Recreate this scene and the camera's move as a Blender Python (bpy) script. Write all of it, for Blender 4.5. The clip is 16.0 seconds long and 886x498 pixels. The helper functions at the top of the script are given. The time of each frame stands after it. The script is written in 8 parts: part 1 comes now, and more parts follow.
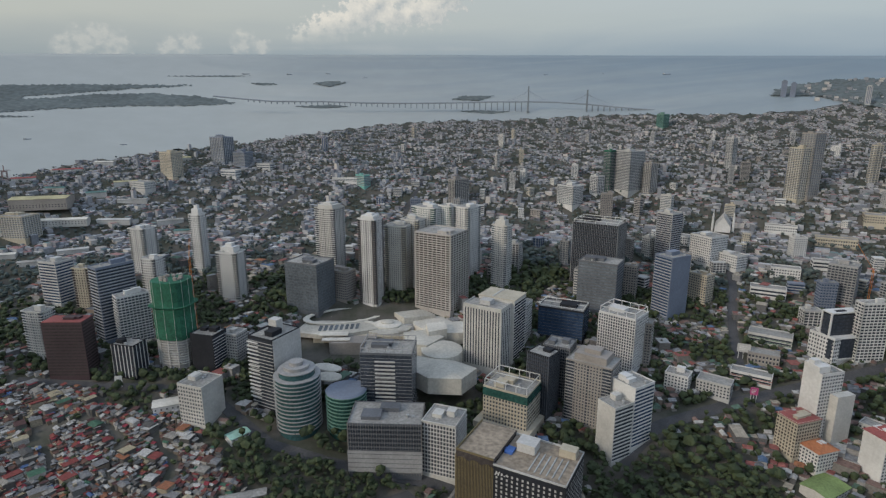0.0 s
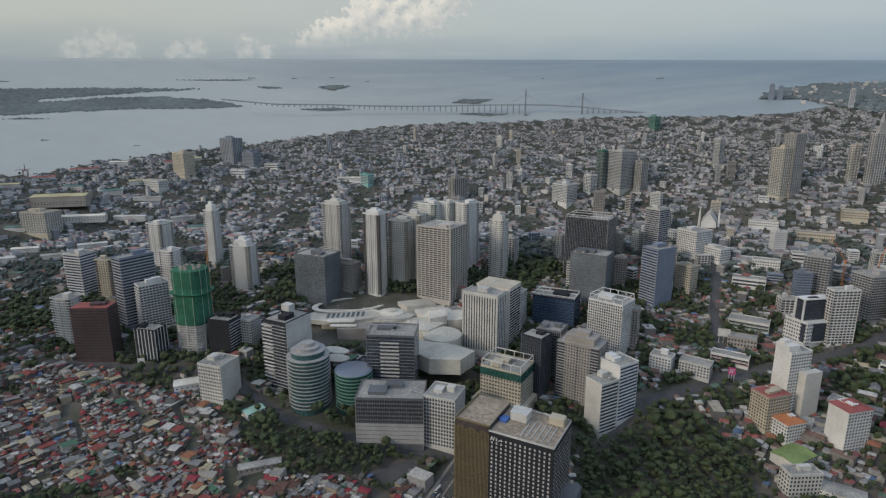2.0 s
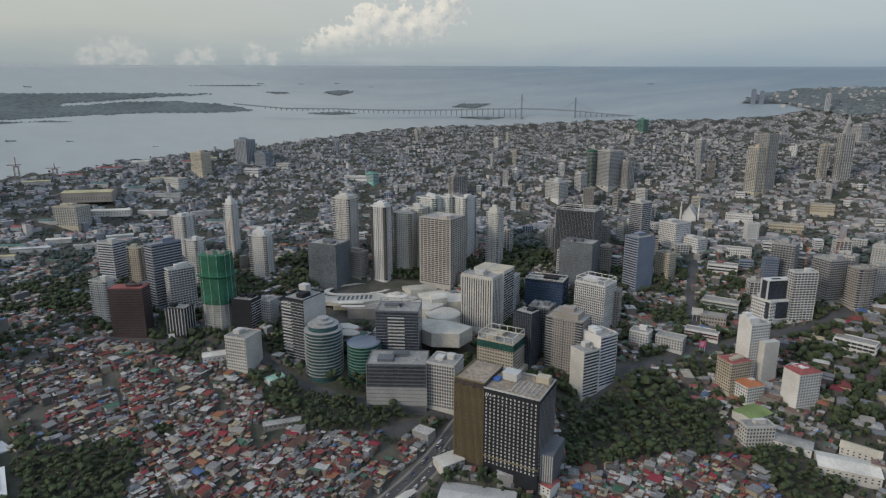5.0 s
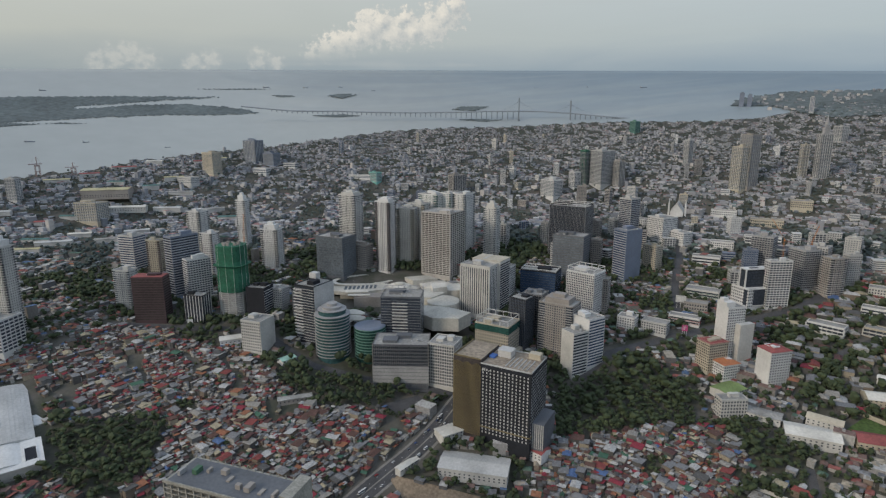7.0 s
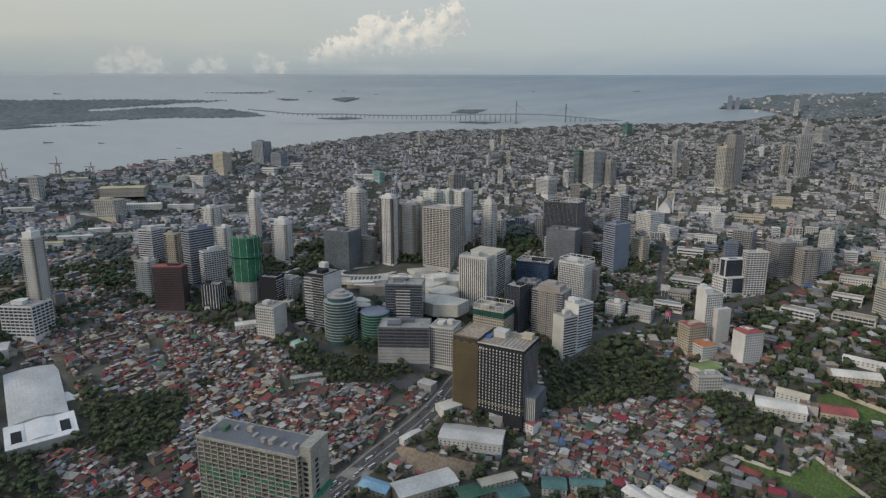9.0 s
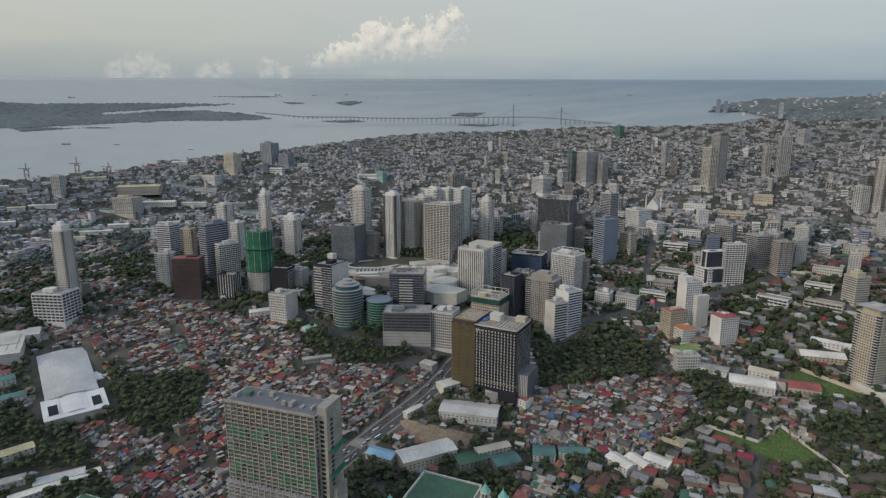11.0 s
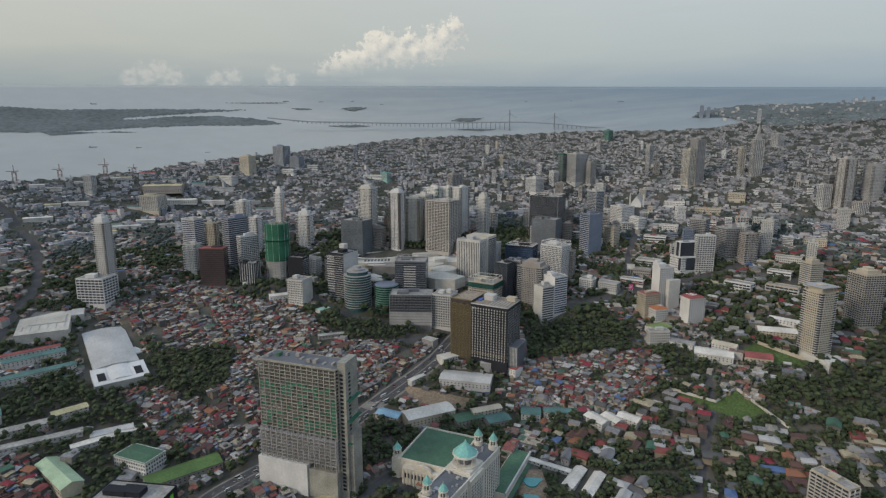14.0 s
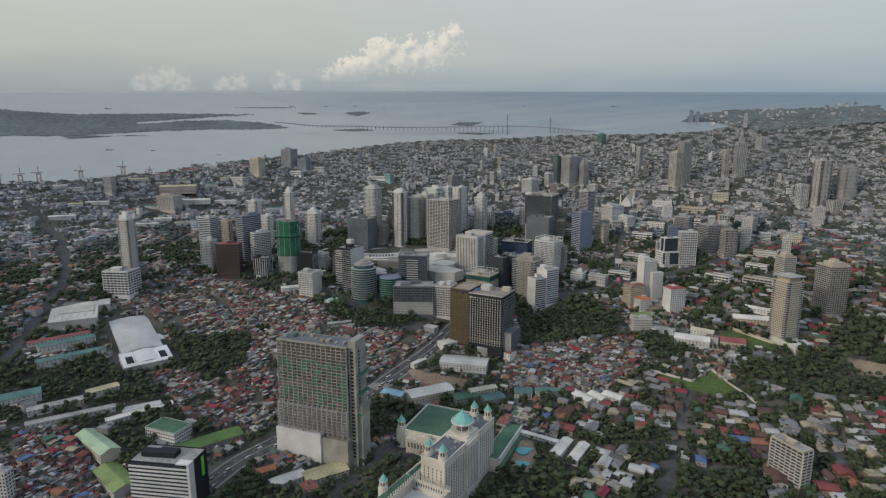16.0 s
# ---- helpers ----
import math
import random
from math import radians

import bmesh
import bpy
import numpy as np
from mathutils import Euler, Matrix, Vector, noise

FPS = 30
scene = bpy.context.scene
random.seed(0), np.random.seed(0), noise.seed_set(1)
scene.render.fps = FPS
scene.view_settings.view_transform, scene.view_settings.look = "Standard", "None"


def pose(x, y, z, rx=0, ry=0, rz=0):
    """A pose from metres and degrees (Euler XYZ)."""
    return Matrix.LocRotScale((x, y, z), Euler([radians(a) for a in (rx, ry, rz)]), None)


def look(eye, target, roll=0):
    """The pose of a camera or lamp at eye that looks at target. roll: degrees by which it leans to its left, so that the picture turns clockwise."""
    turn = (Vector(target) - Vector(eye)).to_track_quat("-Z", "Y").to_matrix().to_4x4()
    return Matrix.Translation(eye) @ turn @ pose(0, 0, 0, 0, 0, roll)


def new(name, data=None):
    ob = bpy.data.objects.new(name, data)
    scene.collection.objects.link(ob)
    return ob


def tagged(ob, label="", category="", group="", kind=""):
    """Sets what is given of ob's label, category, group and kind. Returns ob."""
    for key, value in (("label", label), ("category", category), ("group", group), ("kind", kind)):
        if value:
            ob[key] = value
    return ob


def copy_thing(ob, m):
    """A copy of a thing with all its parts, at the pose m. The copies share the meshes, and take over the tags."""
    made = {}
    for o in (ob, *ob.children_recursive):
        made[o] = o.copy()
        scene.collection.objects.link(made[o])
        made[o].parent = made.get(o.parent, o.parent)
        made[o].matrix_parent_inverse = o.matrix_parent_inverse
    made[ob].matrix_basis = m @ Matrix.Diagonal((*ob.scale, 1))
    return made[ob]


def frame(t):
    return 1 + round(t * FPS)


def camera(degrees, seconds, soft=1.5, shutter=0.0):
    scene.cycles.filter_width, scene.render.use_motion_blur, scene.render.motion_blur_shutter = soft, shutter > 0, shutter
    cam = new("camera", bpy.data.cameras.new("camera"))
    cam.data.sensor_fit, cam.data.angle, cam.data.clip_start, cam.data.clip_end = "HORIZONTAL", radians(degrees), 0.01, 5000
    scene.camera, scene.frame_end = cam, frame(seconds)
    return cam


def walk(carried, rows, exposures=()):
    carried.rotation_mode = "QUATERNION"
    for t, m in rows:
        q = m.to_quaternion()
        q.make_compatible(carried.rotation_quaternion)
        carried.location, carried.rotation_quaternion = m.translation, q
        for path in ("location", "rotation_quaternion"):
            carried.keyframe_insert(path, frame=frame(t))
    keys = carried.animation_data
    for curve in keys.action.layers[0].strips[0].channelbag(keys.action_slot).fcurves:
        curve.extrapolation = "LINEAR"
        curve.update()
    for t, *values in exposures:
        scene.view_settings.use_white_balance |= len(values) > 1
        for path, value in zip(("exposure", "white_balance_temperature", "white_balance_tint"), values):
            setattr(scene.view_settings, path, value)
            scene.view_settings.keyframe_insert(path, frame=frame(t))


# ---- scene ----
EXPOSURE_START, EXPOSURE_END = 0.03, 0.05
SUN_POWER = 1.5
SKY_RAMP = [(0.0, (0.305, 0.371, 0.414)), (0.02, (0.371, 0.425, 0.447)), (0.06, (0.480, 0.518, 0.496)), (0.13, (0.534, 0.572, 0.550)), (0.30, (0.545, 0.600, 0.621)), (0.9, (0.610, 0.741, 0.937))]

# ---- camera and its flight: a drone backing away over the city ----
cam = camera(75.29, 16.0, soft=1.3)
PATH = [
    (0.0, pose(2.36, 67.91, 411.78, 76.090, 0, -1.985)),
    (1.0, pose(1.48, 42.10, 410.19, 76.281, 0, -1.966)),
    (2.0, pose(0.50, 15.64, 408.27, 76.474, 0, -1.955)),
    (3.0, pose(-0.56, -11.50, 406.10, 76.668, 0, -1.949)),
    (4.0, pose(-1.89, -39.44, 403.54, 76.874, 0, -1.947)),
    (5.0, pose(-3.22, -68.17, 400.86, 77.079, 0, -1.949)),
    (6.0, pose(-4.53, -97.75, 398.10, 77.281, 0, -1.953)),
    (7.0, pose(-5.83, -128.21, 395.33, 77.481, 0, -1.957)),
    (8.0, pose(-7.09, -159.62, 392.59, 77.679, 0, -1.961)),
    (9.0, pose(-8.32, -192.01, 389.95, 77.876, 0, -1.963)),
    (10.0, pose(-9.49, -225.46, 387.44, 78.071, 0, -1.962)),
    (11.0, pose(-10.60, -259.99, 385.15, 78.264, 0, -1.957)),
    (12.0, pose(-11.64, -295.66, 383.10, 78.455, 0, -1.947)),
    (13.0, pose(-12.61, -332.51, 381.35, 78.645, 0, -1.930)),
    (14.0, pose(-13.47, -370.62, 379.98, 78.833, 0, -1.905)),
    (15.0, pose(-14.23, -410.01, 379.01, 79.019, 0, -1.871)),
    (16.0, pose(-14.89, -449.12, 378.51, 79.204, 0, -1.827)),
]
walk(cam, PATH, exposures=[(0.0, EXPOSURE_START, 6280, 11), (16.0, EXPOSURE_END, 6420, 11)])

# ---- sky, sun ----
SUN_FROM = Vector((-0.80, -0.42, 0.42)).normalized()
world = bpy.data.worlds.new("sky")
scene.world = world
world.use_nodes = True
wn, wl_ = world.node_tree.nodes, world.node_tree.links
wn.clear()
w_out = wn.new("ShaderNodeOutputWorld")
w_bg = wn.new("ShaderNodeBackground")
w_sky = wn.new("ShaderNodeTexSky")
w_sky.sky_type = "NISHITA"
w_sky.sun_disc = False
w_sky.sun_elevation = math.asin(SUN_FROM.z)
w_sky.sun_rotation = math.atan2(SUN_FROM.x, SUN_FROM.y)
w_sky.dust_density, w_sky.air_density, w_sky.ozone_density = 4.0, 1.2, 1.5
w_co = wn.new("ShaderNodeTexCoord")
w_sep = wn.new("ShaderNodeSeparateXYZ")
w_ramp = wn.new("ShaderNodeValToRGB")
w_mix = wn.new("ShaderNodeMix")
w_mix.data_type = "RGBA"
w_nz = wn.new("ShaderNodeTexNoise")
w_map = wn.new("ShaderNodeMapping")
w_map.inputs["Scale"].default_value = (1.5, 1.5, 9.0)
w_nz.inputs["Scale"].default_value = 1.6
w_nz.inputs["Detail"].default_value = 7.0
w_nz.inputs["Distortion"].default_value = 0.6
w_mul = wn.new("ShaderNodeMath")
w_mul.operation = "MULTIPLY_ADD"
w_mul.inputs[1].default_value, w_mul.inputs[2].default_value = 0.06, -0.03
w_add = wn.new("ShaderNodeMath")
wl_.new(w_co.outputs["Generated"], w_sep.inputs[0])
wl_.new(w_co.outputs["Generated"], w_map.inputs[0])
wl_.new(w_map.outputs[0], w_nz.inputs["Vector"])
wl_.new(w_nz.outputs["Fac"], w_mul.inputs[0])
w_lean = wn.new("ShaderNodeMath")
w_lean.operation = "MULTIPLY_ADD"
w_lean.inputs[1].default_value = -0.079
wl_.new(w_sep.outputs["Y"], w_lean.inputs[0])
wl_.new(w_sep.outputs["Z"], w_lean.inputs[2])
wl_.new(w_lean.outputs[0], w_add.inputs[0])
wl_.new(w_mul.outputs[0], w_add.inputs[1])
wl_.new(w_add.outputs[0], w_ramp.inputs[0])
ramp = w_ramp.color_ramp
for pos, col in SKY_RAMP:
    el = ramp.elements.new(pos)
    el.color = (*col, 1)
ramp.elements.remove(ramp.elements[0])
ramp.elements.remove(ramp.elements[-1])
w_gain = wn.new("ShaderNodeMix")
w_gain.data_type, w_gain.blend_type = "RGBA", "MULTIPLY"
w_gain.inputs["Factor"].default_value = 1.0
w_gain.inputs["B"].default_value = (0.10, 0.10, 0.10, 1)
wl_.new(w_sky.outputs[0], w_gain.inputs["A"])
w_mix.inputs["Factor"].default_value = 0.88
wl_.new(w_gain.outputs["Result"], w_mix.inputs["A"])
wl_.new(w_ramp.outputs[0], w_mix.inputs["B"])
w_side = wn.new("ShaderNodeValToRGB")
w_side.color_ramp.elements[0].color, w_side.color_ramp.elements[1].color = (1.10, 1.03, 0.93, 1), (0.93, 0.98, 1.05, 1)
w_half = wn.new("ShaderNodeMath")
w_half.operation = "MULTIPLY_ADD"
w_half.inputs[1].default_value, w_half.inputs[2].default_value = 0.6, 0.5
wl_.new(w_sep.outputs["X"], w_half.inputs[0])
wl_.new(w_half.outputs[0], w_side.inputs[0])
w_tint = wn.new("ShaderNodeMix")
w_tint.data_type, w_tint.blend_type = "RGBA", "MULTIPLY"
w_tint.inputs["Factor"].default_value = 1.0
wl_.new(w_mix.outputs["Result"], w_tint.inputs["A"])
wl_.new(w_side.outputs[0], w_tint.inputs["B"])
wl_.new(w_tint.outputs["Result"], w_bg.inputs["Color"])
w_bg.inputs["Strength"].default_value = 1.0
wl_.new(w_bg.outputs[0], w_out.inputs["Surface"])

sun = new("sun", bpy.data.lights.new("sun", "SUN"))
sun.data.energy, sun.data.angle, sun.data.color = SUN_POWER, radians(12), (1.0, 0.865, 0.69)
sun.matrix_world = look(SUN_FROM * 900, (0, 0, 0))


# ---- materials ----
def material(name, colour, rough=0.8, metal=0.0, grain=1.0, vary=0.25, stain=0.25, bump=0.1, random=0.0, spec=0.4):
    """Paint, concrete, earth or metal: fine grain, broad stains and a slight relief, sizes in metres."""
    m = bpy.data.materials.new(name)
    m.use_nodes = True
    n, l = m.node_tree.nodes, m.node_tree.links
    b = n["Principled BSDF"]
    b.inputs["Roughness"].default_value, b.inputs["Metallic"].default_value = rough, metal
    b.inputs["Specular IOR Level"].default_value = spec
    co = n.new("ShaderNodeTexCoord")
    fine, broad = n.new("ShaderNodeTexNoise"), n.new("ShaderNodeTexNoise")
    fine.inputs["Scale"].default_value, fine.inputs["Detail"].default_value = 1.0 / grain, 6.0
    broad.inputs["Scale"].default_value, broad.inputs["Detail"].default_value = 0.09 / grain, 4.0
    l.new(co.outputs["Object"], fine.inputs["Vector"])
    l.new(co.outputs["Object"], broad.inputs["Vector"])
    last = None
    for tex, amount in ((fine, vary), (broad, stain)):
        mr = n.new("ShaderNodeMapRange")
        mr.inputs["From Min"].default_value, mr.inputs["From Max"].default_value = 0.3, 0.7
        mr.inputs["To Min"].default_value, mr.inputs["To Max"].default_value = 1 - amount, 1 + amount
        l.new(tex.outputs["Fac"], mr.inputs["Value"])
        if last is None:
            last = mr.outputs[0]
        else:
            mu = n.new("ShaderNodeMath")
            mu.operation = "MULTIPLY"
            l.new(last, mu.inputs[0])
            l.new(mr.outputs[0], mu.inputs[1])
            last = mu.outputs[0]
    if random:
        oi = n.new("ShaderNodeObjectInfo")
        mr = n.new("ShaderNodeMapRange")
        mr.inputs["To Min"].default_value, mr.inputs["To Max"].default_value = 1 - random, 1 + random
        l.new(oi.outputs["Random"], mr.inputs["Value"])
        mu = n.new("ShaderNodeMath")
        mu.operation = "MULTIPLY"
        l.new(last, mu.inputs[0])
        l.new(mr.outputs[0], mu.inputs[1])
        last = mu.outputs[0]
    mix = n.new("ShaderNodeMix")
    mix.data_type, mix.blend_type = "RGBA", "MULTIPLY"
    mix.inputs["Factor"].default_value = 1.0
    mix.inputs["A"].default_value = (*colour, 1)
    l.new(last, mix.inputs["B"])
    l.new(mix.outputs["Result"], b.inputs["Base Color"])
    if bump:
        bp = n.new("ShaderNodeBump")
        bp.inputs["Strength"].default_value, bp.inputs["Distance"].default_value = bump, 0.1 * grain
        l.new(fine.outputs["Fac"], bp.inputs["Height"])
        l.new(bp.outputs[0], b.inputs["Normal"])
    return m


def palette(name, colours, rough=0.85, source="island", grain=2.0, vary=0.3):
    """A surface whose colour is drawn from a palette, piece by piece or object by object, with grain on top."""
    m = bpy.data.materials.new(name)
    m.use_nodes = True
    n, l = m.node_tree.nodes, m.node_tree.links
    b = n["Principled BSDF"]
    b.inputs["Roughness"].default_value = rough
    b.inputs["Specular IOR Level"].default_value = 0.3
    if source == "island":
        out = n.new("ShaderNodeNewGeometry").outputs["Random Per Island"]
    else:
        out = n.new("ShaderNodeObjectInfo").outputs["Random"]
    r = n.new("ShaderNodeValToRGB")
    r.color_ramp.interpolation = "CONSTANT"
    total, at = sum(c[0] for c in colours), 0.0
    els = r.color_ramp.elements
    for i, (weight, col) in enumerate(colours):
        el = els[i] if i < 2 else els.new(min(at, 1))
        el.position, el.color = min(at, 1), (*col, 1)
        at += weight / total
    l.new(out, r.inputs[0])
    co, tex = n.new("ShaderNodeTexCoord"), n.new("ShaderNodeTexNoise")
    tex.inputs["Scale"].default_value, tex.inputs["Detail"].default_value = 1 / grain, 6.0
    l.new(co.outputs["Object"], tex.inputs["Vector"])
    mr = n.new("ShaderNodeMapRange")
    mr.inputs["From Min"].default_value, mr.inputs["From Max"].default_value = 0.3, 0.7
    mr.inputs["To Min"].default_value, mr.inputs["To Max"].default_value = 1 - vary, 1 + vary
    l.new(tex.outputs["Fac"], mr.inputs["Value"])
    mix = n.new("ShaderNodeMix")
    mix.data_type, mix.blend_type = "RGBA", "MULTIPLY"
    mix.inputs["Factor"].default_value = 1.0
    l.new(r.outputs[0], mix.inputs["A"])
    l.new(mr.outputs[0], mix.inputs["B"])
    l.new(mix.outputs["Result"], b.inputs["Base Color"])
    return m


def glass(name, colour, rough=0.2, vary=0.3):
    """Tinted window glass of a facade, with curtains and blinds behind some panes."""
    m = material(name, colour, rough, 0.0, 3.0, vary, 0.2, 0.0, 0.15, 0.35)
    return m


M = {
    "white": material("white_paint", (0.57, 0.57, 0.56), 0.7, grain=2.5, vary=0.08, stain=0.14),
    "offwhite": material("off_white_paint", (0.47, 0.465, 0.44), 0.75, grain=2.5, vary=0.1, stain=0.16),
    "cream": material("cream_paint", (0.42, 0.38, 0.30), 0.75, grain=2.5, vary=0.1, stain=0.16),
    "tan": material("tan_paint", (0.27, 0.25, 0.23), 0.8, grain=2.5, vary=0.1, stain=0.16),
    "grey": material("grey_concrete", (0.30, 0.30, 0.30), 0.8, grain=2.5, vary=0.14, stain=0.2),
    "lightgrey": material("light_grey_concrete", (0.42, 0.42, 0.41), 0.8, grain=2.5, vary=0.12, stain=0.18),
    "darkgrey": material("dark_grey_cladding", (0.11, 0.118, 0.132), 0.6, grain=2.5, vary=0.15, stain=0.2),
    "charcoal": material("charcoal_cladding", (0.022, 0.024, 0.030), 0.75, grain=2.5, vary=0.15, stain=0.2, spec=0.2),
    "bluegrey": material("blue_grey_cladding", (0.16, 0.19, 0.25), 0.55, grain=2.5, vary=0.1, stain=0.15),
    "brown": material("brown_cladding", (0.17, 0.152, 0.143), 0.8, grain=2.5, vary=0.15, stain=0.2),
    "palebrown": material("pale_brown_paint", (0.44, 0.415, 0.39), 0.8, grain=2.5, vary=0.12, stain=0.15),
    "maroon": material("maroon_cladding", (0.060, 0.037, 0.042), 0.7, grain=2.5, vary=0.15, stain=0.2),
    "redroof": material("red_roof_sheet", (0.24, 0.07, 0.065), 0.75, grain=2.0, vary=0.2, stain=0.25),
    "orangeroof": material("orange_tile_roof", (0.38, 0.15, 0.07), 0.8, grain=2.0, vary=0.2, stain=0.2),
    "greenroof": material("green_roof_sheet", (0.055, 0.12, 0.075), 0.7, grain=3.0, vary=0.18, stain=0.25),
    "tealroof": material("teal_copper_roof", (0.17, 0.40, 0.36), 0.6, grain=2.0, vary=0.15, stain=0.2),
    "gold": material("gold_metal_fins", (0.185, 0.148, 0.075), 0.5, 0.2, grain=2.0, vary=0.15, stain=0.15),
    "net": material("green_safety_net", (0.024, 0.115, 0.07), 0.9, grain=2.0, vary=0.35, stain=0.3, bump=0.5),
    "roofdeck": material("weathered_roof_deck", (0.27, 0.265, 0.25), 0.9, grain=3.0, vary=0.25, stain=0.3),
    "plant": material("galvanised_plant", (0.36, 0.37, 0.37), 0.6, 0.2, grain=1.5, vary=0.2, stain=0.2),
    "steel": material("painted_steel", (0.55, 0.55, 0.53), 0.5, 0.1, grain=1.0, vary=0.1, stain=0.1),
    "glass": glass("dark_window_glass", (0.045, 0.054, 0.070)),
    "bluegl": glass("blue_window_glass", (0.035, 0.06, 0.11)),
    "greengl": glass("green_window_glass", (0.03, 0.085, 0.075)),
    "tealgl": glass("teal_window_glass", (0.045, 0.10, 0.105)),
    "palegreen_": material("pale_green_spandrel", (0.13, 0.24, 0.20), 0.5, grain=2.0, vary=0.15, stain=0.15),
    "greygl": glass("grey_window_glass", (0.125, 0.145, 0.165)),
    "brownwin": glass("brown_window_glass", (0.06, 0.052, 0.05)),
    "asphalt": material("asphalt", (0.065, 0.065, 0.068), 0.9, grain=1.5, vary=0.2, stain=0.25),
    "paving": material("concrete_paving", (0.19, 0.18, 0.165), 0.9, grain=1.5, vary=0.2, stain=0.25),
    "grass": material("mown_grass", (0.055, 0.088, 0.026), 0.95, grain=3.0, vary=0.35, stain=0.3, bump=0.4),
    "dirt": material("bare_earth", (0.22, 0.17, 0.12), 0.95, grain=3.0, vary=0.3, stain=0.3, bump=0.4),
    "pool": material("pool_water", (0.09, 0.33, 0.34), 0.15, grain=2.0, vary=0.1, stain=0.1, bump=0.1),
    "ivory": material("ivory_paint", (0.56, 0.53, 0.46), 0.75, grain=2.0, vary=0.12, stain=0.18),
    "mallwhite": material("pale_mall_roof", (0.54, 0.52, 0.47), 0.8, grain=3.0, vary=0.12, stain=0.2),
    "mallgrey": material("weathered_mall_roof", (0.43, 0.415, 0.37), 0.85, grain=3.0, vary=0.14, stain=0.22),
    "bark": material("bark", (0.09, 0.07, 0.05), 0.95, grain=0.5, vary=0.3, stain=0.2),
}

# ---- shape helpers ----
def part(name, mesh, mats, parent, label="", at=None):
    """Links a mesh (or a bmesh) as one object under a thing, or as a top-level object."""
    if isinstance(mesh, bmesh.types.BMesh):
        me = bpy.data.meshes.new(name)
        mesh.to_mesh(me)
        mesh.free()
        mesh = me
    if mats is not None and not mesh.materials:
        for m in (mats if isinstance(mats, (list, tuple)) else [mats]):
            mesh.materials.append(m)
    ob = new(name, mesh)
    if parent is not None:
        ob.parent = parent
    if at is not None:
        ob.location = at
    if label:
        ob["label"] = label
    return ob


QUADS = ((0, 3, 2, 1), (4, 5, 6, 7), (0, 1, 5, 4), (1, 2, 6, 5), (2, 3, 7, 6), (3, 0, 4, 7))


def boxes(name, items, mats=None):
    """One mesh of boxes (x0, x1, y0, y1, z0, z1[, material slot])."""
    v, f, k = [], [], []
    for it in items:
        x0, x1, y0, y1, z0, z1 = it[:6]
        o = len(v)
        v += [(x0, y0, z0), (x1, y0, z0), (x1, y1, z0), (x0, y1, z0), (x0, y0, z1), (x1, y0, z1), (x1, y1, z1), (x0, y1, z1)]
        f += [tuple(o + i for i in q) for q in QUADS]
        k += [it[6] if len(it) > 6 else 0] * 6
    me = bpy.data.meshes.new(name)
    me.from_pydata(v, [], f)
    for m in mats or ():
        me.materials.append(m)
    me.polygons.foreach_set("material_index", k)
    return me


def cylinder(bm, r0, r1, z0, z1, n=24, x=0, y=0):
    a = [bm.verts.new((x + r0 * math.cos(2 * math.pi * i / n), y + r0 * math.sin(2 * math.pi * i / n), z0)) for i in range(n)]
    b = [bm.verts.new((x + r1 * math.cos(2 * math.pi * i / n), y + r1 * math.sin(2 * math.pi * i / n), z1)) for i in range(n)]
    for i in range(n):
        bm.faces.new((a[i], a[(i + 1) % n], b[(i + 1) % n], b[i]))
    bm.faces.new(a[::-1])
    bm.faces.new(b)


# ---- terrain: the city's bowl, rising to the sea's far edge ----
CX, CY = -6.0, -150.0
KR = [0, 278, 483, 650, 792, 915, 1048, 1193, 1368, 1464, 1566, 1715, 1882, 2330, 2440]
KZ = [-50, -43, -29, 0, 27, 51, 76, 100, 124, 163, 201, 246, 293, 394, 402]


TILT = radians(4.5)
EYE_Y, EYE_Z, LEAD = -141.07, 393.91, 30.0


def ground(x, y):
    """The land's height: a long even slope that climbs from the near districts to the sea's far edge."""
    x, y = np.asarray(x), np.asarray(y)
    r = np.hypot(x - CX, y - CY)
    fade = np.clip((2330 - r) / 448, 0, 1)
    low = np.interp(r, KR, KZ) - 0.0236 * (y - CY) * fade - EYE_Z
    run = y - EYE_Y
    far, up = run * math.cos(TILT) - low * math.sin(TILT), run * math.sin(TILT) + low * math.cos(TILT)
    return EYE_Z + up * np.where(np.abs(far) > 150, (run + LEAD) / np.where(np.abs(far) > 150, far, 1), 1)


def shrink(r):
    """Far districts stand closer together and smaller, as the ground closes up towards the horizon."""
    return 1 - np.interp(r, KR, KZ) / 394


def polar(az, r):
    a = radians(az)
    return CX + r * math.sin(a), CY + r * math.cos(a)


def polar_sheet(name, mat, azs, inner, outer, rows, lift):
    """A sheet over the terrain between two radii (functions of the bearing)."""
    v, f = [], []
    for a in azs:
        r0, r1 = inner(a), outer(a)
        for k in range(rows + 1):
            x, y = polar(a, r0 + (r1 - r0) * k / rows)
            v.append((x, y, float(ground(x, y)) + lift))
    w = rows + 1
    for i in range(len(azs) - 1):
        for k in range(rows):
            f.append((i * w + k, i * w + k + 1, (i + 1) * w + k + 1, (i + 1) * w + k))
    me = bpy.data.meshes.new(name)
    me.from_pydata(v, [], f)
    me.materials.append(mat)
    me.polygons.foreach_set("use_smooth", [True] * len(f))
    return new(name, me)


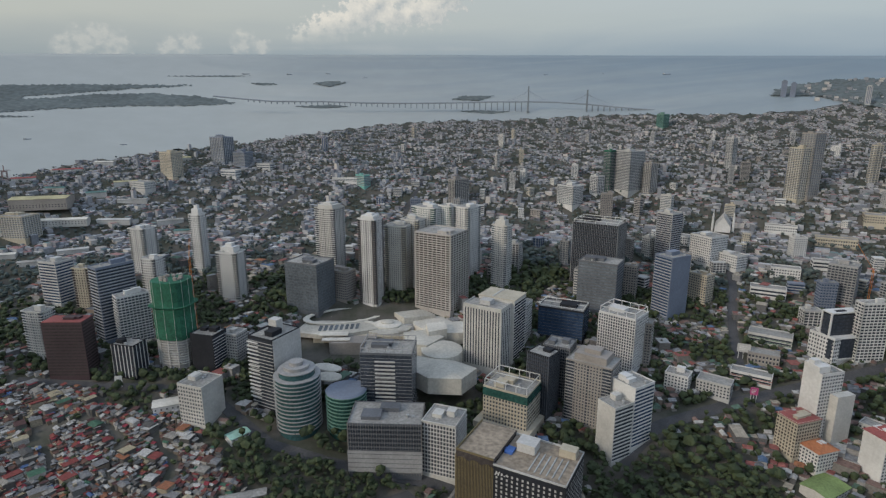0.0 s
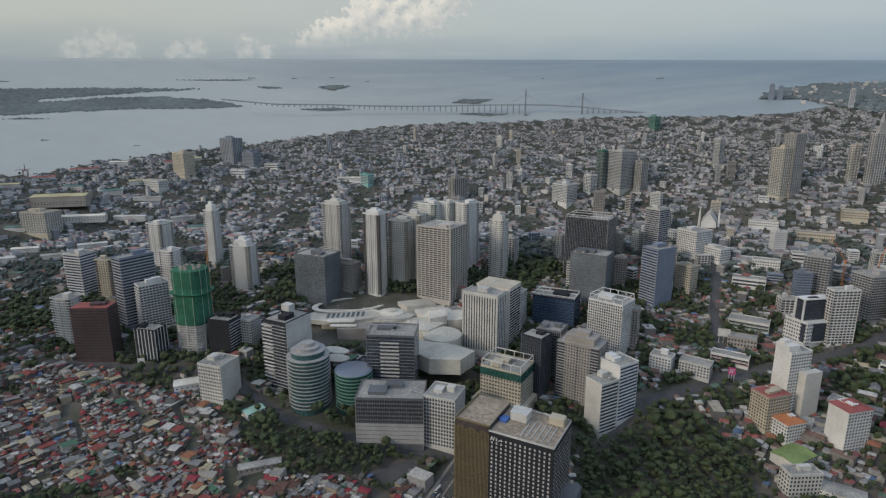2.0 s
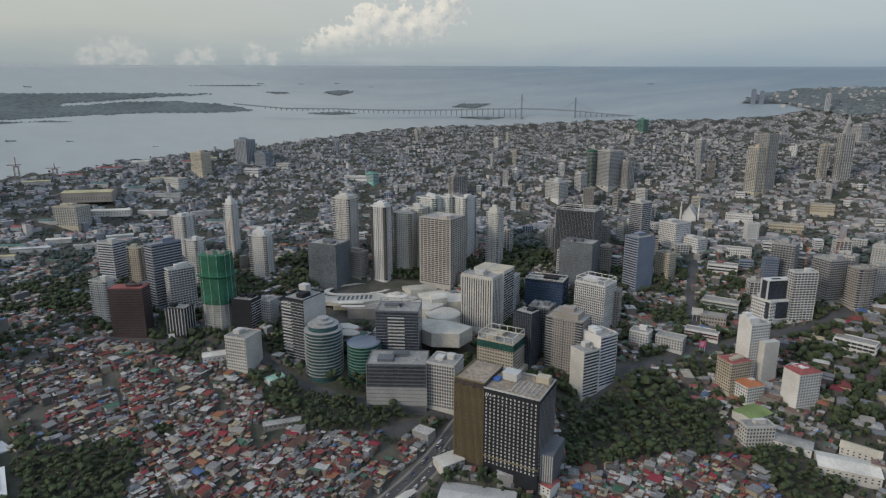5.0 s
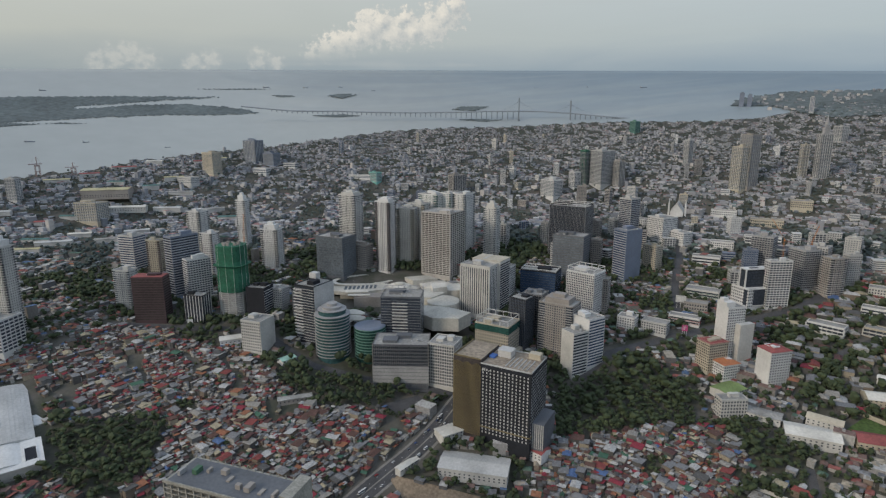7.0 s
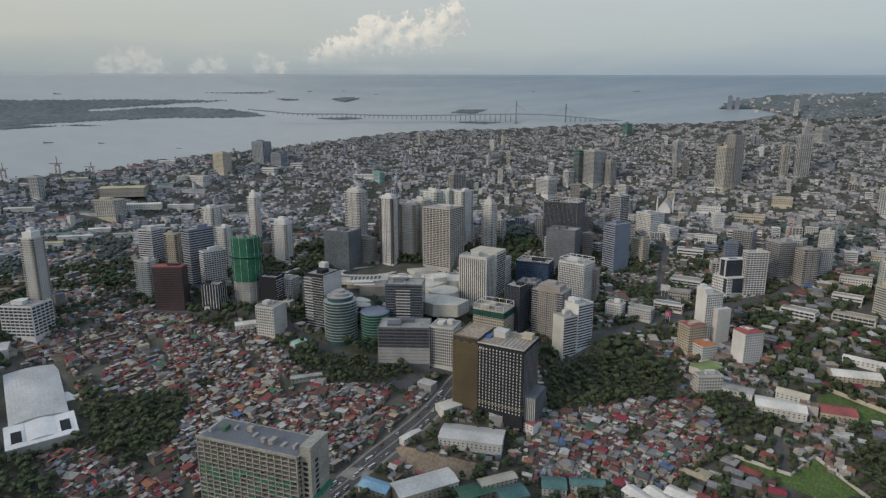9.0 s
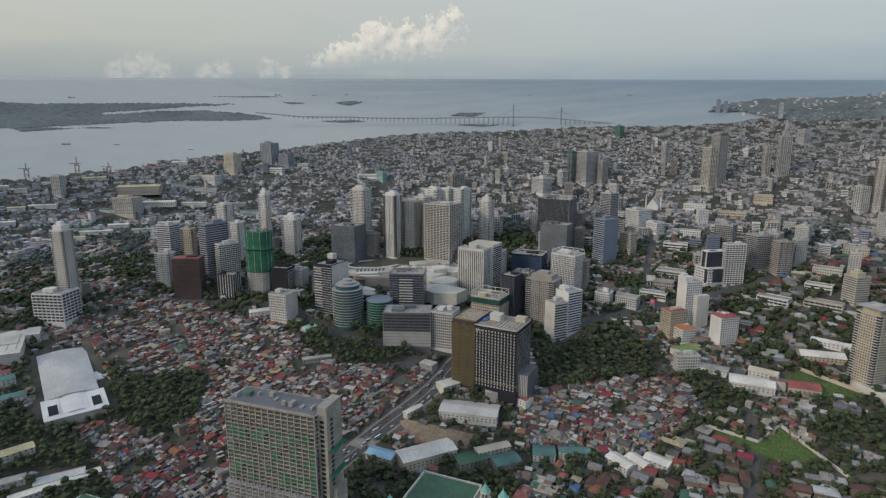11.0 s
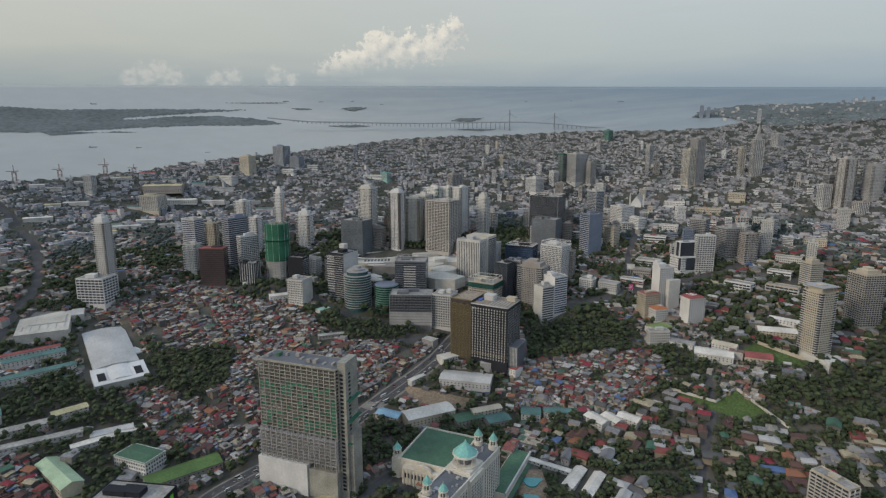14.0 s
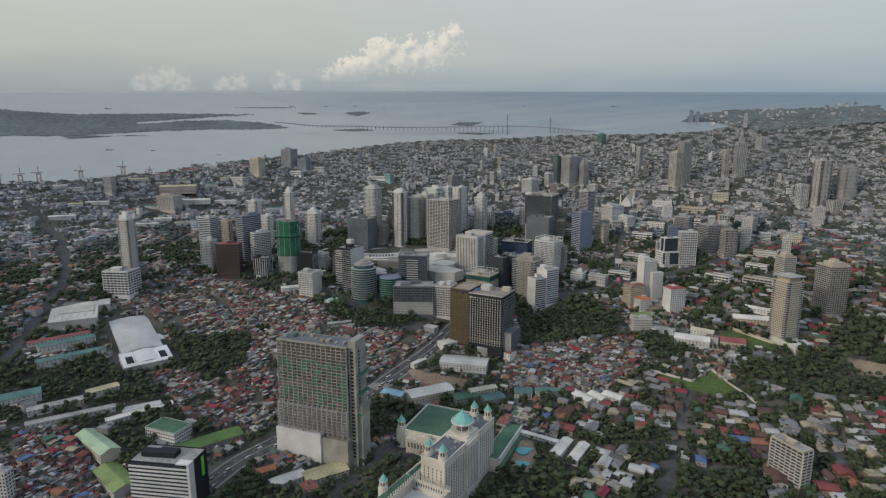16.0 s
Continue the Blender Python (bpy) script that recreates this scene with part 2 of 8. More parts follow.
def ground_material():
    m = material("city_ground", (0.125, 0.112, 0.098), 0.95, grain=4.0, vary=0.3, stain=0.2, bump=0.2)
    n, l = m.node_tree.nodes, m.node_tree.links
    b = n["Principled BSDF"]
    old = b.inputs["Base Color"].links[0].from_socket
    co, tex, rp = n.new("ShaderNodeTexCoord"), n.new("ShaderNodeTexNoise"), n.new("ShaderNodeValToRGB")
    tex.inputs["Scale"].default_value, tex.inputs["Detail"].default_value = 0.022, 5.0
    rp.color_ramp.elements[0].position, rp.color_ramp.elements[1].position = 0.42, 0.58
    rp.color_ramp.elements[0].color, rp.color_ramp.elements[1].color = (0.036, 0.044, 0.028, 1), (0.088, 0.084, 0.074, 1)
    l.new(co.outputs["Object"], tex.inputs["Vector"])
    l.new(tex.outputs["Fac"], rp.inputs[0])
    mix = n.new("ShaderNodeMix")
    mix.data_type, mix.blend_type = "RGBA", "MIX"
    mix.inputs["Factor"].default_value = 0.75
    l.new(old, mix.inputs["A"])
    l.new(rp.outputs[0], mix.inputs["B"])
    l.new(mix.outputs["Result"], b.inputs["Base Color"])
    return m


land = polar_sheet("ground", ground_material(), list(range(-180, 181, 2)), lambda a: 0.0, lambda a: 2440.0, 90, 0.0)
tagged(land, "dark earth, scrub and paving under the city", "ground", kind="structure")

COAST = [(-60, 1560), (-45, 1592), (-40, 1580), (-35.8, 1568), (-32, 1590), (-29.5, 1587), (-25.6, 1634), (-23.3, 1640), (-18.5, 1669), (-15, 1684), (-10.3, 1726), (-6, 1766),
         (-2.7, 1796), (2.8, 1826), (8.3, 1832), (13.7, 1866), (16.8, 1887), (26, 1906), (30, 1946), (31.9, 1990), (34, 2075), (40, 2110), (60, 2120)]


def coast(a):
    w = 7 * math.sin(a * 5.1) + 4 * math.sin(a * 13.7 + 1) + 2.5 * math.sin(a * 31)
    return float(np.interp(a, [c[0] for c in COAST], [c[1] for c in COAST])) + w * (1 if a < 28 else 0.3)


def sea_material():
    """Silver sky glare painted in at left, bluer right and seaward, long wind streaks."""
    m = material("sea_water", (1, 1, 1), 0.5, grain=60.0, vary=0.04, stain=0.05, bump=0.1, spec=0.5)
    n, l = m.node_tree.nodes, m.node_tree.links
    b = n["Principled BSDF"]
    old = b.inputs["Base Color"].links[0].from_node
    co, mp, tex, sep = n.new("ShaderNodeTexCoord"), n.new("ShaderNodeMapping"), n.new("ShaderNodeTexNoise"), n.new("ShaderNodeSeparateXYZ")
    mp.inputs["Scale"].default_value = (0.0022, 0.014, 0.0)
    mp.inputs["Rotation"].default_value = (0, 0, 0.25)
    tex.inputs["Scale"].default_value, tex.inputs["Detail"].default_value, tex.inputs["Distortion"].default_value = 1.0, 6.0, 0.8
    l.new(co.outputs["Object"], mp.inputs[0])
    l.new(mp.outputs[0], tex.inputs["Vector"])
    l.new(co.outputs["Object"], sep.inputs[0])
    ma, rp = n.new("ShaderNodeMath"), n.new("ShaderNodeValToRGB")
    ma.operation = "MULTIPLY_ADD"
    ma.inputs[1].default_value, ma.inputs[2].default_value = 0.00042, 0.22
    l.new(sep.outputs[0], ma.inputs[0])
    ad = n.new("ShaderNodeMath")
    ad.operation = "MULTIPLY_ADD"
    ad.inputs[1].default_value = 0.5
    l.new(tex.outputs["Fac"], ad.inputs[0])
    # bluer and darker farther out
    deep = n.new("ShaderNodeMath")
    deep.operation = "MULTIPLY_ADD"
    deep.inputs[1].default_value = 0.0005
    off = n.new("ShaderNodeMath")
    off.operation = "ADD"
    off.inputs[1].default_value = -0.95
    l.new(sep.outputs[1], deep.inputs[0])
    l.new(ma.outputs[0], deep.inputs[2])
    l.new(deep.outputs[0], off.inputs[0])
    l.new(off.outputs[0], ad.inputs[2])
    # silver end is the sky's reflection, painted into the base colour
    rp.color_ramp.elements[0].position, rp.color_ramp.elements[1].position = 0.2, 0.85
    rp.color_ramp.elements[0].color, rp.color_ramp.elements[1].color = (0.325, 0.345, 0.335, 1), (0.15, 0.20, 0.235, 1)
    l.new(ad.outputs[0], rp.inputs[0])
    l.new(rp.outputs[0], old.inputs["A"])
    return m


for p in land.data.vertices:  # the sea bed lies well under the water
    a = math.degrees(math.atan2(p.co.x - CX, p.co.y - CY))
    if abs(a) < 58 and math.hypot(p.co.x - CX, p.co.y - CY) > coast(a) + 25:
        p.co.z -= 18
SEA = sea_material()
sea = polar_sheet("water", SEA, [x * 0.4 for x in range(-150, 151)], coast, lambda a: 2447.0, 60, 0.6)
tagged(sea, "calm grey-blue sea reaching the horizon", "water", kind="structure")

# ---- building kit ----
def row_items(w, d, st, style):
    """One storey's windows and bands on all four faces; slot 0 is glass, slot 1 the trim."""
    it = []
    hw, hd = w / 2, d / 2
    full = {"L": ("f",), "R": ("r",)}.get(style[-1], ("f", "r", "b", "l"))
    kind = style.rstrip("LR")

    def put(face, a, b, z0, z1, out, slot, inn=0.3):
        if face == "f":
            it.append((a - hw, b - hw, -hd - out, -hd + inn, z0, z1, slot))
        elif face == "b":
            it.append((a - hw, b - hw, hd - inn, hd + out, z0, z1, slot))
        elif face == "r":
            it.append((hw - inn, hw + out, a - hd, b - hd, z0, z1, slot))
        else:
            it.append((-hw - out, -hw + inn, a - hd, b - hd, z0, z1, slot))

    for face in full:
        n = w if face in "fb" else d
        if kind == "grid" or kind == "gridp":
            pitch = max(3.0, n / max(3, round(n / 3.6)))
            k = max(2, int(n / pitch))
            pitch = n / k
            for i in range(k):
                put(face, i * pitch + pitch * 0.24, i * pitch + pitch * 0.76, st * 0.3, st * 0.82, 0.06, 0)
                put(face, i * pitch + pitch * 0.2, i * pitch + pitch * 0.8, st * 0.22, st * 0.28, 0.22, 1)
        elif kind == "band":
            put(face, 0.8, n - 0.8, st * 0.3, st * 0.8, 0.05, 0)
            put(face, 0.1, n - 0.1, st * 0.04, st * 0.22, 0.25, 1)
        elif kind == "balc":
            put(face, 0.5, n - 0.5, st * 0.28, st * 0.9, 0.05, 0)
            put(face, -0.2, n + 0.2, 0.0, st * 0.09, 1.3, 1)
            put(face, 0.0, n, st * 0.09, st * 0.34, 1.3, 1, -1.1)
            k = max(2, round(n / 7))
            for i in range(k + 1):
                put(face, max(0, i * n / k - 0.2), min(n, i * n / k + 0.2), 0, st, 1.2, 1)
        elif kind == "shade":
            put(face, 0.4, n - 0.4, st * 0.4, st * 0.98, 0.05, 0)
            put(face, 0.0, n, 0.0, st * 0.42, 0.9, 1)
        elif kind == "cells":
            k = max(3, round(n / 4.2))
            p = n / k
            for i in range(k):
                put(face, i * p + 0.5, i * p + p - 0.5, st * 0.12, st * 0.88, 0.05, 0)
                put(face, i * p + (0.4 if i % 2 else 0.9), i * p + p - (0.9 if i % 2 else 0.4), 0.0, st * 0.3, 0.9, 1)
        elif kind == "curtain":
            put(face, 0.4, n - 0.4, st * 0.12, st * 0.98, 0.05, 0)
            put(face, 0.2, n - 0.2, 0.0, st * 0.08, 0.14, 1)
        elif kind == "fins" or kind == "piers":
            put(face, 0.6, n - 0.6, st * 0.26, st * 0.86, 0.05, 0)
        elif kind == "resi":
            c = n * 0.2
            for a, b in ((0.3, c - 0.1), (n - c + 0.1, n - 0.3)):
                put(face, a, b, st * 0.1, st * 0.92, -1.45, 0, 1.7)
                put(face, a - 0.3, b + 0.3, 0.0, st * 0.1, 0.0, 1, 1.6)
                put(face, a - 0.3, b + 0.3, st * 0.1, st * 0.36, 0.0, 1, 0.15)
            k = max(2, round((n - 2 * c) / 3.4))
            p = (n - 2 * c) / k
            for i in range(k):
                a = c + i * p
                if face == "b":
                    continue
                wide = 0.62 if (i * 2 + 1 == k or k == 2) else 0.44
                put(face, a + p * (.5 - wide / 2), a + p * (.5 + wide / 2), st * (.2 if wide > .5 else .34), st * 0.84, 0.06, 0)
            put(face, c + 0.1, n - c - 0.1, 0.0, st * 0.07, 0.16, 1)
            if face == "b":
                put(face, c + 0.6, n - c - 0.6, st * 0.34, st * 0.84, 0.06, 0)
        elif kind == "balcgrid":
            put(face, 0.3, n - 0.3, st * 0.3, st * 0.96, 0.04, 0)
            put(face, 0.0, n, 0.0, st * 0.30, 1.1, 1, -0.9)
            put(face, 0.0, n, 0.0, st * 0.08, 1.0, 1)
        elif kind == "deep":
            k = max(3, round(n / 3.2))
            p = n / k
            for i in range(k):
                put(face, i * p + p * .2, i * p + p * .8, st * .2, st * .86, 0.05, 0)
                put(face, i * p + p * .0, i * p + p * .13, st * .0, st, 0.5, 1)
            put(face, 0, n, 0, st * .12, 0.4, 1)
    return it


def roof_furniture(root, w, d, h, rng, wall, busy=True):
    """Parapet, deck, plant rooms, tanks and vents on a flat roof."""
    t = 0.5
    hw, hd = w / 2, d / 2
    part("parapet", boxes("parapet", [(-hw - .1, hw + .1, -hd - .1, -hd + t, h - .3, h + 1.3), (-hw - .1, hw + .1, hd - t, hd + .1, h - .3, h + 1.3),
                                      (-hw - .1, -hw + t, -hd + t, hd - t, h - .3, h + 1.3), (hw - t, hw + .1, -hd + t, hd - t, h - .3, h + 1.3)]), M[wall], root)
    part("roof_deck", boxes("roof_deck", [(-hw + t, hw - t, -hd + t, hd - t, h - .4, h + .12)]), M["roofdeck"], root, "weathered grey roof deck")
    if not busy:
        return
    for i in range(1 if w * d < 700 else 2):
        a, b, c = rng.uniform(.22, .36) * w, rng.uniform(.24, .4) * d, rng.uniform(3.0, 6.0)
        x, y = rng.uniform(-.25, .25) * w, rng.uniform(-.2, .2) * d
        part("plant_room", boxes("plant_room", [(x - a / 2, x + a / 2, y - b / 2, y + b / 2, h, h + c), (x - a / 2 - .3, x + a / 2 + .3, y - b / 2 - .3, y + b / 2 + .3, h + c, h + c + .35)]), M[wall], root)
    bm = bmesh.new()
    cylinder(bm, 1.5, 1.5, h, h + 2.8, 12, rng.uniform(-.4, .4) * w, rng.uniform(-.38, .38) * d)
    part("water_tank", bm, M["plant"], root, "round galvanised water tank")
    for i in range(rng.randint(2, 4)):
        x, y = rng.uniform(-.42, .42) * w, rng.uniform(-.42, .42) * d
        s, z = rng.uniform(.7, 1.6), rng.uniform(.9, 2.0)
        part("cooling_unit", boxes("cooling_unit", [(x - s, x + s, y - s * .7, y + s * .7, h + .1, h + z)]), M["plant"], root)


PIERS = {"fins": (2.6, .22, .5), "piers": (5.2, .9, .45), "gridp": (9.0, 1.1, .5), "balcgrid": (7.0, .7, 1.25)}


def tower(dims, name, label, category, style, wall, trim, gl, storey, roof=True):
    x, y, w, d, turn, h = dims
    z = float(ground(x, y))
    rng = random.Random(round(x * 7 + y * 3))
    root = new(name)
    root.location, root.rotation_euler = (x, y, z), (0, 0, radians(turn))
    tagged(root, label, category)
    hw, hd = w / 2, d / 2
    if style == "resi":
        e = 1.6
        part("wall", boxes("wall", [(-hw + e, hw - e, -hd + e, hd - e, -14, h), (-hw, hw, -hd + d * .2, hd - d * .2, -14, h), (-hw + w * .2, hw - w * .2, -hd, hd, -14, h - .02)]), M[wall], root)
    else:
        part("wall", boxes("wall", [(-hw, hw, -hd, hd, -14, h)]), M[wall], root)
    n = max(2, round((h - 3.0) / storey))
    st = (h - 1.0) / n
    row = row_items(w, d, st, style)
    piers = []
    if style in PIERS:
        gap, wd, out = PIERS[style]
        for n_, along, sides in ((w, 0, (-hd,)), (d, 1, (hw, -hw))):
            k = max(2, round(n_ / gap))
            for s in sides:
                for i in range(k + 1):
                    p = -n_ / 2 + n_ * i / k
                    q = (-wd / 2, wd / 2, -out, out) if along == 0 else (-out, out, -wd / 2, wd / 2)
                    o = (p, s) if along == 0 else (s, p)
                    piers.append((o[0] + q[0], o[0] + q[1], o[1] + q[2], o[1] + q[3], -2, h + (1.5 if style == "fins" else .4)))
    for slot, what, mat in ((0, "glazing", gl), (1, "slab_trim", trim)):
        items = [(q[0], q[1], q[2], q[3], q[4] + i * st, q[5] + i * st) for i in range(n) for q in row if q[6] == slot]
        if slot == 1 and style not in ("balcgrid",):
            items += piers
        if items:
            tagged(part(what, boxes(what, items), M[mat], root), kind="stuff")
    if style == "balcgrid":
        tagged(part("pier", boxes("pier", piers), M[wall], root), kind="stuff")
    if roof:
        roof_furniture(root, w, d, h, rng, wall, h > 18)
    return root

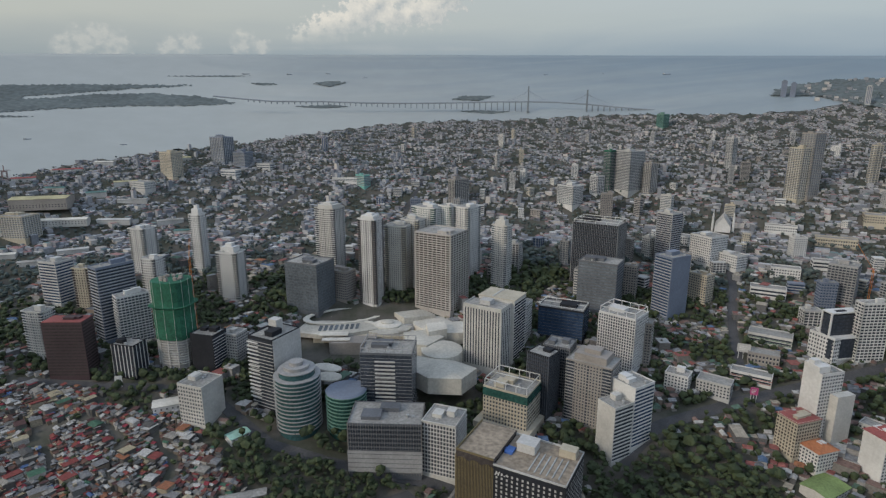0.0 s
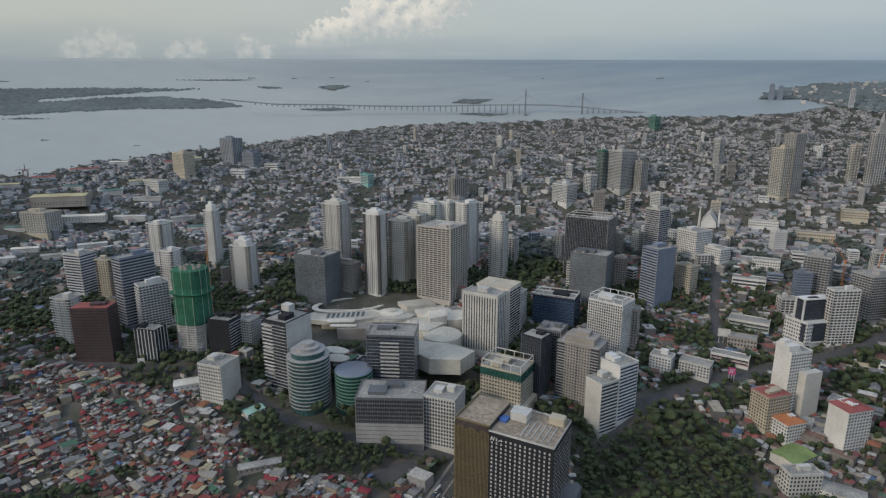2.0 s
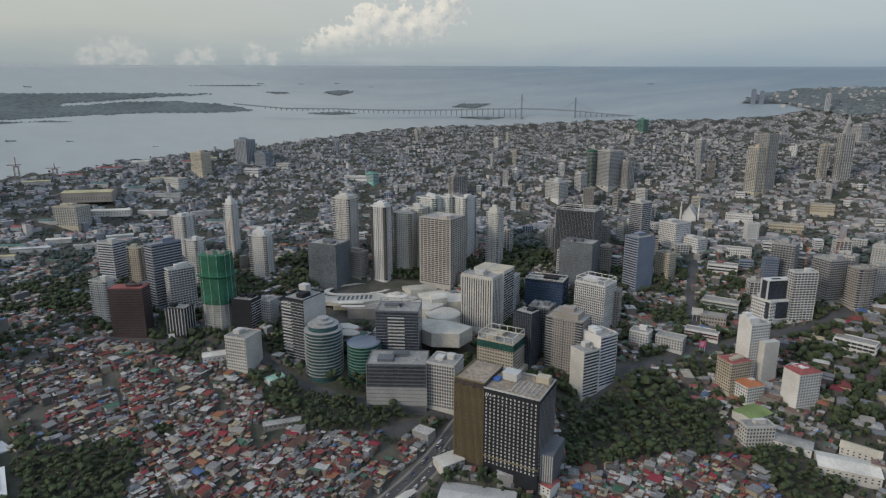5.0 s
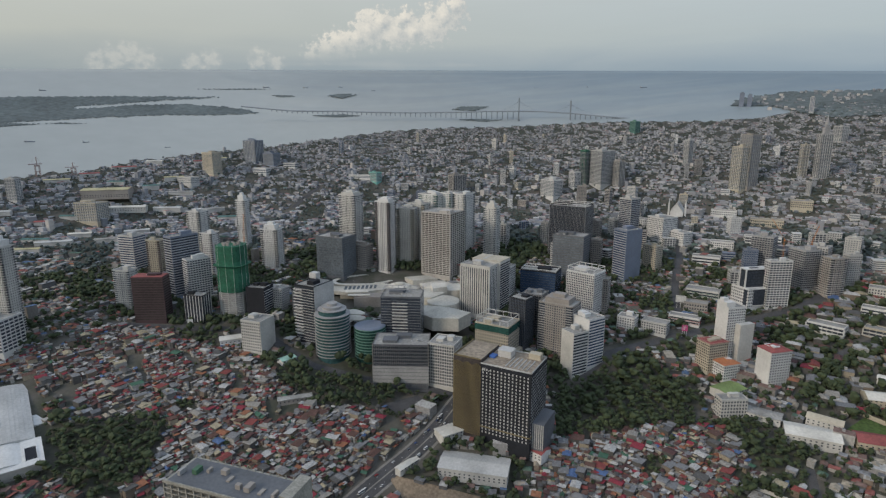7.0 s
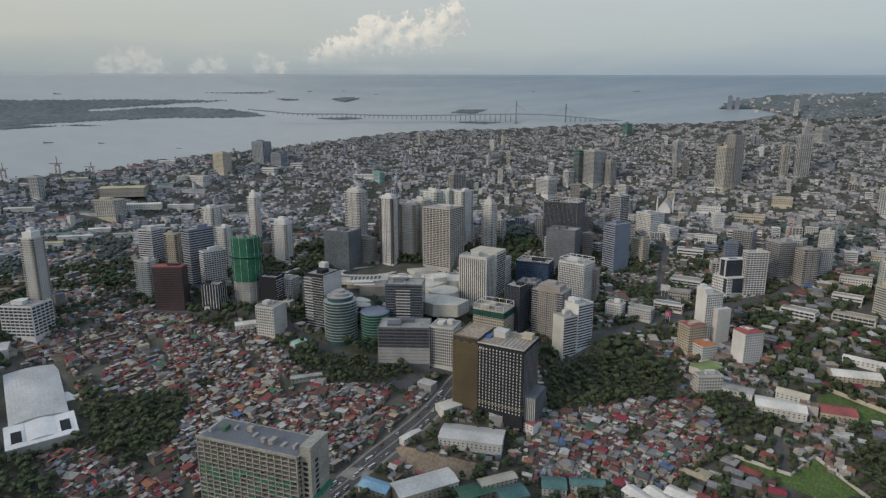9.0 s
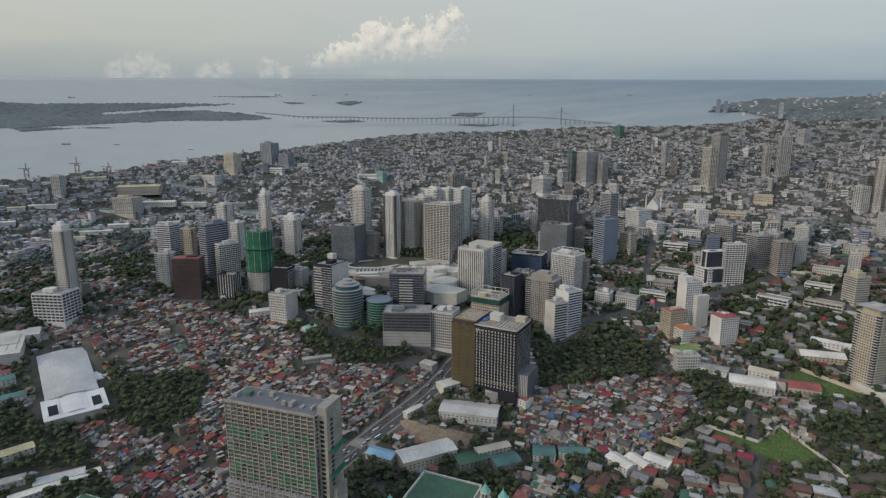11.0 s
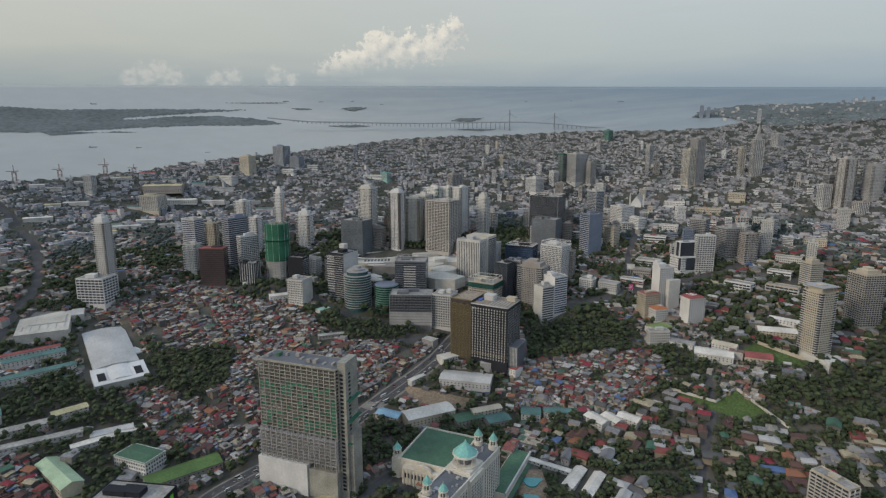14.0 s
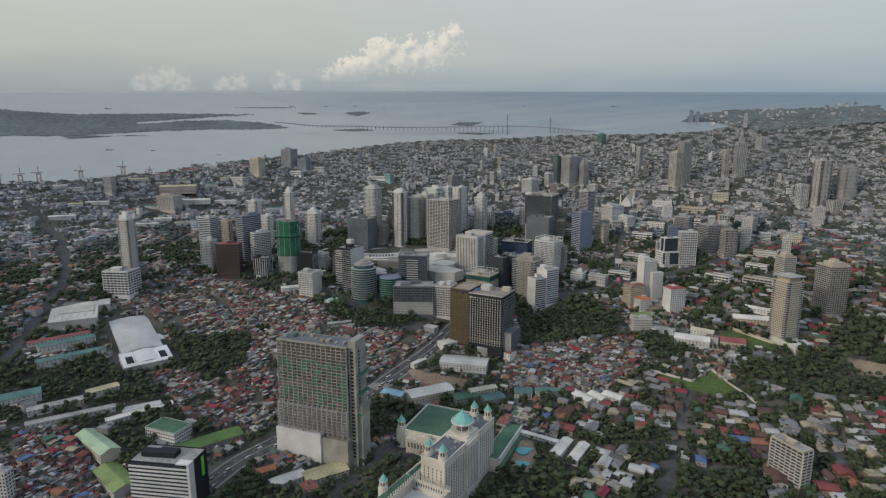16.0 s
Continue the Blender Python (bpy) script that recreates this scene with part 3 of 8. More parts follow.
# ---- towers and blocks: x, y, width, depth, turn, height ----
TOWERS = [
    ((97.7, 640.1, 50.6, 40.5, -32.0, 49.5), "hotel_tower", "cream hotel tower with a green glass crown", "tower", "grid", "cream", "offwhite", "glass", 4.2),
    ((-36.9, 665.5, 56.7, 39.7, -7.0, 78.2), "office_tower", "dark glass office tower with a balcony stack", "tower", "curtain", "darkgrey", "grey", "glass", 4.0),
    ((-35.7, 594.6, 72.4, 43.5, -4.5, 53.1), "office_block", "dark office block with slender metal fins", "building", "fins", "darkgrey", "tan", "glass", 4.5),
    ((21.8, 586.0, 35.2, 35.2, -22.5, 56.5), "office_block", "white office block with dark ribbon windows", "building", "deep", "offwhite", "white", "glass", 4.0),
    ((-166.7, 686.6, 34.4, 44.7, -29.5, 82.2), "office_tower", "dark office tower with pale horizontal bands", "tower", "band", "charcoal", "lightgrey", "glass", 4.0),
    ((-242.1, 654.0, 32.6, 32.6, -22.0, 44.2), "apartment_block", "plain cream apartment block with a flat roof", "building", "gridL", "offwhite", "white", "glass", 4.2),
    ((-413.8, 712.7, 46.3, 23.1, -1.0, 65.7), "office_tower", "maroon brick-clad office tower with a red roof deck", "tower", "band", "maroon", "maroon", "brownwin", 3.6),
    ((-467.7, 747.5, 29.1, 20.4, -14.5, 55.7), "apartment_tower", "pale apartment tower with vertical grey stripes", "tower", "resi", "offwhite", "white", "greygl", 3.4),
    ((-397.8, 794.9, 21.4, 47.0, -37.0, 95.2), "office_tower", "dark blue-grey office tower with ribbon windows", "tower", "band", "bluegrey", "lightgrey", "glass", 4.0),
    ((-369.0, 777.3, 18.8, 37.5, -48.0, 66.8), "apartment_tower", "white apartment tower with staggered bay windows", "tower", "cells", "white", "white", "glass", 3.6),
    ((-379.2, 869.5, 23.1, 23.1, -16.5, 69.9), "apartment_tower", "white apartment tower with deep balcony bands", "tower", "resi", "white", "white", "glass", 3.6),
    ((-434.4, 966.8, 29.0, 29.0, -20.0, 70.1), "apartment_tower", "white apartment tower with ribbed facade", "tower", "resi", "white", "offwhite", "greygl", 3.4),
    ((-353.5, 981.1, 19.9, 17.9, -16.0, 89.5), "apartment_tower", "slender white apartment tower with balcony bands", "tower", "resi", "white", "white", "greygl", 3.4),
    ((-279.1, 898.8, 32.8, 26.3, -14.5, 69.6), "apartment_tower", "white apartment tower with stepped top", "tower", "resi", "white", "offwhite", "glass", 3.4),
    ((-512.4, 868.0, 31.6, 28.4, -20.0, 58.8), "office_tower", "pale office tower with blue glass side", "tower", "band", "lightgrey", "white", "bluegl", 4.0),
    ((-466.1, 850.5, 24.8, 14.9, -6.5, 59.6), "apartment_tower", "olive-cream tower with vertical ribs", "tower", "resi", "cream", "tan", "brownwin", 3.6),
    ((-575.9, 645.2, 22.4, 22.4, -12.0, 126.4), "apartment_tower", "tall white apartment tower standing alone", "tower", "resi", "offwhite", "offwhite", "glass", 3.4),
    ((-576.3, 613.7, 47.7, 38.1, -7.0, 43.9), "parking_podium", "white parking podium with open decks", "building", "balc", "white", "white", "glass", 4.6),
    ((-161.8, 879.3, 54.3, 43.4, -25.5, 68.3), "office_block", "dark mirrored glass office block", "building", "curtain", "darkgrey", "darkgrey", "greygl", 4.2),
    ((-147.2, 989.7, 37.3, 29.9, -27.5, 103.7), "apartment_tower", "white apartment tower with recessed balconies", "tower", "resi", "offwhite", "white", "glass", 3.3),
    ((-73.8, 892.6, 29.9, 24.0, -28.0, 125.6), "apartment_tower", "tall white apartment tower with brown centre strip", "tower", "resi", "white", "brown", "glass", 3.3),
    ((-35.3, 928.5, 34.7, 27.8, -22.0, 101.0), "apartment_tower", "cream apartment tower with fine window rows", "tower", "resi", "offwhite", "cream", "greygl", 3.3),
    ((-12.9, 948.1, 32.6, 26.1, -30.0, 102.5), "apartment_tower", "cream-white apartment tower behind its twin", "tower", "resi", "offwhite", "cream", "greygl", 3.3),
    ((29.0, 884.6, 58.0, 52.2, -32.5, 110.7), "apartment_tower", "broad pale brown apartment tower with a balcony grid", "tower", "balcgrid", "palebrown", "offwhite", "brownwin", 3.3),
    ((11.9, 994.5, 44.4, 35.5, -36.5, 104.1), "apartment_tower", "white apartment tower with green-tinted windows", "tower", "resi", "white", "white", "greengl", 3.3),
    ((73.0, 982.0, 28.7, 34.4, -42.5, 108.2), "apartment_tower", "white apartment tower with vertical ribs", "tower", "resi", "white", "offwhite", "greygl", 3.3),
    ((42.2, 986.9, 24.7, 19.8, -37.5, 107.9), "apartment_tower", "white apartment tower with green-tinted windows", "tower", "resi", "white", "white", "greengl", 3.3),
    ((122.0, 930.6, 26.5, 18.5, -38.0, 98.5), "apartment_tower", "slim cream apartment tower with a stepped crown", "tower", "resi", "offwhite", "white", "greygl", 3.3),
    ((75.5, 1258.2, 19.2, 38.4, -52.5, 52.9), "apartment_tower", "tan apartment tower beyond the business park", "tower", "piers", "tan", "offwhite", "glass", 3.0),
    ((272.0, 934.1, 68.4, 47.9, -34.0, 96.2), "office_block", "broad dark office tower with a white roof frame", "tower", "fins", "charcoal", "grey", "glass", 4.2),
    ((256.4, 863.9, 55.1, 38.6, -33.0, 70.2), "office_block", "dark grey glass office tower with bands", "tower", "band", "darkgrey", "darkgrey", "greygl", 4.2),
    ((348.0, 840.2, 29.7, 35.7, -65.0, 83.8), "office_tower", "blue glass tower with a plain blue-grey flank", "tower", "bandL", "bluegrey", "lightgrey", "bluegl", 4.0),
    ((401.7, 989.8, 28.1, 28.1, -57.5, 84.2), "office_tower", "grey office tower with dark glass flank", "tower", "band", "lightgrey", "bluegrey", "glass", 3.6),
    ((381.3, 1015.1, 16.0, 16.0, -62.0, 34.0), "apartment_block", "small off-white apartment block", "building", "grid", "offwhite", "white", "glass", 3.3),
    ((469.8, 990.6, 40.3, 40.3, -64.0, 43.5), "hotel_block", "white hotel block with small square windows", "building", "grid", "white", "white", "glass", 3.6),
    ((496.4, 966.9, 41.2, 24.7, -66.0, 21.0), "hotel_wing", "low white hotel wing with small windows", "building", "grid", "white", "white", "glass", 3.6),
    ((404.4, 866.6, 27.7, 19.4, -58.5, 41.2), "office_block", "cream office block with window grid", "building", "grid", "cream", "offwhite", "glass", 3.6),
    ((248.3, 736.1, 46.9, 37.5, -44.0, 67.5), "hotel_tower", "white hotel tower with a roof pergola", "tower", "deep", "white", "white", "glass", 3.6),
    ((186.5, 644.6, 50.1, 35.1, -35.5, 71.3), "apartment_tower", "tan-grey apartment tower with balcony columns", "tower", "resi", "tan", "grey", "glass", 3.4),
    ((134.4, 658.8, 27.1, 24.4, -42.5, 72.9), "office_tower", "charcoal office tower with ribbed sides", "tower", "fins", "charcoal", "darkgrey", "glass", 4.0),
    ((191.2, 805.0, 60.3, 36.2, -27.5, 39.0), "office_block", "navy glass office block with flat roof", "building", "curtain", "charcoal", "darkgrey", "bluegl", 4.2),
    ((195.8, 593.3, 23.5, 25.9, -62.0, 58.9), "apartment_tower", "cream-white apartment tower with banded glazing", "tower", "bandR", "offwhite", "white", "glass", 4.0),
    ((219.7, 613.0, 30.0, 30.0, -59.5, 66.6), "apartment_tower", "white apartment tower with blue ribbon windows", "tower", "bandR", "white", "white", "bluegl", 4.0),
    ((406.8, 596.0, 21.6, 28.1, -76.5, 75.0), "apartment_tower", "white slab tower with a stepped parapet", "tower", "gridR", "white", "white", "glass", 3.6),
    ((377.8, 580.2, 23.6, 30.7, -74.0, 37.9), "apartment_block", "tan apartment block with red-brown roof", "building", "grid", "cream", "tan", "brownwin", 3.5),
    ((387.6, 559.6, 20.8, 25.0, -75.0, 19.6), "apartment_block", "white apartment block with an orange tiled roof", "building", "grid", "white", "white", "glass", 3.4),
    ((437.4, 540.9, 23.5, 30.6, -78.0, 43.9), "apartment_block", "white apartment block with a red hipped roof", "building", "gridR", "white", "white", "glass", 3.5),
    ((505.9, 721.1, 31.9, 47.9, -71.0, 29.9), "office_block", "white-framed dark glass office block", "building", "grid", "white", "white", "glass", 4.2),
    ((504.9, 716.4, 12.6, 37.8, -82.0, 57.9), "office_block", "dark glass box in a white frame", "building", "curtain", "charcoal", "charcoal", "glass", 4.2),
    ((536.2, 708.4, 13.9, 34.8, -88.5, 72.5), "office_tower", "white tower with tall slot windows", "tower", "piers", "white", "white", "glass", 3.6),
    ((609.3, 759.0, 31.8, 31.8, -77.5, 62.1), "unfinished_tower", "grey unfinished concrete tower frame", "tower", "cells", "grey", "grey", "glass", 3.4),
    ((636.0, 727.4, 23.3, 27.9, -81.5, 58.8), "apartment_tower", "tan-grey apartment tower with window rows", "tower", "resi", "tan", "lightgrey", "glass", 3.4),
    ((683.5, 750.8, 13.3, 21.3, -88.5, 48.6), "apartment_tower", "cream-grey apartment tower with window rows", "tower", "grid", "lightgrey", "tan", "glass", 3.4),
    ((710.3, 1163.0, 28.6, 25.7, -70.5, 94.5), "apartment_tower", "cream apartment tower with vertical ribs", "tower", "piers", "cream", "offwhite", "greygl", 3.0),
    ((733.3, 1168.1, 27.8, 27.8, -70.0, 114.8), "apartment_tower", "grey-brown apartment tower with vertical ribs", "tower", "piers", "tan", "grey", "greygl", 3.0),
    ((652.9, 1302.9, 15.0, 15.0, -61.5, 62.2), "apartment_tower", "plain pale slab tower beyond the park", "tower", "piers", "lightgrey", "lightgrey", "greygl", 3.0),
    ((856.5, 1165.7, 12.8, 12.8, -84.5, 70.1), "apartment_tower", "cream tower with mid-height setback", "tower", "piers", "cream", "offwhite", "greygl", 3.0),
    ((884.5, 1143.3, 16.2, 25.9, -86.5, 96.6), "apartment_tower", "grey tower with a pointed crown", "tower", "piers", "grey", "offwhite", "greygl", 3.0),
    ((1037.9, 1307.3, 23.0, 23.0, -73.5, 36.4), "hotel_block", "pale slab block near the shore", "building", "piers", "lightgrey", "lightgrey", "greygl", 3.0),
    ((427.4, 1271.1, 41.9, 41.9, -61.0, 78.9), "apartment_tower", "pale grey twin apartment tower", "tower", "piers", "lightgrey", "grey", "greygl", 3.0),
    ((465.5, 1253.2, 18.9, 18.9, -63.0, 58.2), "apartment_tower", "grey apartment tower beside pale twins", "tower", "piers", "tan", "lightgrey", "greygl", 3.0),
    ((387.4, 1274.9, 17.4, 17.4, -53.5, 81.1), "unfinished_tower", "tower under green netting", "tower", "cells", "net", "grey", "glass", 3.0),
    ((362.6, 1268.5, 19.5, 19.5, -59.0, 35.2), "office_block", "white and dark striped office block", "building", "piers", "white", "white", "glass", 3.0),
    ((300.7, 1241.8, 39.4, 31.6, -52.5, 37.3), "hotel_block", "white hotel block with vertical ribs", "building", "piers", "white", "offwhite", "greygl", 3.0),
    ((-520.5, 1305.6, 38.1, 26.6, -33.0, 50.0), "hotel_block", "pale hotel slab by the shore", "building", "grid", "cream", "offwhite", "greygl", 3.0),
    ((-442.7, 1390.1, 41.5, 29.0, -32.0, 52.3), "apartment_tower", "grey waterfront tower with pale ribs", "tower", "piers", "bluegrey", "lightgrey", "greygl", 3.0),
    ((-394.8, 1378.2, 33.3, 26.7, -26.5, 29.2), "office_block", "grey office block by the shore", "building", "band", "bluegrey", "grey", "greygl", 3.0),
    ((-685.1, 1063.0, 50.0, 35.0, -11.5, 36.1), "apartment_block", "cream terraced apartment block with tall ribs", "building", "piers", "cream", "offwhite", "greygl", 3.0),
    ((-844.4, 1078.7, 22.4, 15.7, -10.0, 44.2), "apartment_tower", "pale slab tower near the port", "tower", "piers", "lightgrey", "lightgrey", "greygl", 3.0),
    ((-126.4, 1326.6, 28.4, 17.1, -44.5, 21.7), "office_block", "low office block with teal cladding", "building", "band", "tealroof", "lightgrey", "greygl", 3.0),
    ((604.8, 1550.2, 23.6, 18.9, -67.5, 30.6), "unfinished_tower", "far tower wrapped in teal netting", "tower", "cells", "palegreen_", "palegreen_", "tealgl", 3.0),
    ((402.8, 151.5, 39.6, 15.8, -70.0, 43.3), "apartment_block", "cream apartment block with open balconies", "building", "balc", "cream", "offwhite", "glass", 3.6),
    ((562.9, 414.7, 31.2, 31.2, -73.5, 99.4), "apartment_tower", "cream apartment tower with a flat overhanging roof", "tower", "resi", "cream", "offwhite", "glass", 3.4),
    ((680.0, 474.3, 35.1, 35.1, -85.0, 82.5), "apartment_tower", "cream and grey apartment tower with lit flank", "tower", "cells", "cream", "grey", "glass", 3.4),
    ((683.4, 604.0, 25.3, 25.3, -82.5, 45.2), "office_block", "cream office block with stepped top", "building", "band", "cream", "offwhite", "greygl", 3.6),
    ((360.2, 491.6, 16.0, 32.1, -89.0, 22.2), "apartment_block", "pale low block with small windows", "building", "grid", "offwhite", "cream", "glass", 3.6),
    ((-289.6, 141.6, 68.0, 34.0, -10.0, 62.0), "office_block", "dark office block with white sunshade fins", "building", "shadeL", "charcoal", "white", "glass", 4.2),
    ((-487.6, 144.3, 59.4, 11.9, -5.5, 30.0), "office_block", "white office block with roof deck", "building", "grid", "offwhite", "white", "glass", 3.8),
    ((971.2, 919.9, 29.7, 29.7, -81.5, 111.7), "apartment_tower", "grey-cream tower with open frame top", "tower", "resi", "lightgrey", "tan", "glass", 3.2),
    ((1043.0, 925.5, 31.3, 31.3, -89.0, 74.0), "apartment_tower", "grey apartment tower with vertical ribs", "tower", "resi", "grey", "lightgrey", "greygl", 3.2),
    ((937.3, 937.9, 20.8, 20.8, -80.5, 53.2), "office_tower", "pale blue-white office tower", "tower", "piers", "lightgrey", "white", "greygl", 3.2),
    ((984.2, 881.6, 23.6, 23.6, -80.5, 25.8), "office_block", "tan and white office block", "building", "piers", "tan", "white", "greygl", 3.2),
    ((965.3, 962.8, 20.3, 20.3, -88.0, 59.4), "office_tower", "dark grey office tower with ribbon windows", "tower", "band", "grey", "darkgrey", "glass", 3.2),
    ((-343.4, 261.7, 48.2, 28.9, -23.0, 15.2), "school_block", "white school block with a green roof", "building", "grid", "white", "white", "glass", 3.6),
    ((644, 936, 62, 18, -25, 12), "low_block", "long white college block with ribbon windows", "building", "band", "white", "white", "glass", 3.6),
    ((559, 922, 40, 20, -30, 14), "low_block", "white commercial block with flat roof", "building", "grid", "white", "white", "glass", 3.6),
    ((338, 672, 36, 22, -38, 16), "low_block", "grey commercial block beside an avenue", "building", "grid", "lightgrey", "grey", "glass", 3.6),
    ((300, 684, 26, 20, -38, 20), "low_block", "white office block with dark side", "building", "grid", "white", "offwhite", "glass", 3.6),
    ((390, 690, 44, 18, -35, 9), "low_block", "low white shop row with red boards", "building", "band", "white", "redroof", "glass", 3.6),
    ((596, 790, 40, 24, -40, 12), "low_block", "low grey block with flat roof", "building", "grid", "lightgrey", "grey", "glass", 3.6),
    ((569, 632, 46, 22, -50, 11), "low_block", "white three-storey block with balconies", "building", "balc", "white", "white", "glass", 3.6),
    ((632, 600, 52, 20, -48, 11), "low_block", "cream school block with open corridors", "building", "balc", "cream", "offwhite", "glass", 3.6),
    ((660, 655, 40, 18, -45, 10), "low_block", "long white low block with ribbon windows", "building", "band", "white", "white", "glass", 3.6),
    ((470, 590, 30, 18, -55, 9), "apartment_block", "white apartment row with flat roof", "building", "grid", "offwhite", "white", "glass", 3.6),
    ((705, 700, 44, 22, -40, 14), "low_block", "pale commercial block with flat roof", "building", "grid", "offwhite", "white", "glass", 3.6),
    ((800, 760, 40, 24, -35, 16), "low_block", "cream institutional block with window rows", "building", "grid", "cream", "offwhite", "glass", 3.6),
    ((450, 760, 50, 26, -35, 10), "low_block", "low office block with green roof edge", "building", "band", "offwhite", "greenroof", "glass", 3.6),
    ((420, 720, 34, 20, -30, 12), "low_block", "tan commercial block with flat roof", "building", "grid", "tan", "offwhite", "glass", 3.6),
    ((505, 870, 46, 22, -30, 12), "low_block", "white market block with flat roof", "building", "band", "white", "white", "glass", 3.6),
    ((470, 1060, 44, 22, -28, 14), "low_block", "white seminary block with window rows", "building", "grid", "white", "white", "glass", 3.6),
    ((700, 1020, 60, 20, -30, 12), "low_block", "long cream college block with window rows", "building", "grid", "cream", "white", "glass", 3.6),
    ((790, 1053, 40, 30, -30, 14), "low_block", "yellowish civic block with flat roof", "building", "grid", "cream", "cream", "glass", 3.6),
    ((640, 1080, 50, 18, -30, 10), "low_block", "long white parish block", "building", "grid", "white", "white", "glass", 3.6),
    ((340, 1160, 30, 18, -30, 12), "apartment_block", "cream apartment block near the church", "building", "grid", "cream", "white", "glass", 3.6),
    ((-408, 1331, 36, 20, -20, 12), "low_block", "white terminal block near the shore", "building", "band", "white", "white", "greygl", 3.6),
    ((-345, 1372, 34, 18, -20, 10), "low_block", "pale quay warehouse block", "building", "band", "lightgrey", "white", "greygl", 3.6),
    ((-164, 1340, 60, 14, -15, 7), "low_block", "long white market roof block", "building", "band", "white", "white", "greygl", 3.6),
    ((-560, 1250, 50, 24, -30, 14), "low_block", "pale port office block", "building", "grid", "lightgrey", "white", "greygl", 3.6),
    ((-350, 720, 30, 22, -15, 38), "office_tower", "dark office tower with pale fins", "building", "piers", "charcoal", "white", "glass", 3.6),
    ((-262, 742, 32, 26, -18, 44), "office_tower", "black and white office tower with screen front", "tower", "bandR", "charcoal", "white", "glass", 3.6),
    ((-238, 760, 26, 22, -20, 34), "office_tower", "pale office tower with window rows", "building", "grid", "lightgrey", "white", "glass", 3.6),
    ((-188, 735, 34, 30, -25, 48), "office_tower", "dark glass office tower behind a banded one", "tower", "band", "charcoal", "darkgrey", "greygl", 3.6),
    ((160, 690, 30, 30, -30, 62), "office_tower", "dark grey office tower with ribbed crown", "tower", "fins", "darkgrey", "grey", "glass", 3.6),
    ((275, 740, 24, 22, -30, 52), "office_tower", "tan office block behind a white hotel", "tower", "grid", "tan", "offwhite", "glass", 3.6),
    ((128, 800, 30, 30, -30, 50), "office_tower", "pale office block with roof frame", "tower", "grid", "lightgrey", "white", "glass", 3.6),
    ((-120, 905, 34, 24, -30, 42), "apartment_block", "grey-brown apartment block behind trees", "tower", "grid", "tan", "grey", "glass", 3.6),
    ((240, 900, 20, 20, -30, 40), "office_tower", "pale office block beside dark towers", "tower", "band", "lightgrey", "white", "greygl", 3.6),
    ((310, 890, 18, 18, -30, 48), "office_tower", "tan slim office block", "tower", "grid", "tan", "grey", "glass", 3.6),
    ((590, 840, 34, 30, -45, 54), "unfinished_tower", "grey unfinished tower with open floors", "tower", "cells", "grey", "grey", "glass", 3.6),
    ((655, 790, 30, 26, -50, 50), "apartment_tower", "cream-grey apartment tower with corner piers", "tower", "gridp", "lightgrey", "tan", "glass", 3.6),
]

BUILT = [tower(*row) for row in TOWERS]
FOOT = [(r[0][0], r[0][1], r[0][2], r[0][3], r[0][4]) for r in TOWERS]

# ---- buildings with shapes of their own ----
def root_at(name, label, category, x, y, turn=0.0, lift=0.0):
    r = new(name)
    r.location, r.rotation_euler = (x, y, float(ground(x, y)) + lift), (0, 0, radians(turn))
    FOOT.append((x, y, 8, 8, turn))
    return tagged(r, label, category)


def claim(x, y, w, d, turn):
    FOOT.append((x, y, w, d, turn))


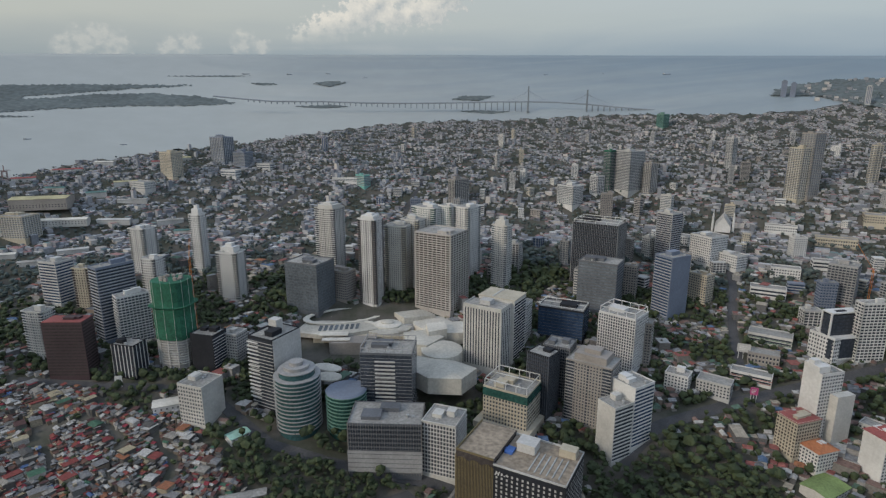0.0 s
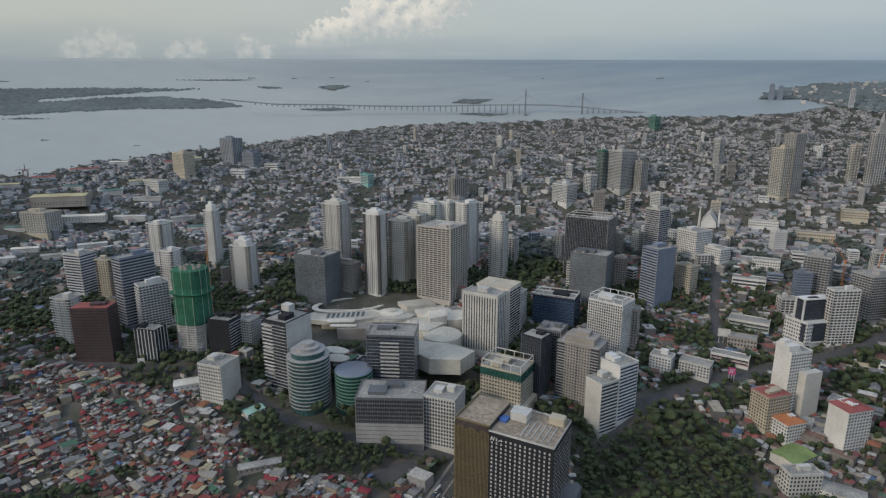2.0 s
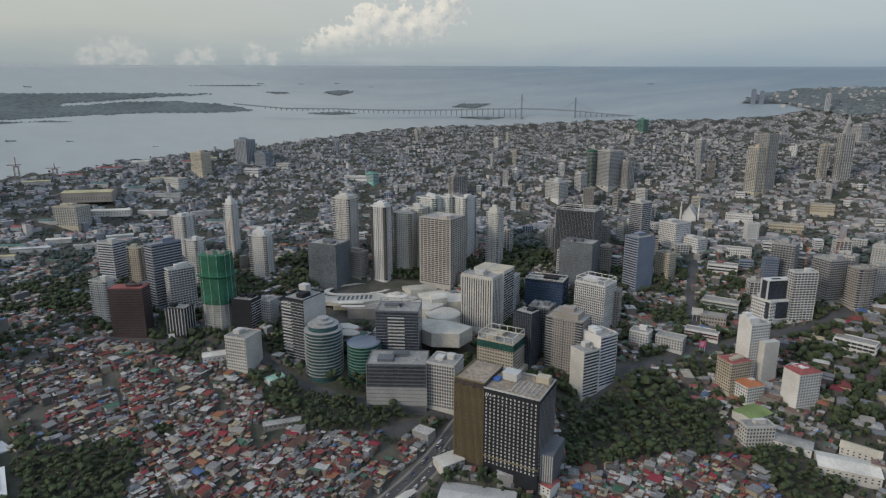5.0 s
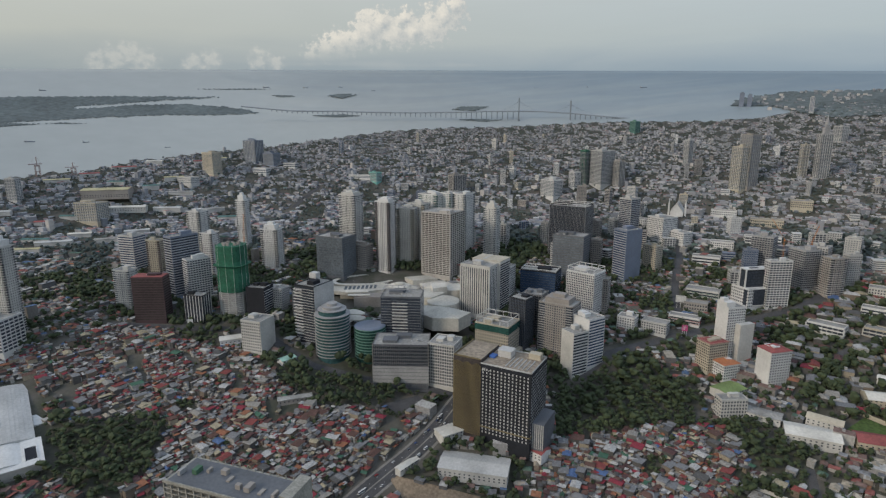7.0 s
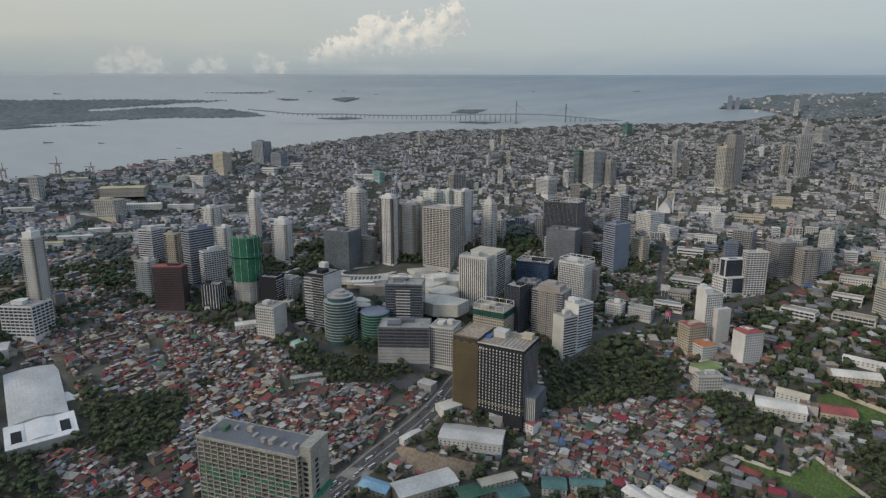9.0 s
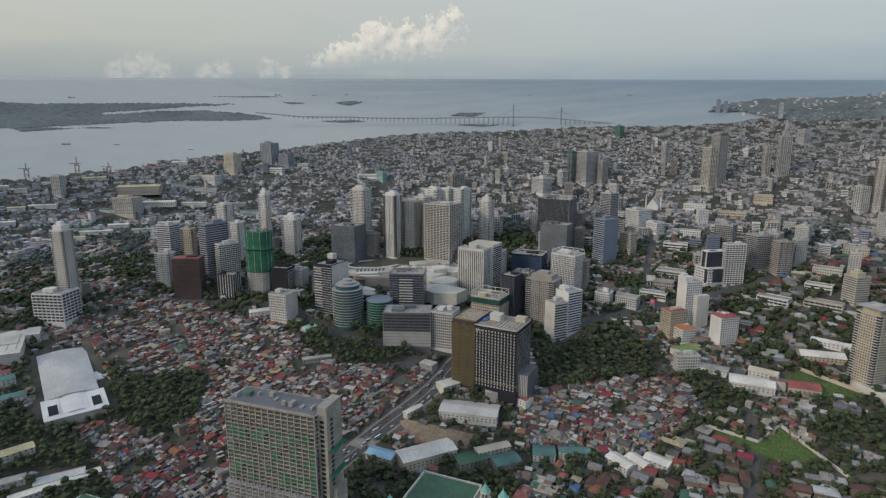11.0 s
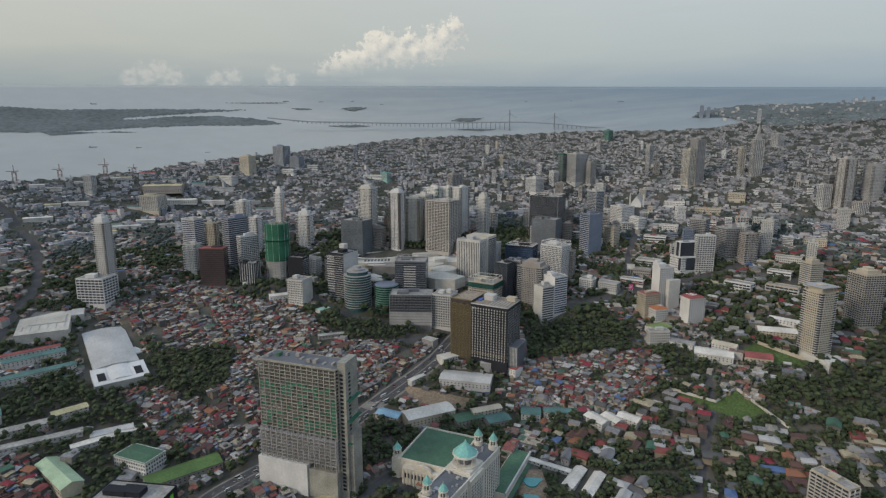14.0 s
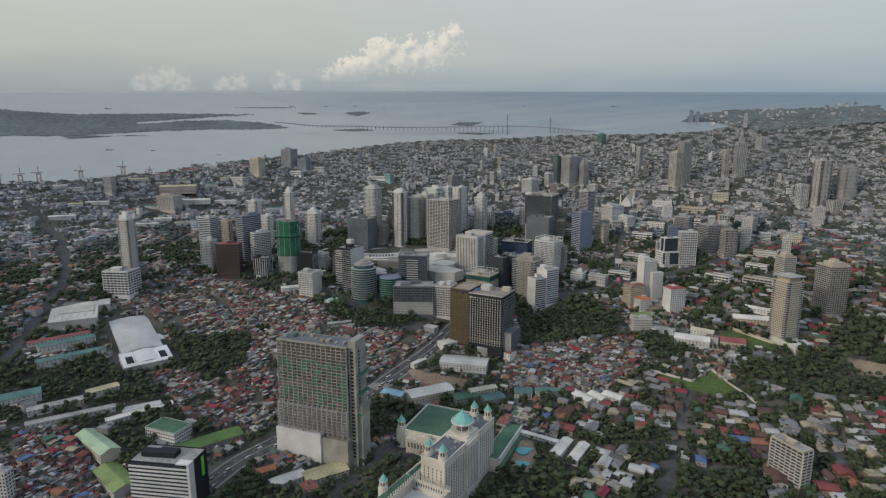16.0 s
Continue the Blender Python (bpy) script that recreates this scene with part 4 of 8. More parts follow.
# black and gold hotel beside the boulevard
def gold_hotel():
    x, y, w, d, turn, h = 82.5, 494.2, 95.6, 52.6, -30.5, 90.8
    r = root_at("hotel_tower", "black hotel tower with gold fins and pale window grid", "tower", x, y, turn)
    claim(x, y, w, d, turn)
    hw, hd, split = w / 2, d / 2, -w / 2 + 0.36 * w
    part("wall", boxes("wall", [(split, hw, -hd, hd, -14, h)]), M["charcoal"], r, "black clad wall")
    part("gold_wing", boxes("gold_wing", [(-hw, split, -hd, hd, -14, h + 4)]), M["brownwin"], r, "gold-ribbed wing")
    k = 26
    me = boxes("gold_fin", [(-.28, .28, -.4, .4, 0, h + 1)], [M["gold"]])
    for i in range(k):
        px = -hw + (split + hw) * i / (k - 1)
        hh = 0.95 + 0.03 * abs(math.sin(i * math.pi / 8.6))
        f = part("gold_fin", me, None, r, at=(px, -hd, 0))
        f.scale = (1, 1, hh)
    for i in range(24):
        part("gold_fin", boxes("gold_fin", [(-.5, .5, -.18, .18, 0, h)], [M["gold"]]), None, r, at=(-hw, -hd + d * i / 23, 0))
    st, items, sills = 4.1, [], []
    n = int((h - 8) / st)
    cols = [split + 2.5 + i * 4.5 for i in range(14)]
    for j in range(n):
        z = 6 + j * st
        for c in cols:
            if c + 2.6 < hw:
                items.append((c, c + 1.6, -hd - .08, -hd + .3, z, z + 2.2))
        for i in range(12):
            c = -hd + 2 + i * 4.3
            items.append((hw - .3, hw + .08, c, c + 1.6, z, z + 2.2))
            items.append((split, split + 0.5, c, c + 2.2, z, z + 2.5))
    tagged(part("glazing", boxes("glazing", items), M["lightgrey"], r, "pale square windows"), kind="stuff")
    part("ledge", boxes("ledge", [(split, hw + .6, -hd - .7, -hd, 13.2, 14.4), (hw, hw + .7, -hd, hd, 13.2, 14.4)]), M["gold"], r, "gold ledge band")
    part("roof_deck", boxes("roof_deck", [(-hw + 1, split - .5, -hd + 1, hd - 1, h + 3.6, h + 4.2), (split + .5, hw - 1, -hd + 1, hd - 1, h - .2, h + .2)]), material("stained_tan_deck", (0.24, 0.20, 0.155), 0.9, grain=4, vary=.35, stain=.35), r, "stained tan roof deck with pipe runs")
    part("parapet", boxes("parapet", [(-hw, split, -hd, -hd + .8, h + 4, h + 5.6), (-hw, -hw + .8, -hd, hd, h + 4, h + 5.6)]), M["gold"], r)
    part("roof_wall", boxes("roof_wall", [(split, hw, -hd, -hd + .7, h, h + 1.6), (hw - .7, hw, -hd, hd, h, h + 1.6), (split, hw, hd - .7, hd, h, h + 1.6)]), M["lightgrey"], r, "pale parapet wall")
    part("plant_room", boxes("plant_room", [(-4, 12, 2, 16, h, h + 8), (-4.5, 12.5, 1.5, 16.5, h + 8, h + 8.6)]), M["lightgrey"], r)
    part("stair_head", boxes("stair_head", [(30, 44, 12, 22, h, h + 7)]), M["cream"], r)
    part("tarpaulin", boxes("tarpaulin", [(-12, -5, -6, 4, h + .2, h + 2.2), (-16, -12, -2, 2, h + .2, h + 1.4)]), material("blue_tarpaulin", (0.05, 0.12, 0.35), 0.7), r, "crumpled blue tarpaulin")
    for i in range(6):
        part("roof_pipe", boxes("roof_pipe", [(14 + i * 5, 15 + i * 5, -20, 8, h + .2, h + .9)]), M["plant"], r)
    logo = bmesh.new()
    for i in range(5):
        a = split + 1.5 + i * 2.6
        vs = [logo.verts.new(p) for p in ((a, -hd - .25, h - 8 + .3 * i), (a + 1.0, -hd - .25, h - 8 + .3 * i), (a + 2.2, -hd - .25, h - 4.5 + (.8 if i < 2 else -1)), (a + 1.5, -hd - .25, h - 4.5 + (.8 if i < 2 else -1)))]
        logo.faces.new(vs)
    part("sign", logo, M["white"], r, "white script-like sign strokes")
    part("annex", boxes("annex", [(hw, hw + 14, -hd + 6, hd - 6, -10, 30), (hw, hw + 5, -hd + 5.8, -hd + 6, 0, 30)]), M["darkgrey"], r, "lower grey side annex")
    for i in range(6):
        part("annex_pier", boxes("annex_pier", [(hw + 1 + i * 2.4, hw + 1.9 + i * 2.4, -hd + 5.6, -hd + 6, 0, 30)]), M["lightgrey"], r)


gold_hotel()


# pale striped hotel with a banded rear block
def striped_hotel():
    x, y, w, d, turn, h = 90.0, 755.6, 51.0, 66.3, -32.5, 79.2
    r = root_at("hotel_tower", "off-white hotel tower with dark vertical stripes", "tower", x, y, turn)
    claim(x, y, w, d, turn)
    hw, hd = w / 2, d / 2
    part("wall", boxes("wall", [(-hw, hw, -hd, -4, -14, h)]), M["offwhite"], r)
    part("rear_wall", boxes("rear_wall", [(-hw + 6, hw + 4, -4, hd, -14, h + 4)]), M["offwhite"], r)
    me = boxes("window_stripe", [(-.75, .75, -.12, .3, 3, h - 3)], [M["glass"]])
    for i in range(13):
        part("window_stripe", me, None, r, at=(-hw + 3 + (w - 6) * i / 12, -hd, 0))
    me = boxes("window_stripe", [(-.3, .12, -.75, .75, 3, h - 3)], [M["glass"]])
    for i in range(5):
        part("window_stripe", me, None, r, at=(hw, -hd + 4 + 5 * i, 0))
    me = boxes("window_band", [(hw + 3.7, hw + 4.1, -3, hd - 1, 0, 2.4)], [M["glass"]])
    for j in range(20):
        part("window_band", me, None, r, at=(0, 0, 4 + j * 3.8))
    part("roof_deck", boxes("roof_deck", [(-hw + .6, hw - .6, -hd + .6, -4.5, h - .2, h + .15)]), M["roofdeck"], r)
    part("rear_roof", boxes("rear_roof", [(-hw + 5.5, hw + 4.5, -4.5, hd + .5, h + 4, h + 4.8)]), M["cream"], r, "cream flat roof")
    part("parapet", boxes("parapet", [(-hw, hw, -hd, -hd + .6, h, h + 1.8), (-hw, -hw + .6, -hd, -4, h, h + 1.8), (hw - .6, hw, -hd, -4, h, h + 1.8)]), M["offwhite"], r)
    part("plant_room", boxes("plant_room", [(-8, 6, -24, -12, h, h + 6)]), M["lightgrey"], r)
    part("rear_roof_ridge", boxes("rear_roof_ridge", [(-2, 0, -2, hd - 2, h + 4.8, h + 5.6)]), M["offwhite"], r)


striped_hotel()


# tower wrapped in green netting, with its crane
def netted_tower():
    x, y, w, d, turn, h = -302.7, 747.2, 43.0, 38.7, -12.0, 106.7
    r = root_at("unfinished_tower", "unfinished round-cornered tower wrapped in green netting", "tower", x, y, turn)
    claim(x, y, w, d, turn)
    pts = []
    for i in range(24):
        a = 2 * math.pi * i / 24
        c, s = math.cos(a), math.sin(a)
        e = (abs(c) ** 3 + abs(s) ** 3) ** (-1 / 3)
        pts.append((c * e * w / 2, s * e * d / 2))

    def ring(bm, k0, z0, k1, z1):
        a = [bm.verts.new((p[0] * k0, p[1] * k0, z0)) for p in pts]
        b = [bm.verts.new((p[0] * k1, p[1] * k1, z1)) for p in pts]
        for i in range(24):
            bm.faces.new((a[i], a[(i + 1) % 24], b[(i + 1) % 24], b[i]))
        bm.faces.new(a[::-1])
        bm.faces.new(b)

    bm = bmesh.new()
    ring(bm, .9, -12, .9, h - 1)
    part("core", bm, M["grey"], r, "bare concrete core")
    for j in range(11):
        bm = bmesh.new()
        ring(bm, 1.0, 3 + j * 3.2, 1.0, 3.7 + j * 3.2)
        part("floor_slab", bm, M["lightgrey"], r)
    me = boxes("column", [(-.5, .5, -.5, .5, -4, 36)], [M["lightgrey"]])
    for i in range(0, 24, 2):
        part("column", me, None, r, at=(pts[i][0] * .97, pts[i][1] * .97, 0))
    bm = bmesh.new()
    for j in range(12):
        z = 34 + j * 6
        k = 1.0 + .02 * math.sin(j * 2.1)
        ring(bm, k, z, 1.0 + .02 * math.sin((j + 1) * 2.1), z + 6)
    part("safety_net", bm, M["net"], r, "green safety netting")
    me = boxes("net_pole", [(-.12, .12, -.12, .12, 34, h + 2)], [M["steel"]])
    for i in range(0, 24, 2):
        part("net_pole", me, None, r, at=(pts[i][0] * 1.03, pts[i][1] * 1.03, 0))
    bm = bmesh.new()
    ring(bm, 1.02, 73, 1.22, 76)
    part("catch_net", bm, M["net"], r, "flared green catch net")
    for i in range(10):
        a = i * 2.4
        part("formwork", boxes("formwork", [(12 * math.cos(a) - 2, 12 * math.cos(a) + 2, 11 * math.sin(a) - 1.5, 11 * math.sin(a) + 1.5, h - 1, h + 1.5 + i % 3)]), M["tan"], r)


netted_tower()


def crane(x, y, base, h, jib, turn, colour):
    """A lattice tower crane with a raised jib."""
    r = new("tower_crane")
    r.location, r.rotation_euler = (x, y, base), (0, 0, radians(turn))
    tagged(r, "orange lattice tower crane with a raised jib", "crane")
    items = [(sx - .15, sx + .15, sy - .15, sy + .15, -2, h) for sx in (-.9, .9) for sy in (-.9, .9)]
    for j in range(int(h / 2)):
        items += [(-.9, .9, -1.0, -.85, j * 2, j * 2 + .2), (-1.0, -.85, -.9, .9, j * 2 + 1, j * 2 + 1.2)]
    tagged(part("mast", boxes("mast", items), colour, r), kind="stuff")
    bm = bmesh.new()
    for o in (-.6, .6):
        vs = [bm.verts.new(p) for p in ((0, o - .2, h), (0, o + .2, h), (jib * .55, o + .2, h + jib * .84), (jib * .55, o - .2, h + jib * .84), (0, o - .2, h + .8), (0, o + .2, h + .8), (jib * .55 - .7, o + .2, h + jib * .84), (jib * .55 - .7, o - .2, h + jib * .84))]
        for q in QUADS:
            bm.faces.new([vs[i] for i in q])
    part("jib", bm, colour, r)
    part("cab", boxes("cab", [(-1.2, 1.2, -1.4, 1.4, h - 2.5, h)]), colour, r)
    part("counterweight", boxes("counterweight", [(-7, -1, -.8, .8, h, h + .8), (-7, -4.5, -1, 1, h - 1.6, h)]), M["grey"], r)


ORANGE = material("orange_crane_paint", (0.42, 0.15, 0.03), 0.6)
gz = float(ground(-296, 790))
crane(-296, 792, gz, 112, 26, 100, ORANGE)
crane(600, 800, float(ground(600, 800)), 62, 40, 150, ORANGE)
crane(640, 790, float(ground(640, 790)), 56, 34, 30, ORANGE)


# round banded tower and the green glass drum beside it
def round_tower(name, label, x, y, rad, h, storey, wall, gl, top):
    r = root_at(name, label, "tower", x, y)
    claim(x, y, rad * 2, rad * 2, 0)
    bm = bmesh.new()
    cylinder(bm, rad * .97, rad * .97, -12, h, 40)
    part("glazing", bm, M[gl], r)
    n = int(h / storey)
    for j in range(n + 1):
        bm = bmesh.new()
        cylinder(bm, rad * 1.015, rad * 1.015, j * h / n, j * h / n + storey * .24, 40)
        part("floor_band", bm, M[wall], r)
    if top == "steps":
        for k, (f, z) in enumerate(((.78, 7), (.55, 11), (.3, 15))):
            bm = bmesh.new()
            cylinder(bm, rad * f, rad * f, h - 1, h + z, 32)
            part("setback", bm, M[gl if k == 0 else wall], r)
            bm = bmesh.new()
            cylinder(bm, rad * f * 1.04, rad * f * 1.04, h + z, h + z + 1.0, 32)
            part("setback_rim", bm, M[wall], r)
    else:
        bm = bmesh.new()
        cylinder(bm, rad * 1.02, rad * .9, h + 1.2, h + 2.4, 40)
        part("roof", bm, M["bluegrey"], r, "pale blue roof disc")
    return r


round_tower("office_tower", "round office tower with pale floor bands and stepped crown", -135.6, 648, 24.7, 58, 4.2, "grey", "tealgl", "steps")
round_tower("office_block", "round green glass office drum with pale roof", -83, 644, 21.9, 42, 4.2, "palegreen_", "greengl", "flat")


# concrete frame under construction, nets still hanging
def frame_building():
    x, y, w, d, turn, h = -145.8, 245.5, 97.1, 34.0, -21.5, 147.1
    r = root_at("unfinished_building", "unfinished concrete slab building with green netting", "building", x, y, turn)
    claim(x, y, w + 10, d + 14, turn)
    hw, hd = w / 2, d / 2
    base = 38.0
    CONCRETE = material("raw_concrete", (0.27, 0.265, 0.235), 0.9, grain=1.5, vary=0.25, stain=0.25, bump=0.2)
    part("base_wall", boxes("base_wall", [(-hw - 3, 12, -hd - 6, hd + 4, -14, base - 4)]), M["white"], r, "blank white hoarding wall")
    part("base_frame", boxes("base_frame", [(12, hw, -hd - 4, hd + 4, -14, base - 8)]), CONCRETE, r, "raw concrete podium")
    n = 27
    st = (h - base) / n
    low = 8
    rng = random.Random(5)
    for j in range(n + 1):
        z = base + j * st
        g = 4.0 if j < low else 0.0
        slab = [(-hw - g * .6, hw, -hd - g, hd + g, z - .45, z)]
        if j >= low:
            slab += [(-hw, hw, -hd - .25, -hd + .35, z - .8, z + .1), (-hw - .25, -hw + .35, -hd + .35, hd, z - 1.05, z + .1)]
        part("floor_slab", boxes("floor_slab", slab), CONCRETE if j >= low else M["grey"], r, "bare concrete floor slab")
        if j < n:
            # dark block stands in for the shade inside the open floor
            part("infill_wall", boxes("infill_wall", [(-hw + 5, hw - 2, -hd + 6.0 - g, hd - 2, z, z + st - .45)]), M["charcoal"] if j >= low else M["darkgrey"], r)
    cols = 14
    me = boxes("column", [(-.42, .42, -1.0, .6, base - 6, h + .5)], [CONCRETE])
    mlow = boxes("column", [(-.35, .35, -.4, .4, base - 6, base + low * st)], [M["grey"]])
    for i in range(cols + 1):
        px = -hw + .6 + (w - 1.2) * i / cols
        part("column", me, None, r, at=(px, -hd + .6, 0))
        part("column", me, None, r, at=(px, hd - .6, 0))
        part("column", mlow, None, r, at=(px, -hd - 3.4, 0))
    panes = []
    for j in range(low, n):
        z = base + j * st
        for i in range(cols):
            if rng.random() < .30:
                px = -hw + .6 + (w - 1.2) * i / cols
                a = rng.uniform(.9, 1.6)
                panes.append((px + a, px + a + rng.uniform(.5, 1.5), -hd + 2.6, -hd + 2.9, z, z + st * .7))
    tagged(part("block_wall", boxes("block_wall", panes), M["tan"], r, "patchy grey block infill"), kind="stuff")
    for k in range(120):
        j = rng.choice([8, 8, 9, 10, 10, 11, 18, 19, 19, 20, 20, 21, 14, 15, 16, 12])
        i = rng.randrange(0, cols - 1)
        px = -hw + .6 + (w - 1.2) * i / cols
        z = base + j * st
        if k % 4 == 0:
            px, z = hw - 6.5, base + (8 + 10 * k / 120) * st
        part("safety_net", boxes("safety_net", [(px, px + rng.uniform(4, 12 if k % 4 else 6), -hd + .2 + k * .002, -hd + .3 + k * .002, z + .1, z + st * rng.uniform(.5, .8 if k % 4 else 1.6))]), M["net"], r, "torn green safety net")
    part("core", boxes("core", [(hw - .5, hw + 9, -hd + 5, hd - 3, -14, h + 8), (hw + 9, hw + 14, -hd + 9, hd - 6, -14, h * .5)]), CONCRETE, r, "raw concrete lift core")
    # charcoal panels on the core, painted shade in place of real openings
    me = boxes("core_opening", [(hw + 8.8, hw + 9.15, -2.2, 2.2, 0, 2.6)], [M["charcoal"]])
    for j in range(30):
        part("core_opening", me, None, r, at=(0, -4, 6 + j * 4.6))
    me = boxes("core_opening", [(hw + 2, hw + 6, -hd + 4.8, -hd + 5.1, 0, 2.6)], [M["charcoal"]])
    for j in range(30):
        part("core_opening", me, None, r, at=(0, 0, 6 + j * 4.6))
    for z in (62, 88, 112):
        part("catch_net", boxes("catch_net", [(hw + 9, hw + 14, -hd + 5, hd - 3, z, z + .3)]), M["net"], r)
    part("roof_well", boxes("roof_well", [(-hw + 2, hw - 2, -hd + 2.5, hd - 2, h + .02, h + .25)]), M["darkgrey"], r, "dark open roof deck")
    for i in range(9):
        a = -hw + 5 + i * 10 + rng.uniform(-2, 2)
        b = rng.uniform(-8, 4)
        part("roof_room", boxes("roof_room", [(a, a + rng.uniform(2, 5), b, b + rng.uniform(3, 8), h, h + rng.choice((1.5, 2.2, 3.0, 7.0 if i == 4 else 4.0)))]), rng.choice([M["grey"], M["tan"], M["darkgrey"], M["greenroof"]]), r)
    for i in range(15):
        a = -hw + 1 + i * (w - 2) / 14
        part("roof_post", boxes("roof_post", [(a - .3, a + .3, hd - 1, hd - .4, h, h + 2.6)]), CONCRETE, r)
    part("roof_beam", boxes("roof_beam", [(-hw, hw, -hd - .6, -hd + .4, h, h + 2.0)]), CONCRETE, r)


frame_building()

# ---- grand white hotel with teal domes ----
def dome(root, x, y, z, rad, h, name="turret"):
    """A round turret with open arches, an eight-sided bell roof and a finial."""
    bm = bmesh.new()
    cylinder(bm, rad * 1.1, rad * 1.1, z - 6, z, 12, x, y)
    t = part(name, bm, M["ivory"], root)
    for i in range(8):
        a = 2 * math.pi * (i + .5) / 8
        part("turret_column", boxes("turret_column", [(x + rad * .85 * math.cos(a) - .35, x + rad * .85 * math.cos(a) + .35, y + rad * .85 * math.sin(a) - .35, y + rad * .85 * math.sin(a) + .35, z, z + h * .42)]), M["ivory"], t)
    bm = bmesh.new()
    cylinder(bm, rad * .55, rad * .55, z, z + h * .42, 10, x, y)
    part("turret_core", bm, M["darkgrey"], t)
    bm = bmesh.new()
    cylinder(bm, rad * 1.05, rad * 1.05, z + h * .42, z + h * .5, 12, x, y)
    part("cornice", bm, M["ivory"], t)
    bm = bmesh.new()
    prof = ((1.0, .5), (.86, .6), (.66, .72), (.42, .86), (.14, 1.0))
    for (r0, z0), (r1, z1) in zip(prof, prof[1:]):
        cylinder(bm, rad * r0, rad * r1, z + h * z0, z + h * z1, 8, x, y)
    part("bell_roof", bm, M["tealroof"], t, "teal eight-sided bell roof")
    bm = bmesh.new()
    cylinder(bm, rad * .16, rad * .02, z + h, z + h * 1.18, 6, x, y)
    part("finial", bm, M["tealroof"], t)


def grand_hotel():
    turn = -32.9
    r = root_at("grand_hotel", "white grand hotel with teal domes and green roofs", "hotel", 24, 166, turn, 11.0)
    claim(24, 166, 46, 130, turn)
    hw, hd, h = 14.5, 58.0, 57.0
    part("wall", boxes("wall", [(-hw, hw, -hd, hd, -14, h), (-hw - 3, hw + 3, -14, 14, -14, h)]), M["ivory"], r)
    part("cornice", boxes("cornice", [(-hw - .6, hw + .6, -hd - .6, hd + .6, h - 7, h - 6.2), (-hw - .6, hw + .6, -hd - .6, -hd + .8, h, h + 1.6), (hw - .8, hw + .6, -hd, hd, h, h + 1.6), (-hw - .6, -hw + .8, -hd, hd, h, h + 1.6)]), M["ivory"], r)
    st = 3.5
    me = boxes("window", [(-.12, .3, -.7, .7, 0, 1.9)], [M["greygl"]])
    n = 0
    for j in range(14):
        for i in range(22):
            yy = -hd + 4 + i * (2 * hd - 8) / 21
            if abs(yy) < 15:
                continue
            part("window", me, None, r, at=(hw + .05, yy, 3 + j * st))
            n += 1
    me = boxes("window", [(-.7, .7, -.3, .12, 0, 1.9)], [M["greygl"]])
    for j in range(13):
        for i in range(5):
            part("window", me, None, r, at=(-hw + 4 + i * 5.2, -hd + .05, 3 + j * st))
    items = [(hw + 2.9, hw + 3.15, yy, yy + 1.5, 3 + j * st, 5 + j * st) for j in range(14) for yy in (-12, -8.5, -5, -1.5, 2, 5.5, 9)]
    tagged(part("bay_windows", boxes("bay_windows", items), M["greygl"], r), kind="stuff")
    part("roof_deck", boxes("roof_deck", [(-hw + 1, hw - 1, -hd + 1, hd - 1, h - .2, h + .2)]), M["darkgrey"], r, "dark flat roof with plant")
    rng = random.Random(8)
    for i in range(16):
        yy, xx, s = rng.uniform(-hd + 8, hd - 8), rng.uniform(-10, 10), rng.uniform(.8, 2.2)
        part("cooling_unit", boxes("cooling_unit", [(xx - s, xx + s, yy - s, yy + s, h + .2, h + rng.uniform(1.2, 3))]), M["plant"], r)
    dome(r, 0, 6, h + 6, 12.5, 21, "main_turret")
    part("dome_base", boxes("dome_base", [(-13, 13, -8, 20, h, h + 4), (-15, 15, -10, 22, h, h + 1.5)]), M["ivory"], r)
    for px, py in ((-9.5, -hd + 7), (9.5, -hd + 5), (-9, hd - 6), (9, hd - 6)):
        dome(r, px, py, h + 5, 4.6, 13)
    # front wing round a sunken court, with a pinnacled wall
    part("front_wing", boxes("front_wing", [(-34, 26, -112, -70, -14, 24), (-12, 20, -70, -hd, -14, 28), (-34, -19, -112, -60, 24, 31)]), M["ivory"], r)
    part("front_roof", boxes("front_roof", [(-33, -20, -111, -61, 31, 31.5)]), M["greenroof"], r)
    part("front_deck", boxes("front_deck", [(-17, 24, -110, -72, 24, 24.4), (-6, 16, -106, -86, 24.4, 28)]), M["lightgrey"], r, "pale roof deck")
    me = boxes("pinnacle", [(-.5, .5, -.5, .5, 22, 39), (-.7, .7, -.7, .7, 35.5, 36)], [M["ivory"]])
    for i in range(15):
        part("pinnacle", me, None, r, at=(-18.5, -111 + i * 4.2, 0))
        part("pinnacle", me, None, r, at=(-18 + i * 3.1, -66, 0))
        if i < 10:
            part("pinnacle", me, None, r, at=(26, -111 + i * 4.2, 0))
    part("parapet_wall", boxes("parapet_wall", [(-19, -18, -111, -50, 24, 34.5), (-18, 27, -66.5, -65.5, 20, 34.5), (25.5, 26.5, -111, -66, 20, 34.5)]), M["ivory"], r)
    me = boxes("court_window", [(-.6, .6, -.2, .2, 0, 5)], [M["glass"]])
    for i in range(13):
        part("court_window", me, None, r, at=(-15 + i * 3.1, -66.55, 26))
    dome(r, -36, -96, 37, 4.4, 12)
    part("green_strip", boxes("green_strip", [(-32, -16, -60, -24, -14, 29)]), M["greenroof"], r)
    part("strip_wall", boxes("strip_wall", [(-33, -32, -60, -22, -14, 32), (-40, -34, -100, -92, -14, 36)]), M["ivory"], r)


grand_hotel()


